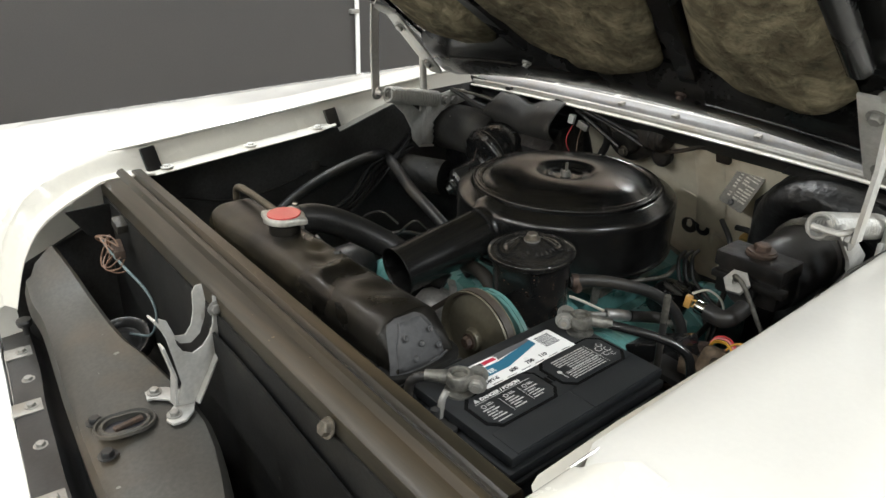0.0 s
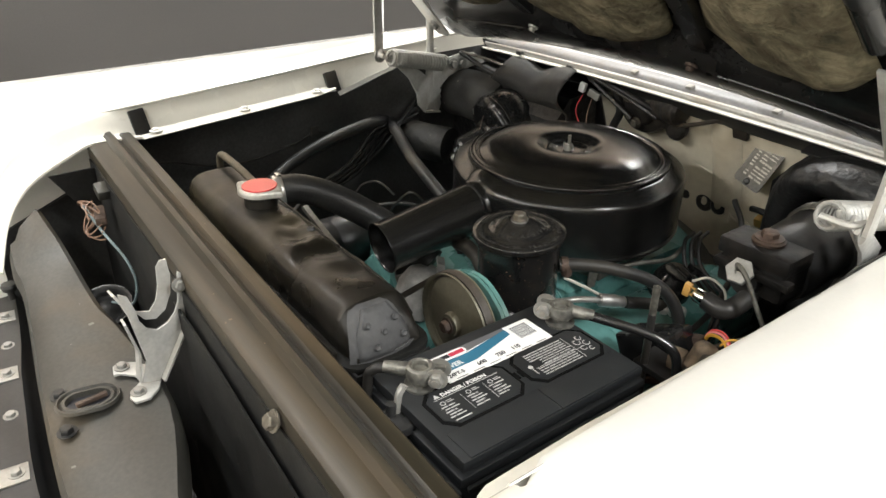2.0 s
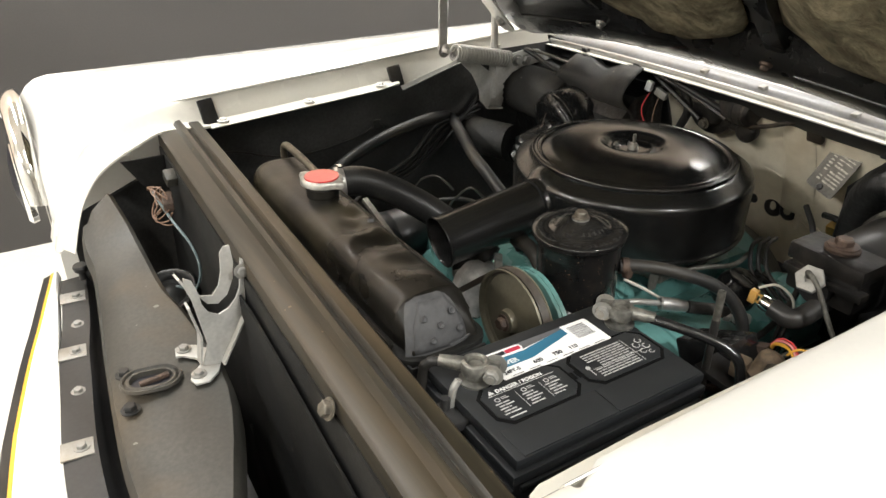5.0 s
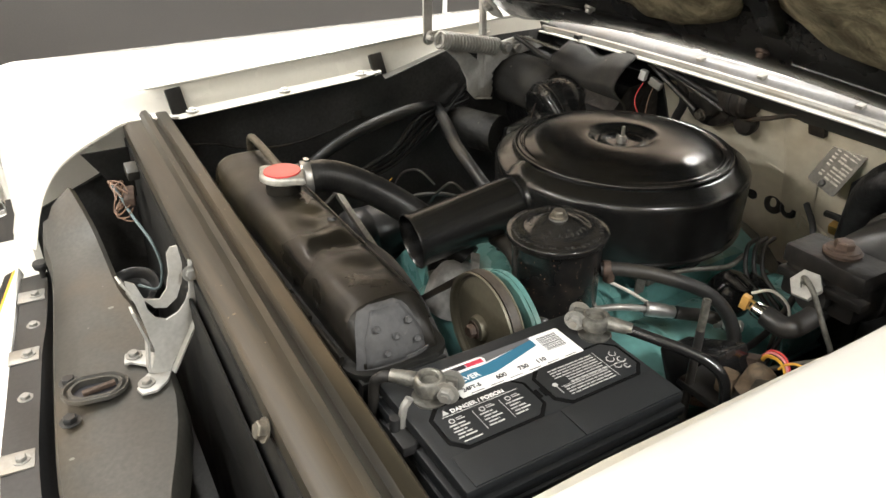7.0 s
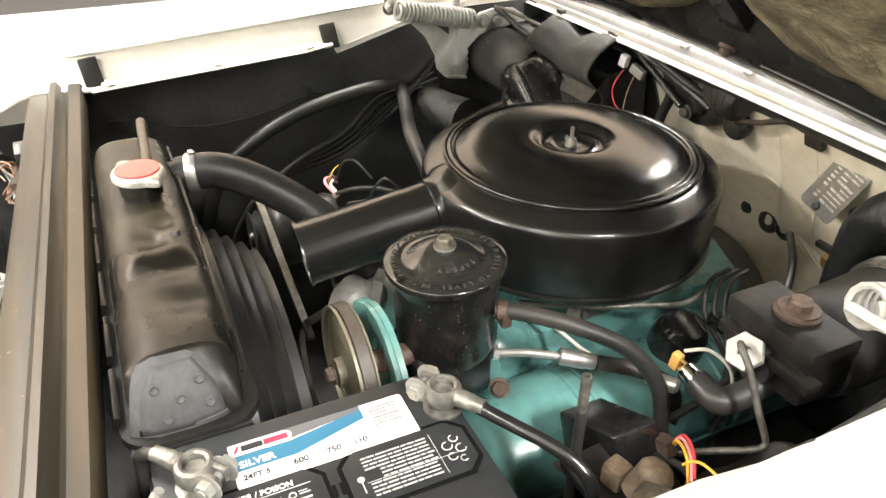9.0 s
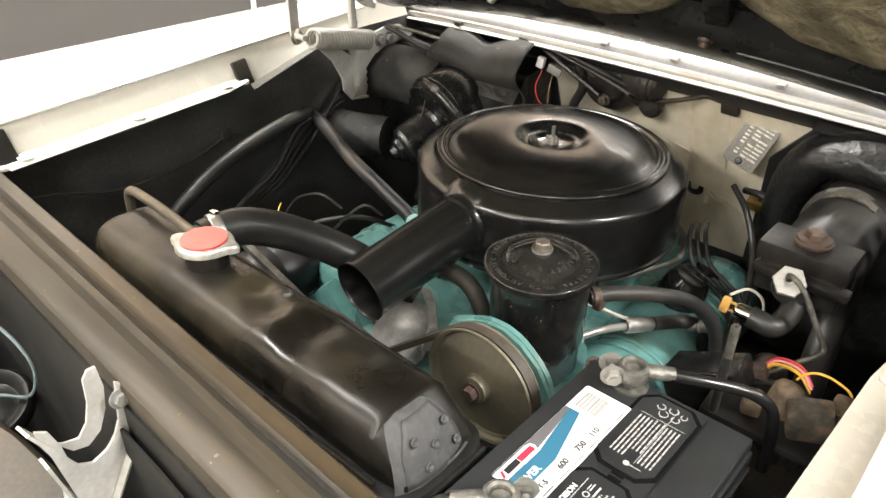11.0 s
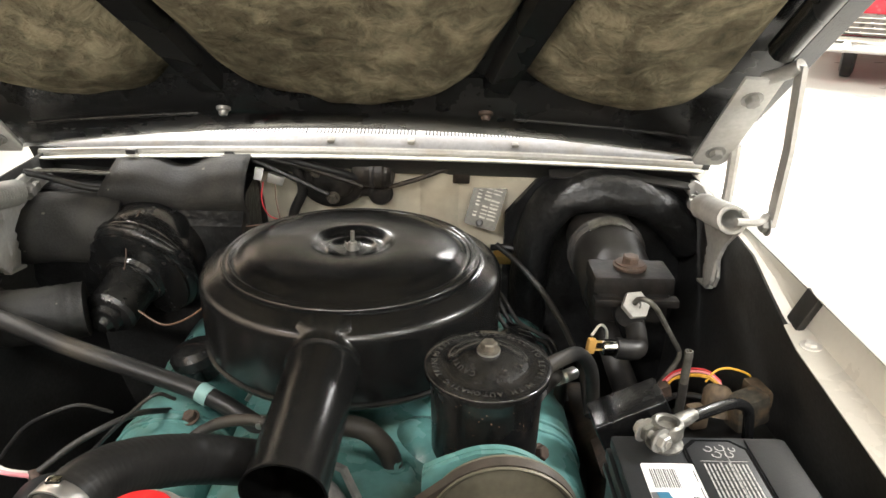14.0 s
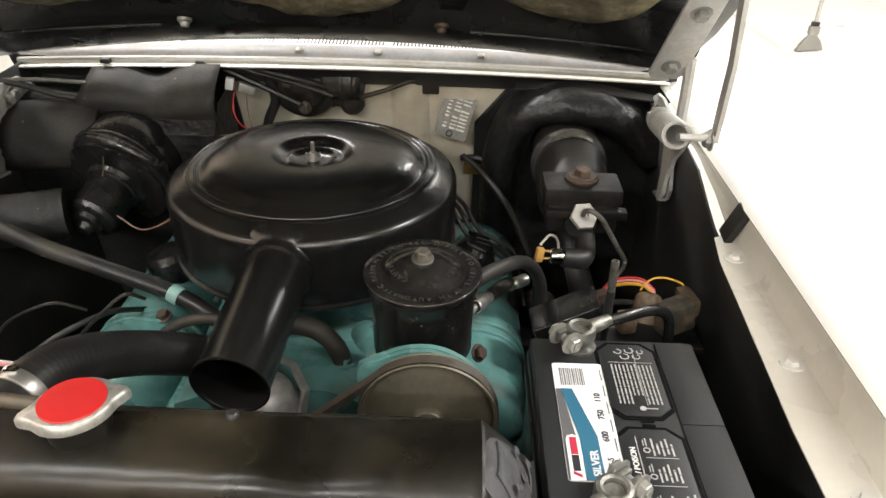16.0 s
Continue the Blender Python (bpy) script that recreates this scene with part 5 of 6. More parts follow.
for k in range(40):
    a = 2 * math.pi * k / 40
    d = Vector((math.cos(a), 0, math.sin(a)))
    base = C1 + d * R1 if d.dot((C1 - C2).normalized()) > 0 else C2 + d * R2
    bl.append([base + d * o + Vector((0, w, 0)) for o, w in ((-0.004, -0.004), (-0.004, 0.004), (0.004, 0.006), (0.004, -0.006))])
part("belt_loop", loft(bl, True, False, loop=True), mat("worn_brown_belt", (0.060, 0.050, 0.040), 0.55, var=0.25, scale=40, bump=0.3), belt)

# ---------------------------------------------------------------- battery
bat = thing("battery", (0.378, 0.571, 0.663), "black car battery with white, blue and grey top label", "battery")
part("case", box((0.168, 0.262, 0.205), pose(0.378, 0.571, 0.765), 0.006, 2), PLASTIC, bat)
part("case_rib", box((0.172, 0.004, 0.10), pose(0.378, 0.4385, 0.80), 0.0015), PLASTIC, bat)
part("lid", box((0.170, 0.258, 0.014), pose(0.378, 0.571, 0.879), 0.004, 2), PLASTIC, bat)
part("lid_rim", box((0.174, 0.266, 0.012), pose(0.378, 0.571, 0.862), 0.003, 2), PLASTIC, bat)
for s in (-1, 1):
    part("lid_ledge", box((0.004, 0.25, 0.006), pose(0.378 + s * 0.088, 0.571, 0.852), 0.001), PLASTIC, bat)
ZL = 0.8863
LM = Matrix(((0, -0.943, 0, 0.3612), (0.9656, 0, 0, 0.5030), (0, 0, 1, ZL), (0, 0, 0, 1)))
label = part("top_label", plate(rounded(0.160, 0.053, 0.003, 3), 0.0005, LM @ pose(0.080, 0.0265, 0)), PAPER, bat, "white, grey and blue printed label")
def print_on(name, pts, material, m, h=0.0004, z=0.0006):
    return part(name, plate(pts, h, m @ pose(0, 0, z)), material, label)
print_on("grey_field", [(0.001, 0.034), (0.119, 0.047), (0.119, 0.0525), (0.001, 0.0525)], LGREY, LM)
print_on("blue_field", [(0.0008, 0.0195), (0.054, 0.0195), (0.119, 0.036), (0.119, 0.0475), (0.052, 0.0365), (0.0008, 0.0365)], LBLUE, LM, z=0.0010)
print_on("brand_tab", [(0.0, 0.0372), (0.048, 0.0372), (0.053, 0.0395), (0.055, 0.044), (0.053, 0.0487), (0.048, 0.0505), (0.0, 0.0505)], PAPER, LM, z=0.0014)
print_on("brand_mark", [(0.003, 0.040), (0.006, 0.040), (0.010, 0.0475), (0.007, 0.0475)], LRED, LM, z=0.0018)
print_on("brand_bar", [(0.0105, 0.0405), (0.029, 0.0405), (0.029, 0.047), (0.0105, 0.047)], INK, LM, z=0.0018)
print_on("brand_bar", [(0.030, 0.0405), (0.051, 0.0405), (0.051, 0.047), (0.030, 0.047)], LRED, LM, z=0.0018)
words("SILVER", 0.0104, LM @ pose(0.0055, 0.0225, 0.0016), label, PAPER)
for txt, tx, ts in (("24FT-5", 0.006, 0.0078), ("600", 0.048, 0.0088), ("750", 0.077, 0.0088), ("110", 0.101, 0.0086)):
    words(txt, ts, LM @ pose(tx, 0.0088, 0.0008), label, INK)
for k in range(6):
    print_on("small_print", [(0.012 + 0.0245 * k, 0.0028), (0.028 + 0.0245 * k, 0.0028), (0.028 + 0.0245 * k, 0.0037), (0.012 + 0.0245 * k, 0.0037)], LGREY, LM)
by_ = 0.0215
for k in range(12):
    w = (0.0007, 0.0013, 0.0009, 0.0016)[(k * 7) % 4]
    print_on("barcode_bar", [(0.1255, by_), (0.1515, by_), (0.1515, by_ + 0.75 * w), (0.1255, by_ + 0.75 * w)], LGREY, LM)
    by_ += w + (0.0011, 0.0008, 0.0013)[k % 3]


def warning_panel(y0, y1, kind):
    """Eight-sided raised panel with white printing, between two places along the battery."""
    c, w, ln = (0.389, 0.056, y1 - y0)
    m = Matrix(((0, -1, 0, c + w / 2), (1, 0, 0, y0), (0, 0, 1, 0.8862), (0, 0, 0, 1)))
    oct_ = [(0.012, 0), (ln - 0.012, 0), (ln, 0.012), (ln, w - 0.012), (ln - 0.012, w), (0.012, w), (0, w - 0.012), (0, 0.012)]
    # Flat black plate paints the groove's shade round the panel.
    groove = part("panel_groove", plate([(x * 1.075 - 0.004, y * 1.13 - 0.0036) for x, y in oct_], 0.0006, m), GROOVE_SHADE, bat)
    pn = part("warning_panel", plate(oct_, 0.0016, m, 0.0004), PLASTIC, bat, "raised black panel with white warning print")
    zz = 0.0018

    def bar(x0, yb, x1, yt):
        part("print_bar", plate([(x0, yb), (x1, yb), (x1, yt), (x0, yt)], 0.0003, m @ pose(0, 0, zz)), PRINT, pn)

    if kind == 0:
        words("DANGER / POISON", 0.0072, m @ pose(0.020, w - 0.0125, zz), pn, PAPER)
        part("print_triangle", plate([(0.010, w - 0.0125), (0.0175, w - 0.0125), (0.01375, w - 0.006)], 0.0003, m @ pose(0, 0, zz)), PRINT, pn)
        bar(0.008, w - 0.0152, ln - 0.010, w - 0.0145)
        for col, x0 in enumerate((0.008, 0.042, 0.072)):
            for r in range(5):
                xa = x0 + 0.002 * (r % 2)
                xm = xa + 0.006 + 0.002 * ((r + col) % 3)
                bar(xa, 0.010 + 0.0042 * r, xm, 0.0116 + 0.0042 * r)
                bar(xm + 0.0013, 0.010 + 0.0042 * r, min(x0 + 0.020 - 0.003 * ((r + col) % 3), ln - 0.008), 0.0116 + 0.0042 * r)
            part("print_icon", lathe([(0.0032, 0), (0.0032, 0.0003), (0.0022, 0.0003), (0.0022, 0)], m @ pose(x0 + 0.006, 0.0335, zz), 18), PRINT, pn)
            bar(x0 + 0.011, 0.0325, x0 + 0.020, 0.0335)
            bar(x0 + 0.011, 0.0350, x0 + 0.018, 0.0358)
        bar(0.038, 0.008, 0.0384, 0.036)
        bar(0.069, 0.008, 0.0694, 0.036)
        bar(0.010, 0.004, 0.03, 0.0055)
    else:
        for r in range(11):
            x0, k = 0.016 + (0.012 if 3 < r < 7 else 0.0), r
            while x0 < ln - 0.034:
                x1 = min(x0 + 0.004 + 0.0024 * ((k * 5 + r) % 4), ln - 0.031)
                bar(x0, 0.006 + 0.0039 * r, x1, 0.0074 + 0.0039 * r)
                x0, k = x1 + 0.0013, k + 1
        bar(0.014, 0.0205, ln - 0.008, 0.0209)
        bar(ln - 0.030, 0.004, ln - 0.0296, w - 0.008)
        for ax, ay, ar in ((-0.020, 0.030, 0.0050), (-0.020, 0.018, 0.0044), (-0.012, 0.036, 0.0044), (-0.010, 0.024, 0.0050), (-0.012, 0.013, 0.0036)):
            part("print_arrow", lathe([(ar, 0), (ar, 0.0003), (ar - 0.0010, 0.0003), (ar - 0.0010, 0)], m @ pose(ln + ax, ay, zz, 0, 0, 2000 * ay), 6, start=20, sweep=280), PRINT, pn)
        part("print_icon", lathe([(0.003, 0), (0.003, 0.0003), (0, 0.0003)], m @ pose(0.010, 0.026, zz), 14), PRINT, pn)
        bar(0.0095, 0.012, 0.0105, 0.024)


warning_panel(0.462, 0.566, 0)
warning_panel(0.583, 0.690, 1)
part("lid_slab", plate([(0.4222, 0.452), (0.4615, 0.452), (0.4615, 0.5735), (0.4222, 0.5735)], 0.0022, pose(0, 0, 0.8855), 0.0009), PLASTIC, bat, "plain grey-black raised part of the lid")
part("lid_slab", plate([(0.4222, 0.5745), (0.4615, 0.5745), (0.4615, 0.694), (0.4222, 0.694)], 0.0022, pose(0, 0, 0.8855), 0.0009), PLASTIC, bat)
# Small black boxes on the lid stand for the shade in two notches.
for ny in (0.5715, 0.5775):
    part("lid_notch", box((0.012, 0.003, 0.0012), pose(0.392, ny, 0.8868), 0.0003), GROOVE_SHADE, bat)


def clamp(at, turn, name_label):
    """A lead post with its cast clamp, pinch bolt and cable socket."""
    m = pose(*at, 0, 0, turn) @ Matrix.Scale(0.88, 4)
    c = part("terminal", lathe([(0.020, -0.020), (0.0205, -0.016), (0.012, -0.014), (0.0105, 0.003), (0.0095, 0.005), (0, 0.005)], m, 28), LEAD, bat, name_label)
    part("clamp_ring", lathe([(0.0105, -0.006), (0.0175, -0.006), (0.0185, -0.003), (0.0185, 0.007), (0.017, 0.010), (0.0135, 0.0115), (0.0105, 0.010), (0.0105, -0.006)], m, 28), LEAD, c)
    part("socket", lathe([(0.0085, 0.014), (0.0095, 0.018), (0.0085, 0.034), (0.0075, 0.046), (0, 0.046)], m @ pose(0, 0, 0.002, 0, 90, 0), 18), LEAD, c)
    for sy in (-1, 1):
        part("ear", box((0.018, 0.007, 0.015), m @ pose(-0.021, sy * 0.0065, 0.002), 0.002), LEAD, c)
    part("pinch_bolt", tube([m @ Vector((-0.023, -0.022, 0.002)), m @ Vector((-0.023, 0.022, 0.002))], 0.004, 10, 1), STEEL, c)
    for sy in (-1, 1):
        placed("bolt", BOLT_BIG, m @ pose(-0.023, sy * 0.0105, 0.002, -90 * sy, 0, 0), c)
    return m


def cable(name, pts, r, material, label_, category="cable", seg=12):
    ob = part(name, tube(pts, r, seg), material)
    return tagged(ob, label_, category)


clamp((0.342, 0.687, 0.903), 35, "corroded grey lead battery terminal with cable clamp")
clamp((0.342, 0.476, 0.903), 222, "corroded grey lead battery terminal with cable clamp")
cable("battery_cable", [(0.370, 0.706, 0.904), (0.398, 0.726, 0.899), (0.420, 0.744, 0.893), (0.442, 0.760, 0.884), (0.458, 0.768, 0.868), (0.464, 0.770, 0.83), (0.465, 0.770, 0.79)], 0.0062, mat("glossy_black_cable", (0.012, 0.012, 0.012), 0.22, bump=0), "glossy black battery cable from the rear terminal")
cable("battery_cable", [(0.315, 0.452, 0.903), (0.303, 0.441, 0.898), (0.297, 0.436, 0.87), (0.297, 0.436, 0.72)], 0.0058, RUBBER, "black rubber battery cable from the front terminal")
hold = thing("battery_hold_down", (0.38, 0.57, 0.66), "black steel battery tray with two threaded hold-down rods", "battery tray")
part("tray", box((0.20, 0.30, 0.012), pose(0.378, 0.571, 0.656), 0.004), BLACK, hold)
part("tray_support", box((0.16, 0.26, 0.05), pose(0.40, 0.571, 0.625), 0.006), BLACK, hold)
rod = part("rod", tube([(0.395, 0.799, 0.70), (0.395, 0.799, 0.884)], 0.0052, 12, 1), BLACK, hold)
part("rod_end", lathe([(0.0, -0.038), (0.0047, -0.038), (0.0050, 0.0), (0.0047, 0.0025), (0.0034, 0.003), (0.003, -0.004), (0.0, -0.005)], pose(0.395, 0.799, 0.922), 16), OLDSTEEL, rod, "bare grey steel rod end")
part("rod", tube([(0.352, 0.428, 0.70), (0.352, 0.432, 0.888)], 0.0052, 12, 1), BLACK, hold)
part("front_clamp", box((0.04, 0.02, 0.012), pose(0.36, 0.436, 0.868), 0.003), BLACK, hold)

# ---------------------------------------------------------------- regulator and junction block behind the battery
reg = thing("voltage_regulator", (0.355, 0.86, 0.74), "black metal voltage regulator box", "regulator")
part("cover", box((0.093, 0.056, 0.062), pose(0.3665, 0.866, 0.7835, -2, -26, 2), 0.004, 3), GLOSS, reg)
part("base", box((0.12, 0.07, 0.008), pose(0.380, 0.865, 0.753, -2, -26, 2), 0.002), RUST, reg)
blk = thing("junction_block", (0.45, 0.82, 0.78), "rusty starter relay and junction block with coloured wires", "relay")
part("base_plate", box((0.14, 0.05, 0.01), pose(0.45, 0.822, 0.800, 0, 4, 4), 0.002), BLACK, blk)
DUSTY = mat("dusty_tan_rust", (0.13, 0.095, 0.062), 0.7, var=0.4, scale=40, bump=0.3, dirt=(0.05, 0.03, 0.018), dirt_amt=0.8, dirt_scale=40)
part("rusty_lug", box((0.022, 0.022, 0.026), pose(0.426, 0.824, 0.822, 0, 0, 15), 0.005), DUSTY, blk)
part("relay_can", lathe([(0.017, 0), (0.017, 0.03), (0.013, 0.036), (0.008, 0.038), (0, 0.038)], pose(0.450, 0.830, 0.818, -25, 10, 0), 20), DUSTY, blk)
part("connector", box((0.046, 0.03, 0.040), pose(0.484, 0.826, 0.832, 0, -10, 20), 0.006), mat("grimy_connector", (0.05, 0.045, 0.035), 0.6, var=0.5, scale=40, dirt=(0.2, 0.13, 0.07), dirt_amt=0.7, dirt_scale=50), blk)
part("connector_lug", box((0.020, 0.040, 0.026), pose(0.506, 0.852, 0.836, 0, 0, 10), 0.006), DUSTY, blk)
part("wire_socket", box((0.020, 0.016, 0.020), pose(0.408, 0.897, 0.808, 0, -16, 10), 0.004), RUST, blk)
for wk, (wc, dy_, dz_) in enumerate((("red", 0.005, 0.004), ("pink", 0.002, 0.002), ("yellow", -0.002, 0.0), ("yellow", 0.0, -0.003))):
    part(wc + "_wire", tube([(0.410 + 0.002 * wk, 0.902 + dy_, 0.815), (0.422, 0.898 + dy_, 0.829 + dz_), (0.440, 0.888 + dy_, 0.840 + dz_), (0.456, 0.878 + dy_, 0.843 + dz_), (0.470, 0.868 + dy_, 0.834 + dz_)], 0.0015, 8), WIRES[wc], blk)
part("yellow_wire", tube([(0.452, 0.876, 0.836), (0.458, 0.877, 0.846), (0.468, 0.880, 0.852), (0.484, 0.882, 0.852), (0.504, 0.880, 0.846), (0.509, 0.876, 0.838)], 0.0015, 8), WIRES["yellow"], blk)
part("dark_wire", tube([(0.40, 0.88, 0.80), (0.43, 0.90, 0.80), (0.47, 0.89, 0.80), (0.50, 0.84, 0.80)], 0.004, 8), RUBBER, blk)

# ---------------------------------------------------------------- brake master cylinder and booster
mc = thing("brake_master_cylinder", (0.39, 1.06, 0.8), "black brake master cylinder with booster and rusty filler cap", "master cylinder")
CASTING = mat("oily_black_casting", (0.013, 0.012, 0.011), 0.46, spec=0.22, var=0.4, scale=20, bump=0.4, grain=90, dist=0.002, dirt=(0.045, 0.036, 0.028), dirt_amt=0.5, dirt_scale=25)
part("cover", box((0.112, 0.066, 0.026), pose(0.391, 1.052, 0.896), 0.005, 2), CASTING, mc)
part("reservoir", box((0.104, 0.068, 0.05), pose(0.392, 1.056, 0.862), 0.008, 2), CASTING, mc)
part("ledge", box((0.118, 0.02, 0.012), pose(0.396, 1.022, 0.872), 0.003), CASTING, mc)
cp = part("filler_cap", lathe([(0.023, 0), (0.024, 0.004), (0.021, 0.006), (0.0205, 0.008), (0.0, 0.009)], pose(0.391, 1.056, 0.909), 32), RUST, mc, "rusty brown filler cap")
part("cap_hex", lathe([(0.0125, 0.008), (0.0125, 0.016), (0.0105, 0.018), (0, 0.018)], pose(0.391, 1.056, 0.909, 0, 0, 15), 6), RUST, cp)
part("bore", lathe([(0.0, 0), (0.022, 0), (0.024, 0.004), (0.026, 0.085), (0, 0.085)], facing((0.389, 1.012, 0.858), (0, 1, 0)), 28), BLACK, mc)
part("hex_nut", lathe([(0.0, 0.004), (0.006, 0.004), (0.007, 0.008), (0.0195, 0.008), (0.0205, 0.007), (0.0205, 0.0), (0, 0)], facing((0.389, 1.000, 0.876), (0.15, -0.72, 0.68)), 6), mat("white_zinc", (0.45, 0.44, 0.41), 0.5, metal=0.3, var=0.2, scale=30, bump=0.2), mc, "pale plated hexagonal brake fitting")
part("brake_line", tube([(0.388, 0.996, 0.882), (0.389, 0.988, 0.892), (0.398, 0.980, 0.895), (0.409, 0.979, 0.887), (0.420, 0.979, 0.872), (0.438, 0.980, 0.842), (0.451, 0.981, 0.821), (0.4525, 0.978, 0.814), (0.447, 0.968, 0.809), (0.425, 0.945, 0.796), (0.395, 0.915, 0.775)], 0.0036, 10), OLDSTEEL, mc, "thin steel brake line")
part("booster", lathe([(0.0, 0.0), (0.046, 0.0), (0.054, 0.006), (0.057, 0.02), (0.058, 0.12), (0.063, 0.124), (0.063, 0.138), (0.058, 0.142), (0.056, 0.2), (0, 0.2)], along((0.392, 1.085, 0.852), (0.395, 1.30, 0.872)), 44), BLACK, mc, "black brake booster drum")
part("booster_clip", sheet([[(0.358 + 0.034 * k, 1.19, 0.913 + 0.012 * (1 - (k - 1) ** 2)), (0.358 + 0.034 * k, 1.21, 0.918 + 0.012 * (1 - (k - 1) ** 2)), (0.358 + 0.034 * k, 1.218, 0.905 + 0.012 * (1 - (k - 1) ** 2))] for k in (0, 0.5, 1, 1.5, 2)], 0.003), OLDSTEEL, mc, "dull steel clip")
part("lower_body", tube([(0.40, 1.04, 0.84), (0.398, 1.0, 0.826), (0.39, 0.975, 0.822), (0.362, 0.972, 0.826)], 0.0145, 16), BLACK, mc)
part("brake_switch", lathe([(0.0, 0), (0.0105, 0), (0.0115, 0.003), (0.0115, 0.02), (0.009, 0.023), (0, 0.023)], facing((0.366, 0.972, 0.826), (-1, 0.05, 0)), 20), CHROME, mc, "bright plated brake light switch")
part("switch_plug", box((0.011, 0.010, 0.021), pose(0.329, 0.973, 0.828, 0, 8, 10), 0.002), YELLOWP, mc, "yellow plastic plug")
for k in (-1, 1):
    part("plug_pin", tube([(0.344, 0.973, 0.828 + 0.006 * k), (0.332, 0.973, 0.828 + 0.006 * k)], 0.002, 8, 1), BRASS, mc)
part("plug_wire", tube([(0.33, 0.98, 0.84), (0.345, 1.0, 0.845), (0.36, 1.02, 0.825), (0.365, 1.03, 0.79)], 0.002, 8), WIRES["white"], mc)

sg = thing("steering_gear", (0.44, 1.0, 0.6), "grimy black steering gear box beside the engine", "steering gear")
part("housing", box((0.11, 0.16, 0.13), pose(0.45, 0.98, 0.60, 15, 0, 8), 0.025, 3), GRIME, sg)
part("top_cover", lathe([(0.0, 0.02), (0.03, 0.02), (0.036, 0.014), (0.04, 0.0)], pose(0.45, 0.97, 0.665, 12, 0, 0), 20), BLACK, sg)
part("column", tube([(0.44, 1.06, 0.63), (0.42, 1.2, 0.69), (0.40, 1.38, 0.76)], 0.022, 14), BLACK, sg, "black steering column tube")
for k in range(3):
    part("pipe", tube([(0.49 - 0.02 * k, 0.93, 0.66), (0.50 - 0.025 * k, 0.90, 0.70 + 0.01 * k), (0.49 - 0.03 * k, 0.88, 0.74), (0.44 - 0.02 * k, 0.90, 0.70)], 0.005, 8), RUBBER, sg)

# ---------------------------------------------------------------- heater duct on the firewall, driver's side
duct = thing("fresh_air_duct", (0.38, 1.28, 0.75), "black tar-coated fresh air duct arching over the booster", "air duct")
arch = [(0.285, 1.33, 0.62), (0.282, 1.32, 0.76), (0.288, 1.305, 0.86), (0.315, 1.285, 0.925), (0.37, 1.275, 0.95), (0.44, 1.275, 0.945), (0.50, 1.28, 0.915), (0.55, 1.28, 0.86)]
b = bmesh.new()
line = curve(arch, 14)
rings = []
for i, q in enumerate(line):
    d = (line[min(i + 1, len(line) - 1)] - line[max(i - 1, 0)]).normalized()
    sd = d.cross(Vector((0, 1, 0))).normalized()
    ring = []
    for k in range(28):
        a = 2 * math.pi * k / 28
        cs = Vector((math.cos(a), math.sin(a), 0))
        rr = 0.040 * (1 + 0.07 * noise.noise(q * 22 + cs * 1.5) + 0.035 * noise.noise(q * 75 + cs * 4) + 0.02 * noise.noise(q * 160 + cs * 9))
        ring.append(q + sd * rr * math.cos(a) * 0.85 + Vector((0, 1, 0)) * rr * math.sin(a) * 1.3)
    rings.append(ring)
part("arch", loft(rings), TAR, duct, angle=180)
part("backing", sheet([[(0.235 + 0.33 * u, 1.345 - 0.02 * abs(v - 0.5), 0.55 + 0.44 * v - 0.10 * max(0, 0.25 - u) * (4 * v ** 3)) for u in (0, 0.05, 0.15, 0.3, 0.6, 1)] for v in (0, 0.3, 0.6, 0.85, 0.95, 1)], 0.012), TAR, duct)
part("flap", sheet([[(0.30, 1.30, 0.985), (0.42, 1.285, 0.985), (0.545, 1.28, 0.965)], [(0.30, 1.27, 0.975), (0.42, 1.255, 0.978), (0.545, 1.255, 0.962)]], 0.003), BLACK, duct)

# ---------------------------------------------------------------- heater and blower, passenger's side
heat = thing("heater_blower", (-0.38, 1.2, 0.75), "black heater blower with finned motor housing", "blower")
part("heater_case", loft([[(x, 1.325 + a, 0.86 + c) for a, c in ((-0.09, -0.12), (-0.12, -0.06), (-0.12, 0.04), (-0.08, 0.085), (0.0, 0.095), (0.02, -0.14))] for x in (-0.56, -0.5, -0.4, -0.3, -0.2)]), TAR, heat)
bax = along((-0.358, 1.205, 0.836), (-0.397, 1.04, 0.772))
part("volute", lathe([(0.0, -0.05), (0.088, -0.05), (0.094, -0.03), (0.094, 0.022), (0.090, 0.028), (0.086, 0.030), (0.086, 0.036), (0.074, 0.040), (0.050, 0.043), (0.046, 0.050), (0.0, 0.050)], bax, 56), GLOSS, heat, "black round blower housing")
part("volute_band", lathe([(0.095, 0.006), (0.0965, 0.008), (0.0965, 0.018), (0.095, 0.02)], bax, 56), GLOSS, heat)
part("motor", lathe([(0.044, 0.04), (0.044, 0.052), (0.040, 0.055), (0.039, 0.110), (0.040, 0.113), (0.036, 0.120), (0.026, 0.124), (0.024, 0.133), (0.016, 0.136), (0.012, 0.146), (0.0, 0.148)], bax, 36), mat("pitted_gloss_black", (0.012, 0.0118, 0.0112), 0.24, spec=0.8, var=0.3, bump=0.55, grain=240, dist=0.002), heat, "black blower motor")
part("duct_hose", tube([(-0.56, 1.06, 0.80), (-0.48, 1.06, 0.808), (-0.41, 1.085, 0.81)], 0.042, 24, 12, wave=lambda i, n: 1 + 0.02 * math.sin(i * 2.1)), VINYL, heat, "ribbed black air hose")
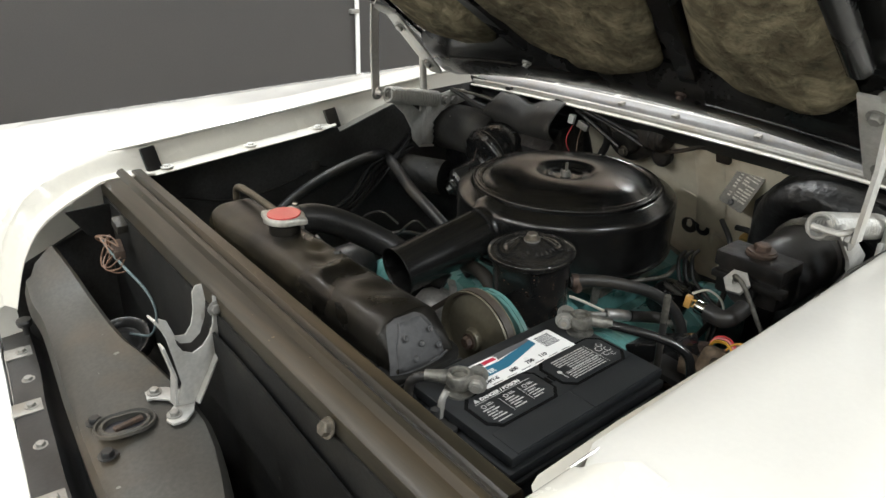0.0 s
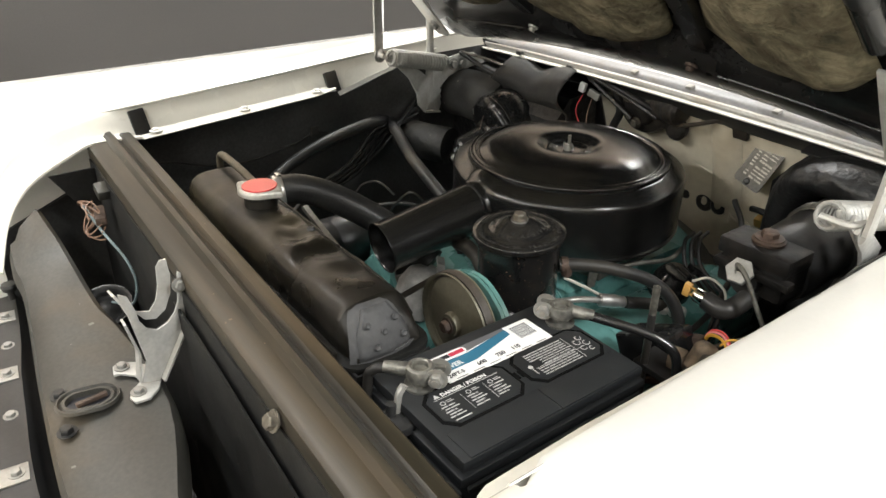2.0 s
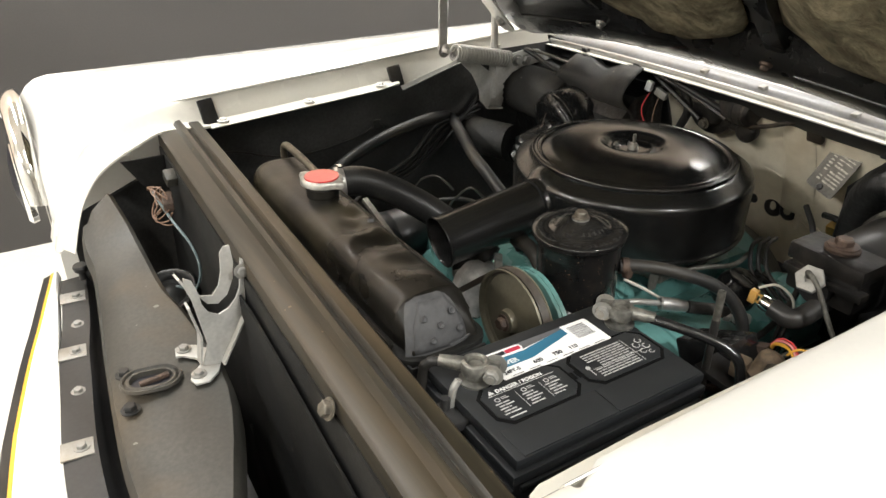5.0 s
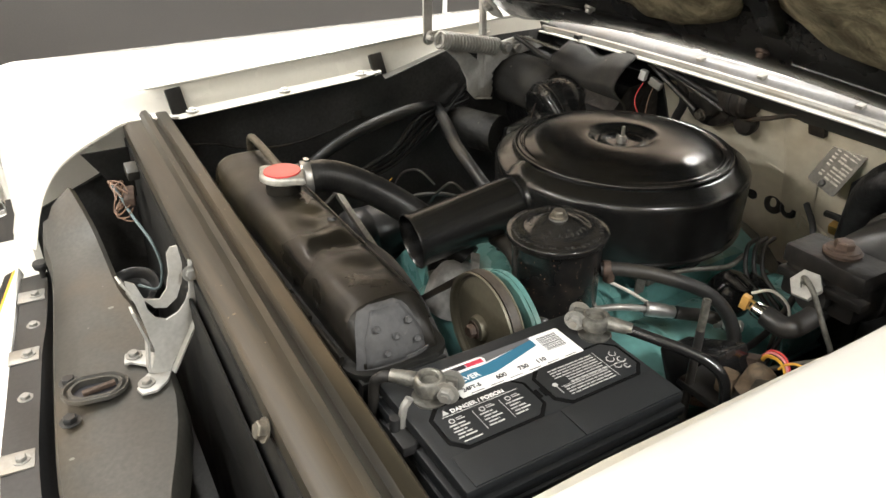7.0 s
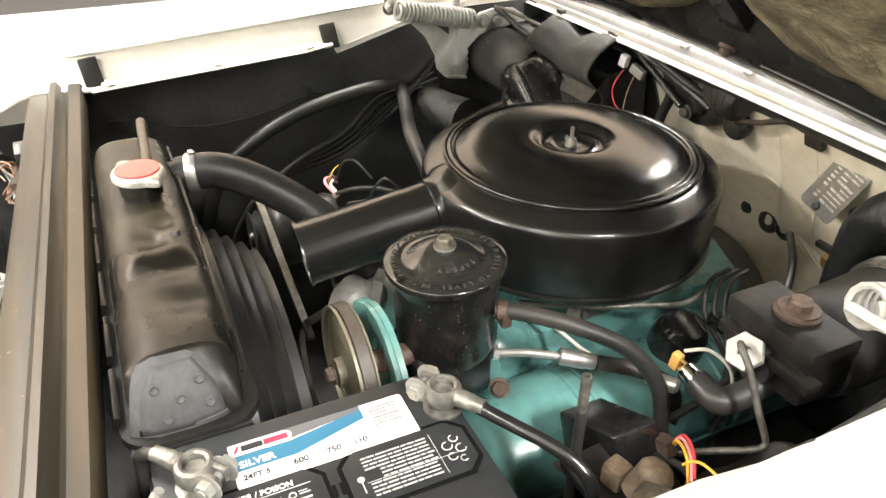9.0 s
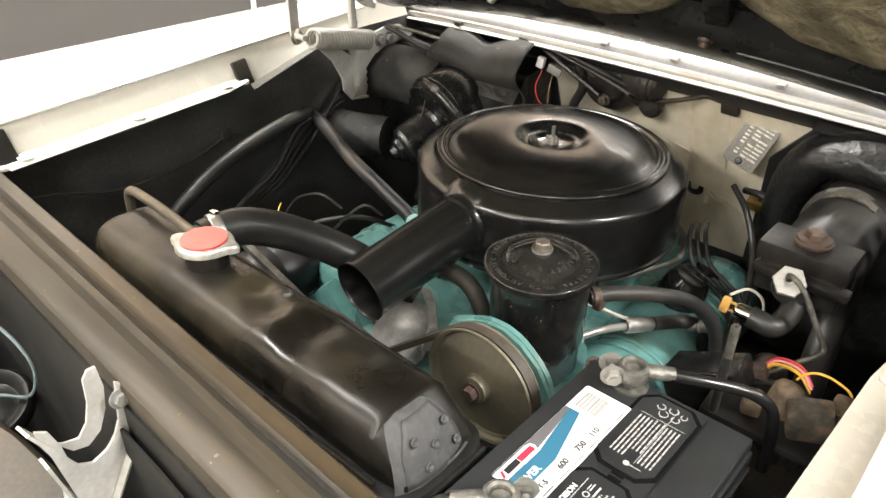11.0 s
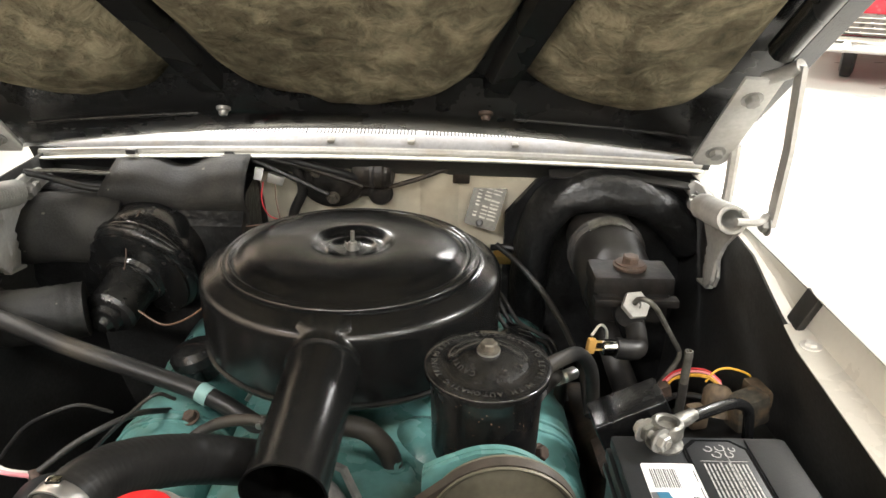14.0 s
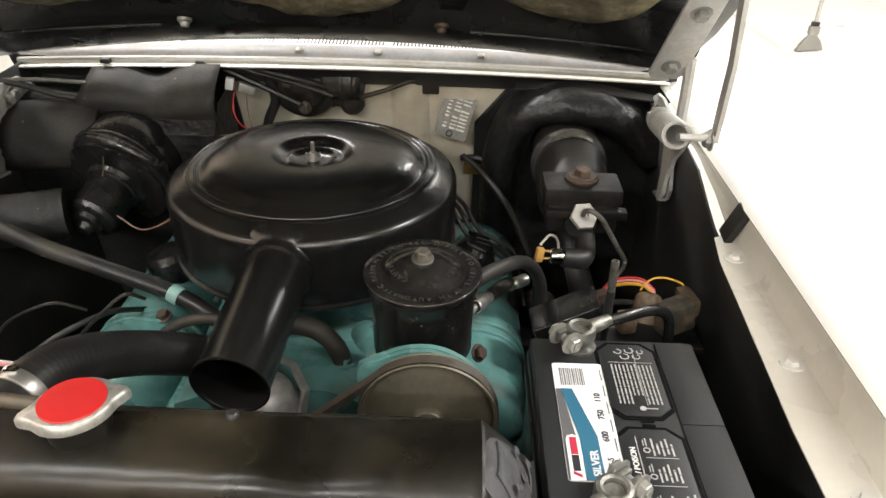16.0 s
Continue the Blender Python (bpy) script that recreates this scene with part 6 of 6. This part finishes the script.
part("side_hump", tube([(-0.57, 1.21, 0.885), (-0.50, 1.215, 0.89), (-0.43, 1.225, 0.885), (-0.41, 1.23, 0.88)], 0.058, 24, 6, wave=lambda i, n: 1 if 0 < i < n - 3 else 0.8), VINYL, heat, angle=60)
part("tie_wire", tube([(-0.352, 1.185, 0.932), (-0.358, 1.165, 0.915), (-0.364, 1.148, 0.893), (-0.364, 1.138, 0.87), (-0.372, 1.138, 0.845)], 0.0010, 6), RUST, heat)
part("loop_wire", tube([(-0.34, 1.10, 0.80), (-0.30, 1.085, 0.785), (-0.26, 1.075, 0.80), (-0.22, 1.07, 0.83)], 0.0016, 6), WIRES["copper"], heat)

blanket = thing("rubber_flap", (-0.31, 1.25, 0.9), "dull black rubber flap draped over the heater", "rubber flap")
rows = []
for i in range(19):
    u = i / 18
    x = -0.432 + 0.245 * u
    top = Vector((x + 0.02 * (1 - u), 1.268 - 0.028 * u, 0.998 + 0.014 * u - 0.016 * math.exp(-((u - 0.52) / 0.16) ** 2)))
    bot = Vector((x - 0.025 * (1 - u) - 0.006 * u, 1.262 - 0.03 * u, 0.882 + 0.014 * u))
    row = []
    for j in range(12):
        v = j / 11
        p = top.lerp(bot, v)
        belly = math.sin(math.pi * min(1, v * 1.15)) * (0.045 - 0.016 * math.exp(-((u - 0.55) / 0.2) ** 2) * (1 - v))
        row.append(p + Vector((0.003 * noise.noise(p * 25), -belly + 0.004 * noise.noise(p * 18), 0)))
    rows.append(row)
part("flap", sheet(rows, 0.003), VINYL, blanket, angle=180)
for hx_ in (-0.385, -0.225):
    part("hook", box((0.016, 0.012, 0.008), pose(hx_, 1.262, 1.006), 0.002), BLACK, blanket)
rs = thing("heater_resistor", (-0.165, 1.27, 0.96), "white ceramic resistor block with red wire", "resistor")
part("body", box((0.014, 0.012, 0.020), pose(-0.180, 1.258, 0.974, 0, 12, 10), 0.002), PAPER, rs)
part("bracket", box((0.028, 0.01, 0.016), pose(-0.155, 1.268, 0.962, 0, 20, 10), 0.002), STEEL, rs)
part("red_wire", tube([(-0.172, 1.252, 0.962), (-0.172, 1.235, 0.935), (-0.162, 1.235, 0.91), (-0.145, 1.24, 0.90)], 0.0011, 8), WIRES["red"], rs)
part("brown_wire", tube([(-0.145, 1.24, 0.90), (-0.165, 1.228, 0.898), (-0.20, 1.228, 0.892)], 0.0011, 8), WIRES["copper"], rs)
part("brown_wire", tube([(-0.145, 1.24, 0.90), (-0.152, 1.25, 0.93), (-0.155, 1.262, 0.955)], 0.0010, 8), WIRES["copper"], rs)

# ---------------------------------------------------------------- wiper motor and cables on the firewall
wm = thing("wiper_motor", (-0.03, 1.33, 0.93), "grimy black wiper motor bolted to the firewall", "wiper motor")
WIPER = mat("oily_black_grime", (0.017, 0.0155, 0.0135), 0.42, var=0.5, scale=30, bump=0.5, dist=0.002, dirt=(0.045, 0.034, 0.024), dirt_amt=0.6, dirt_scale=30)
part("housing", lathe([(0, 0.052), (0.040, 0.052), (0.058, 0.044), (0.064, 0.030), (0.066, 0.0), (0, 0)], facing((-0.070, 1.362, 0.958), (0, -1, -0.15)), 36), WIPER, wm)
part("gear_cover", lathe([(0, 0.010), (0.030, 0.010), (0.036, 0.006), (0.038, 0)], facing((-0.066, 1.311, 0.950), (0, -1, -0.15)), 28), WIPER, wm)
for k in range(3):
    a = radians(30 + 120 * k)
    placed("screw", BOLT_DULL, facing((-0.066 + 0.031 * math.cos(a), 1.304, 0.950 + 0.031 * math.sin(a)), (0, -1, -0.15)), wm)
part("gearbox", box((0.12, 0.05, 0.06), pose(-0.035, 1.345, 0.945, 10, 0, 0), 0.014, 3), WIPER, wm)
part("motor", lathe([(0, 0.0), (0.028, 0.0), (0.031, 0.006), (0.031, 0.052), (0.028, 0.055), (0.028, 0.060), (0.022, 0.066), (0, 0.066)], along((-0.028, 1.320, 0.968), (0.034, 1.312, 0.966)), 28), WIPER, wm, "black cylindrical motor")
part("motor_band", lathe([(0.0312, 0.030), (0.0325, 0.031), (0.0325, 0.037), (0.0312, 0.038)], along((-0.028, 1.320, 0.968), (0.034, 1.312, 0.966)), 28), BLACK, wm)
part("foot", lathe([(0, 0), (0.020, 0), (0.022, 0.006), (0.022, 0.018), (0.016, 0.024), (0, 0.024)], facing((0.012, 1.345, 0.922), (0.15, -1, -0.1)), 20), WIPER, wm)
part("link_rod", tube([(0.024, 1.318, 0.934), (0.08, 1.305, 0.955), (0.134, 1.298, 0.980)], 0.0042, 8, 2), GRIME, wm)
part("link_rod", tube([(-0.195, 1.285, 0.990), (-0.13, 1.29, 0.958), (-0.072, 1.295, 0.928)], 0.0055, 8, 3), WIPER, wm)
part("link_rod", tube([(-0.165, 1.265, 0.999), (-0.10, 1.28, 0.978), (-0.015, 1.30, 0.943)], 0.0055, 8, 3), WIPER, wm)
cable("loom", [(-0.15, 1.27, 1.0), (-0.06, 1.28, 0.975), (-0.01, 1.30, 0.955), (0.03, 1.31, 0.95)], 0.006, RUBBER, "black sleeved wiring loom along the firewall", "loom")
cable("loom", [(-0.13, 1.30, 0.985), (-0.12, 1.315, 0.93), (-0.14, 1.32, 0.88), (-0.15, 1.32, 0.80)], 0.009, RUBBER, "black sleeved wiring loom along the firewall", "loom")
cable("pipe", [(-0.535, 1.21, 0.985), (-0.48, 1.225, 0.982), (-0.40, 1.245, 0.972)], 0.0036, OLDSTEEL, "black vacuum pipe beside the cowl", "pipe")
cable("pipe", [(-0.535, 1.205, 0.985), (-0.50, 1.212, 0.975), (-0.455, 1.225, 0.956), (-0.41, 1.24, 0.945)], 0.0055, RUBBER, "black vacuum pipe beside the cowl", "pipe")
part("firewall_bracket", box((0.03, 0.012, 0.04), pose(0.155, 1.325, 0.962, 20, 0, 0), 0.003), GRIME, car, "rusty brown bracket under the cowl")
part("firewall_fitting", box((0.035, 0.02, 0.02), pose(0.235, 1.335, 0.80, 20, 0, 0), 0.004), BRASS, car, "brass fitting in a black clamp")
part("firewall_clamp", tube([(0.212, 1.32, 0.825), (0.245, 1.31, 0.83), (0.262, 1.315, 0.815), (0.26, 1.33, 0.78)], 0.006, 8), BLACK, car)
part("grommet", lathe([(0.008, 0.004), (0.014, 0.006), (0.018, 0.003), (0.02, 0)], facing((0.10, 1.395, 0.77), (0, -1, 0.1)), 20), BLACK, car)

# ---------------------------------------------------------------- hoses
cable("heater_hose", [(-0.55, 1.005, 0.850), (-0.50, 0.990, 0.848), (-0.44, 0.972, 0.838), (-0.37, 0.952, 0.822), (-0.28, 0.942, 0.795), (-0.19, 0.932, 0.765), (-0.12, 0.90, 0.745), (-0.07, 0.86, 0.735)], 0.0125, RUBBER, "long black rubber heater hose across the engine bay", "hose", 16)
part("hose_band", lathe([(0.0132, -0.009), (0.014, -0.008), (0.014, 0.008), (0.0132, 0.009)], along((-0.19, 0.932, 0.765), (-0.14, 0.912, 0.750)), 24), mat("pale_teal_band", (0.25, 0.42, 0.40), 0.5, var=0.1, bump=0), eng, "pale band round the hose")
cable("heater_hose", [(-0.55, 1.005, 0.85), (-0.51, 0.95, 0.866), (-0.497, 0.90, 0.868), (-0.48, 0.80, 0.855), (-0.478, 0.70, 0.815), (-0.49, 0.62, 0.74), (-0.5, 0.58, 0.62)], 0.0125, RUBBER, "black rubber heater hose along the inner apron", "hose", 16)
cable("bypass_hose", [(-0.21, 0.835, 0.70), (-0.19, 0.845, 0.748), (-0.155, 0.852, 0.774), (-0.118, 0.850, 0.785), (-0.085, 0.843, 0.786), (-0.04, 0.832, 0.775)], 0.0075, RUBBER, "small black bypass hose looping over the intake", "hose")
cable("vacuum_hose", [(-0.012, 0.80, 0.815), (0.018, 0.80, 0.817), (0.044, 0.80, 0.808), (0.064, 0.80, 0.783), (0.072, 0.798, 0.752), (0.073, 0.79, 0.715)], 0.0125, RUBBER, "short black rubber hose on the intake manifold", "hose")
cable("steering_return_hose", [(0.222, 0.805, 0.874), (0.238, 0.828, 0.875), (0.27, 0.870, 0.868), (0.305, 0.925, 0.842), (0.330, 0.955, 0.795), (0.34, 0.965, 0.72)], 0.0095, RUBBER, "black rubber power steering return hose", "hose", 14)
cable("steering_pressure_pipe", [(0.205, 0.815, 0.797), (0.222, 0.845, 0.801), (0.232, 0.868, 0.798), (0.240, 0.89, 0.793)], 0.005, STEEL, "bright steel power steering pressure pipe", "pipe")
part("crimp_sleeve", lathe([(0.008, 0), (0.0105, 0.002), (0.0105, 0.03), (0.0095, 0.033), (0.0095, 0.042), (0.008, 0.044)], along((0.238, 0.884, 0.795), (0.262, 0.932, 0.785)), 20), ALU, ps, "bright crimp sleeve")
cable("steering_pressure_hose", [(0.258, 0.925, 0.786), (0.285, 0.975, 0.775), (0.30, 1.01, 0.745), (0.30, 1.02, 0.68)], 0.0095, RUBBER, "black rubber power steering pressure hose", "hose", 14)
part("union_nut", lathe([(0.0095, 0), (0.0095, 0.014), (0, 0.014)], along((0.203, 0.808, 0.797), (0.215, 0.832, 0.80)), 6), STEEL, ps)
part("hose_clamp", lathe([(0.0112, -0.005), (0.012, -0.004), (0.012, 0.004), (0.0112, 0.005)], along((0.226, 0.812, 0.8745), (0.238, 0.828, 0.875)), 20), RUST, ps)
part("clamp_screw", box((0.012, 0.012, 0.02), pose(0.232, 0.812, 0.868), 0.003), RUST, ps)
for k in range(3):
    d = Vector((0.009, 0.008, 0.002)) * k
    cable("plug_lead", [Vector(q) + d for q in ((0.185, 1.19, 0.80), (0.203, 1.14, 0.806), (0.221, 1.12, 0.782), (0.236, 1.118, 0.766), (0.262, 1.116, 0.752), (0.290, 1.108, 0.733), (0.305, 1.09 - 0.02 * k, 0.67))], 0.0036, RUBBER, "grey-black spark plug lead beside the oil cap", "lead")
sep = thing("lead_separator", (0.245, 1.126, 0.768), "black plastic separator clip round three plug leads", "clip")
part("clip_body", box((0.036, 0.022, 0.010), pose(0.246, 1.127, 0.768, 0, 30, 42), 0.003), GLOSS, sep)
cable("plug_lead", [(0.215, 1.25, 0.86), (0.255, 1.22, 0.835), (0.30, 1.15, 0.80), (0.33, 1.05, 0.76), (0.33, 0.95, 0.73)], 0.005, RUBBER, "black wiring beside the valve cover", "lead")

cable("fuel_pipe", [(0.12, 0.90, 0.787), (0.167, 0.99, 0.785), (0.188, 1.045, 0.786), (0.206, 1.095, 0.785), (0.20, 1.14, 0.79)], 0.0042, OLDSTEEL, "dull steel fuel pipe under the air cleaner", "pipe")
cable("vacuum_line", [(0.135, 0.915, 0.775), (0.165, 0.93, 0.768), (0.211, 0.942, 0.762), (0.256, 0.959, 0.764), (0.285, 0.975, 0.769)], 0.0028, WIRES["white"], "thin pale vacuum line over the valve cover", "hose")
part("hose_fitting", lathe([(0.006, 0), (0.0085, 0.001), (0.0085, 0.010), (0.006, 0.012), (0.007, 0.014), (0.0095, 0.016), (0.0095, 0.036), (0.006, 0.040)], along((0.286, 0.976, 0.769), (0.322, 1.002, 0.77)), 10), ALU, ps, "bright hose fitting")

# ---------------------------------------------------------------- passenger's side wiring
aw = thing("apron_wire", (-0.545, 0.66, 0.83), "thin black wire sagging along the apron to a clip", "wire")
part("wire", tube([(-0.535, 0.46, 0.865), (-0.54, 0.50, 0.857), (-0.543, 0.578, 0.832), (-0.544, 0.666, 0.826), (-0.543, 0.757, 0.841), (-0.545, 0.807, 0.857), (-0.545, 0.84, 0.853)], 0.0026, 8), RUBBER, aw)
part("clip", box((0.012, 0.020, 0.022), pose(-0.546, 0.81, 0.862, 0, 0, 0), 0.003), RUBBER, aw)
gb = thing("generator_belt", (-0.1, 0.65, 0.77), "worn black drive belt running down to the crank pulley", "belt")
part("strand", loft([[c + o for o in (Vector((-0.002, -0.005, -0.004)), Vector((0.002, -0.005, 0.004)), Vector((0.002, 0.005, 0.004)), Vector((-0.002, 0.005, -0.004)))] for c in (Vector((-0.275, 0.646, 0.822)), Vector((-0.12, 0.646, 0.776)), Vector((0.02, 0.646, 0.738)))]), OLDSTEEL, gb)
for k in range(4):
    cable("loom", [(-0.42 - 0.012 * k, 0.60, 0.44), (-0.425 - 0.012 * k, 0.61 + 0.01 * k, 0.60), (-0.44 - 0.012 * k, 0.66 + 0.01 * k, 0.70), (-0.45 - 0.01 * k, 0.76, 0.77 - 0.012 * k), (-0.475, 0.86, 0.80 - 0.012 * k), (-0.51, 0.95 + 0.01 * k, 0.85 - 0.01 * k), (-0.53, 1.08, 0.84 + 0.02 * k)], 0.005, RUBBER, "black wiring bundle in the engine bay", "loom")
pw = thing("loose_plug", (-0.39, 0.80, 0.72), "loose wiring plug with pink and yellow wires", "plug")
part("plug", box((0.014, 0.024, 0.012), pose(-0.355, 0.80, 0.742, 0, 10, 40), 0.003), RUST, pw)
part("pink_wire", tube([(-0.362, 0.80, 0.745), (-0.385, 0.79, 0.758), (-0.405, 0.80, 0.758), (-0.415, 0.82, 0.74)], 0.0028, 8), WIRES["pink"], pw)
part("white_wire", tube([(-0.362, 0.805, 0.744), (-0.385, 0.80, 0.752), (-0.405, 0.81, 0.75)], 0.0028, 8), WIRES["white"], pw)
part("yellow_wire", tube([(-0.405, 0.80, 0.748), (-0.415, 0.815, 0.765), (-0.425, 0.828, 0.768)], 0.0014, 8), WIRES["yellow"], pw)
pw.location.z -= 0.010
cable("wire", [(-0.425, 0.81, 0.744), (-0.409, 0.82, 0.742), (-0.390, 0.82, 0.765), (-0.365, 0.82, 0.792), (-0.330, 0.82, 0.812), (-0.298, 0.825, 0.820), (-0.27, 0.84, 0.80)], 0.0022, RUBBER, "thin black wire looping beside the engine", "wire", 8)
cable("wire", [(-0.32, 0.81, 0.735), (-0.300, 0.84, 0.746), (-0.264, 0.84, 0.783), (-0.219, 0.845, 0.822), (-0.205, 0.87, 0.80)], 0.0024, RUBBER, "thin black wire looping beside the engine", "wire", 8)
gen = thing("generator", (-0.30, 0.72, 0.70), "black cylindrical generator with belt pulley under the hose", "generator")
GAX = facing((-0.315, 0.668, 0.705), (0, 1, 0))
part("body", lathe([(0.0, 0.0), (0.040, 0.0), (0.052, 0.008), (0.055, 0.016), (0.055, 0.045), (0.0535, 0.047), (0.0535, 0.052), (0.055, 0.054), (0.055, 0.105), (0.050, 0.116), (0.03, 0.122), (0.0, 0.122)], GAX, 44), BLACK, gen, angle=40)
part("pulley", lathe([(0.0, -0.034), (0.012, -0.034), (0.014, -0.028), (0.046, -0.030), (0.048, -0.028), (0.040, -0.022), (0.048, -0.016), (0.046, -0.013), (0.0, -0.010)], GAX, 36), BLACK, gen)
cable("loom", [(-0.35, 0.80, 0.742), (-0.31, 0.83, 0.765), (-0.26, 0.87, 0.775), (-0.24, 0.93, 0.74)], 0.004, RUBBER, "thin black wiring beside the valve cover", "loom")

# ---------------------------------------------------------------- horn and wires before the radiator
horn = thing("horn", (-0.34, 0.29, 0.68), "round black horn with blue wire", "horn")
hm = facing((-0.345, 0.285, 0.69), (0.25, -0.25, 0.93))
part("dish", lathe([(0.0, 0.012), (0.02, 0.012), (0.026, 0.004), (0.036, 0.002), (0.04, 0.010), (0.052, 0.012), (0.056, 0.006), (0.054, -0.01), (0.03, -0.04), (0, -0.04)], hm, 36), BLACK, horn, angle=60)
part("terminal", box((0.016, 0.012, 0.02), hm @ pose(0.01, -0.02, 0.02), 0.003), WIRES["white"], horn)
part("blue_wire", tube([(-0.335, 0.30, 0.71), (-0.30, 0.325, 0.715), (-0.283, 0.335, 0.76), (-0.30, 0.33, 0.80), (-0.35, 0.315, 0.83), (-0.395, 0.31, 0.842), (-0.41, 0.30, 0.87)], 0.0024, 8), WIRES["blue"], horn, "pale blue wire")
lp = thing("wire_coil", (-0.40, 0.31, 0.85), "loose coil of thin copper-coloured wires with plug", "wires")
for k in range(4):
    c = Vector((-0.405 + 0.004 * k, 0.308, 0.848 - 0.003 * k))
    pts = [c + Vector(((0.032 + 0.003 * k) * math.cos(a), 0.012 * math.sin(2 * a + k), (0.024 + 0.003 * k) * math.sin(a))) for a in [0.6 + 2 * math.pi * i / 9 for i in range(9)]]
    part("wire", tube(pts, 0.0014, 6, 4), WIRES["copper"], lp)
part("plug", box((0.05, 0.018, 0.016), pose(-0.395, 0.322, 0.846, 0, 5, -10), 0.004), RUST, lp)
part("socket", box((0.03, 0.02, 0.018), pose(-0.405, 0.335, 0.885, 0, 20, 0), 0.003), BAFFLE, lp)

# ---------------------------------------------------------------- farther off in the hall
mop = thing("floor_squeegee", (2.70, 5.34, 0.0), "grey floor squeegee with thin metal pole, standing upright", "squeegee")
part("head", loft([[(2.60, 5.30, 0.005), (2.82, 5.38, 0.005), (2.82, 5.42, 0.005), (2.60, 5.34, 0.005)], [(2.62, 5.31, 0.05), (2.80, 5.38, 0.05), (2.80, 5.41, 0.05), (2.62, 5.34, 0.05)], [(2.68, 5.335, 0.12), (2.74, 5.36, 0.12), (2.74, 5.38, 0.12), (2.68, 5.355, 0.12)]]), STEEL, mop)
part("neck", box((0.07, 0.05, 0.06), pose(2.71, 5.355, 0.145), 0.01), STEEL, mop)
part("collar", box((0.05, 0.04, 0.03), pose(2.71, 5.355, 0.19), 0.006), BLACK, mop)
part("pole", tube([(2.71, 5.355, 0.2), (2.735, 5.38, 1.35)], 0.014, 12, 1), ALU, mop)
mop.location.x -= 0.06

rc = thing("parked_car", (5.0, 8.45, 0.0), "red classic car with chrome bumper parked across the hall", "car")
REDP = mat("red_car_paint", (0.45, 0.012, 0.03), 0.2, var=0.05, bump=0, coat=0.7)
part("body", loft([[(5.0 + x, 8.6 + y, z) for x, z in ((0.02, 0.42), (0.0, 0.76), (0.08, 0.88), (0.9, 0.93), (1.72, 0.88), (1.8, 0.76), (1.78, 0.42))] for y in (0, 0.1, 2.2, 4.6)]), REDP, rc)
part("cabin", loft([[(5.2 + x, 8.6 + y, z) for x, z in ((0, 0.98), (0.15, 1.4), (1.25, 1.4), (1.4, 0.98))] for y in (1.2, 1.7, 3.2, 3.8)]), CHROME, rc)
part("bumper", box((1.86, 0.16, 0.17), pose(5.9, 8.53, 0.43), 0.05, 3), CHROME, rc)
part("grille", box((1.7, 0.06, 0.22), pose(5.9, 8.585, 0.63), 0.02), mat("dark_grille", (0.12, 0.11, 0.10), 0.3, metal=0.5), rc)
for k in range(4):
    part("grille_bar", box((1.68, 0.03, 0.012), pose(5.9, 8.55, 0.55 + 0.05 * k), 0.003), CHROME, rc)
for sx in (5.22, 6.6):
    part("turn_lamp", lathe([(0.045, 0), (0.04, 0.02), (0, 0.025)], facing((sx, 8.455, 0.43), (0, -1, 0)), 20), PAPER, rc)
    for sy in (9.25, 12.2):
        wh = part("wheel", lathe([(0, 0.02), (0.13, 0.03), (0.18, 0.0), (0.18, -0.1), (0, -0.1)], pose(sx + (0.0 if sx < 6 else 0.0), sy, 0.33, 0, -90 if sx < 6 else 90, 0), 28), CHROME, rc)
        part("tyre", lathe([(0.18, -0.12), (0.25, -0.125), (0.32, -0.1), (0.33, -0.05), (0.32, 0.01), (0.25, 0.03), (0.18, 0.015)], pose(sx, sy, 0.33, 0, -90 if sx < 6 else 90, 0), 36), RUBBER, wh)
rc.location, rc.rotation_euler = (4.08, 8.02, 0.0), (0, 0, radians(-28))
part("hold_down_rod", tube([(0.352, 0.448, 0.905), (0.352, 0.440, 0.885), (0.352, 0.438, 0.80), (0.352, 0.438, 0.68)], 0.0042, 8), STEEL, hold)
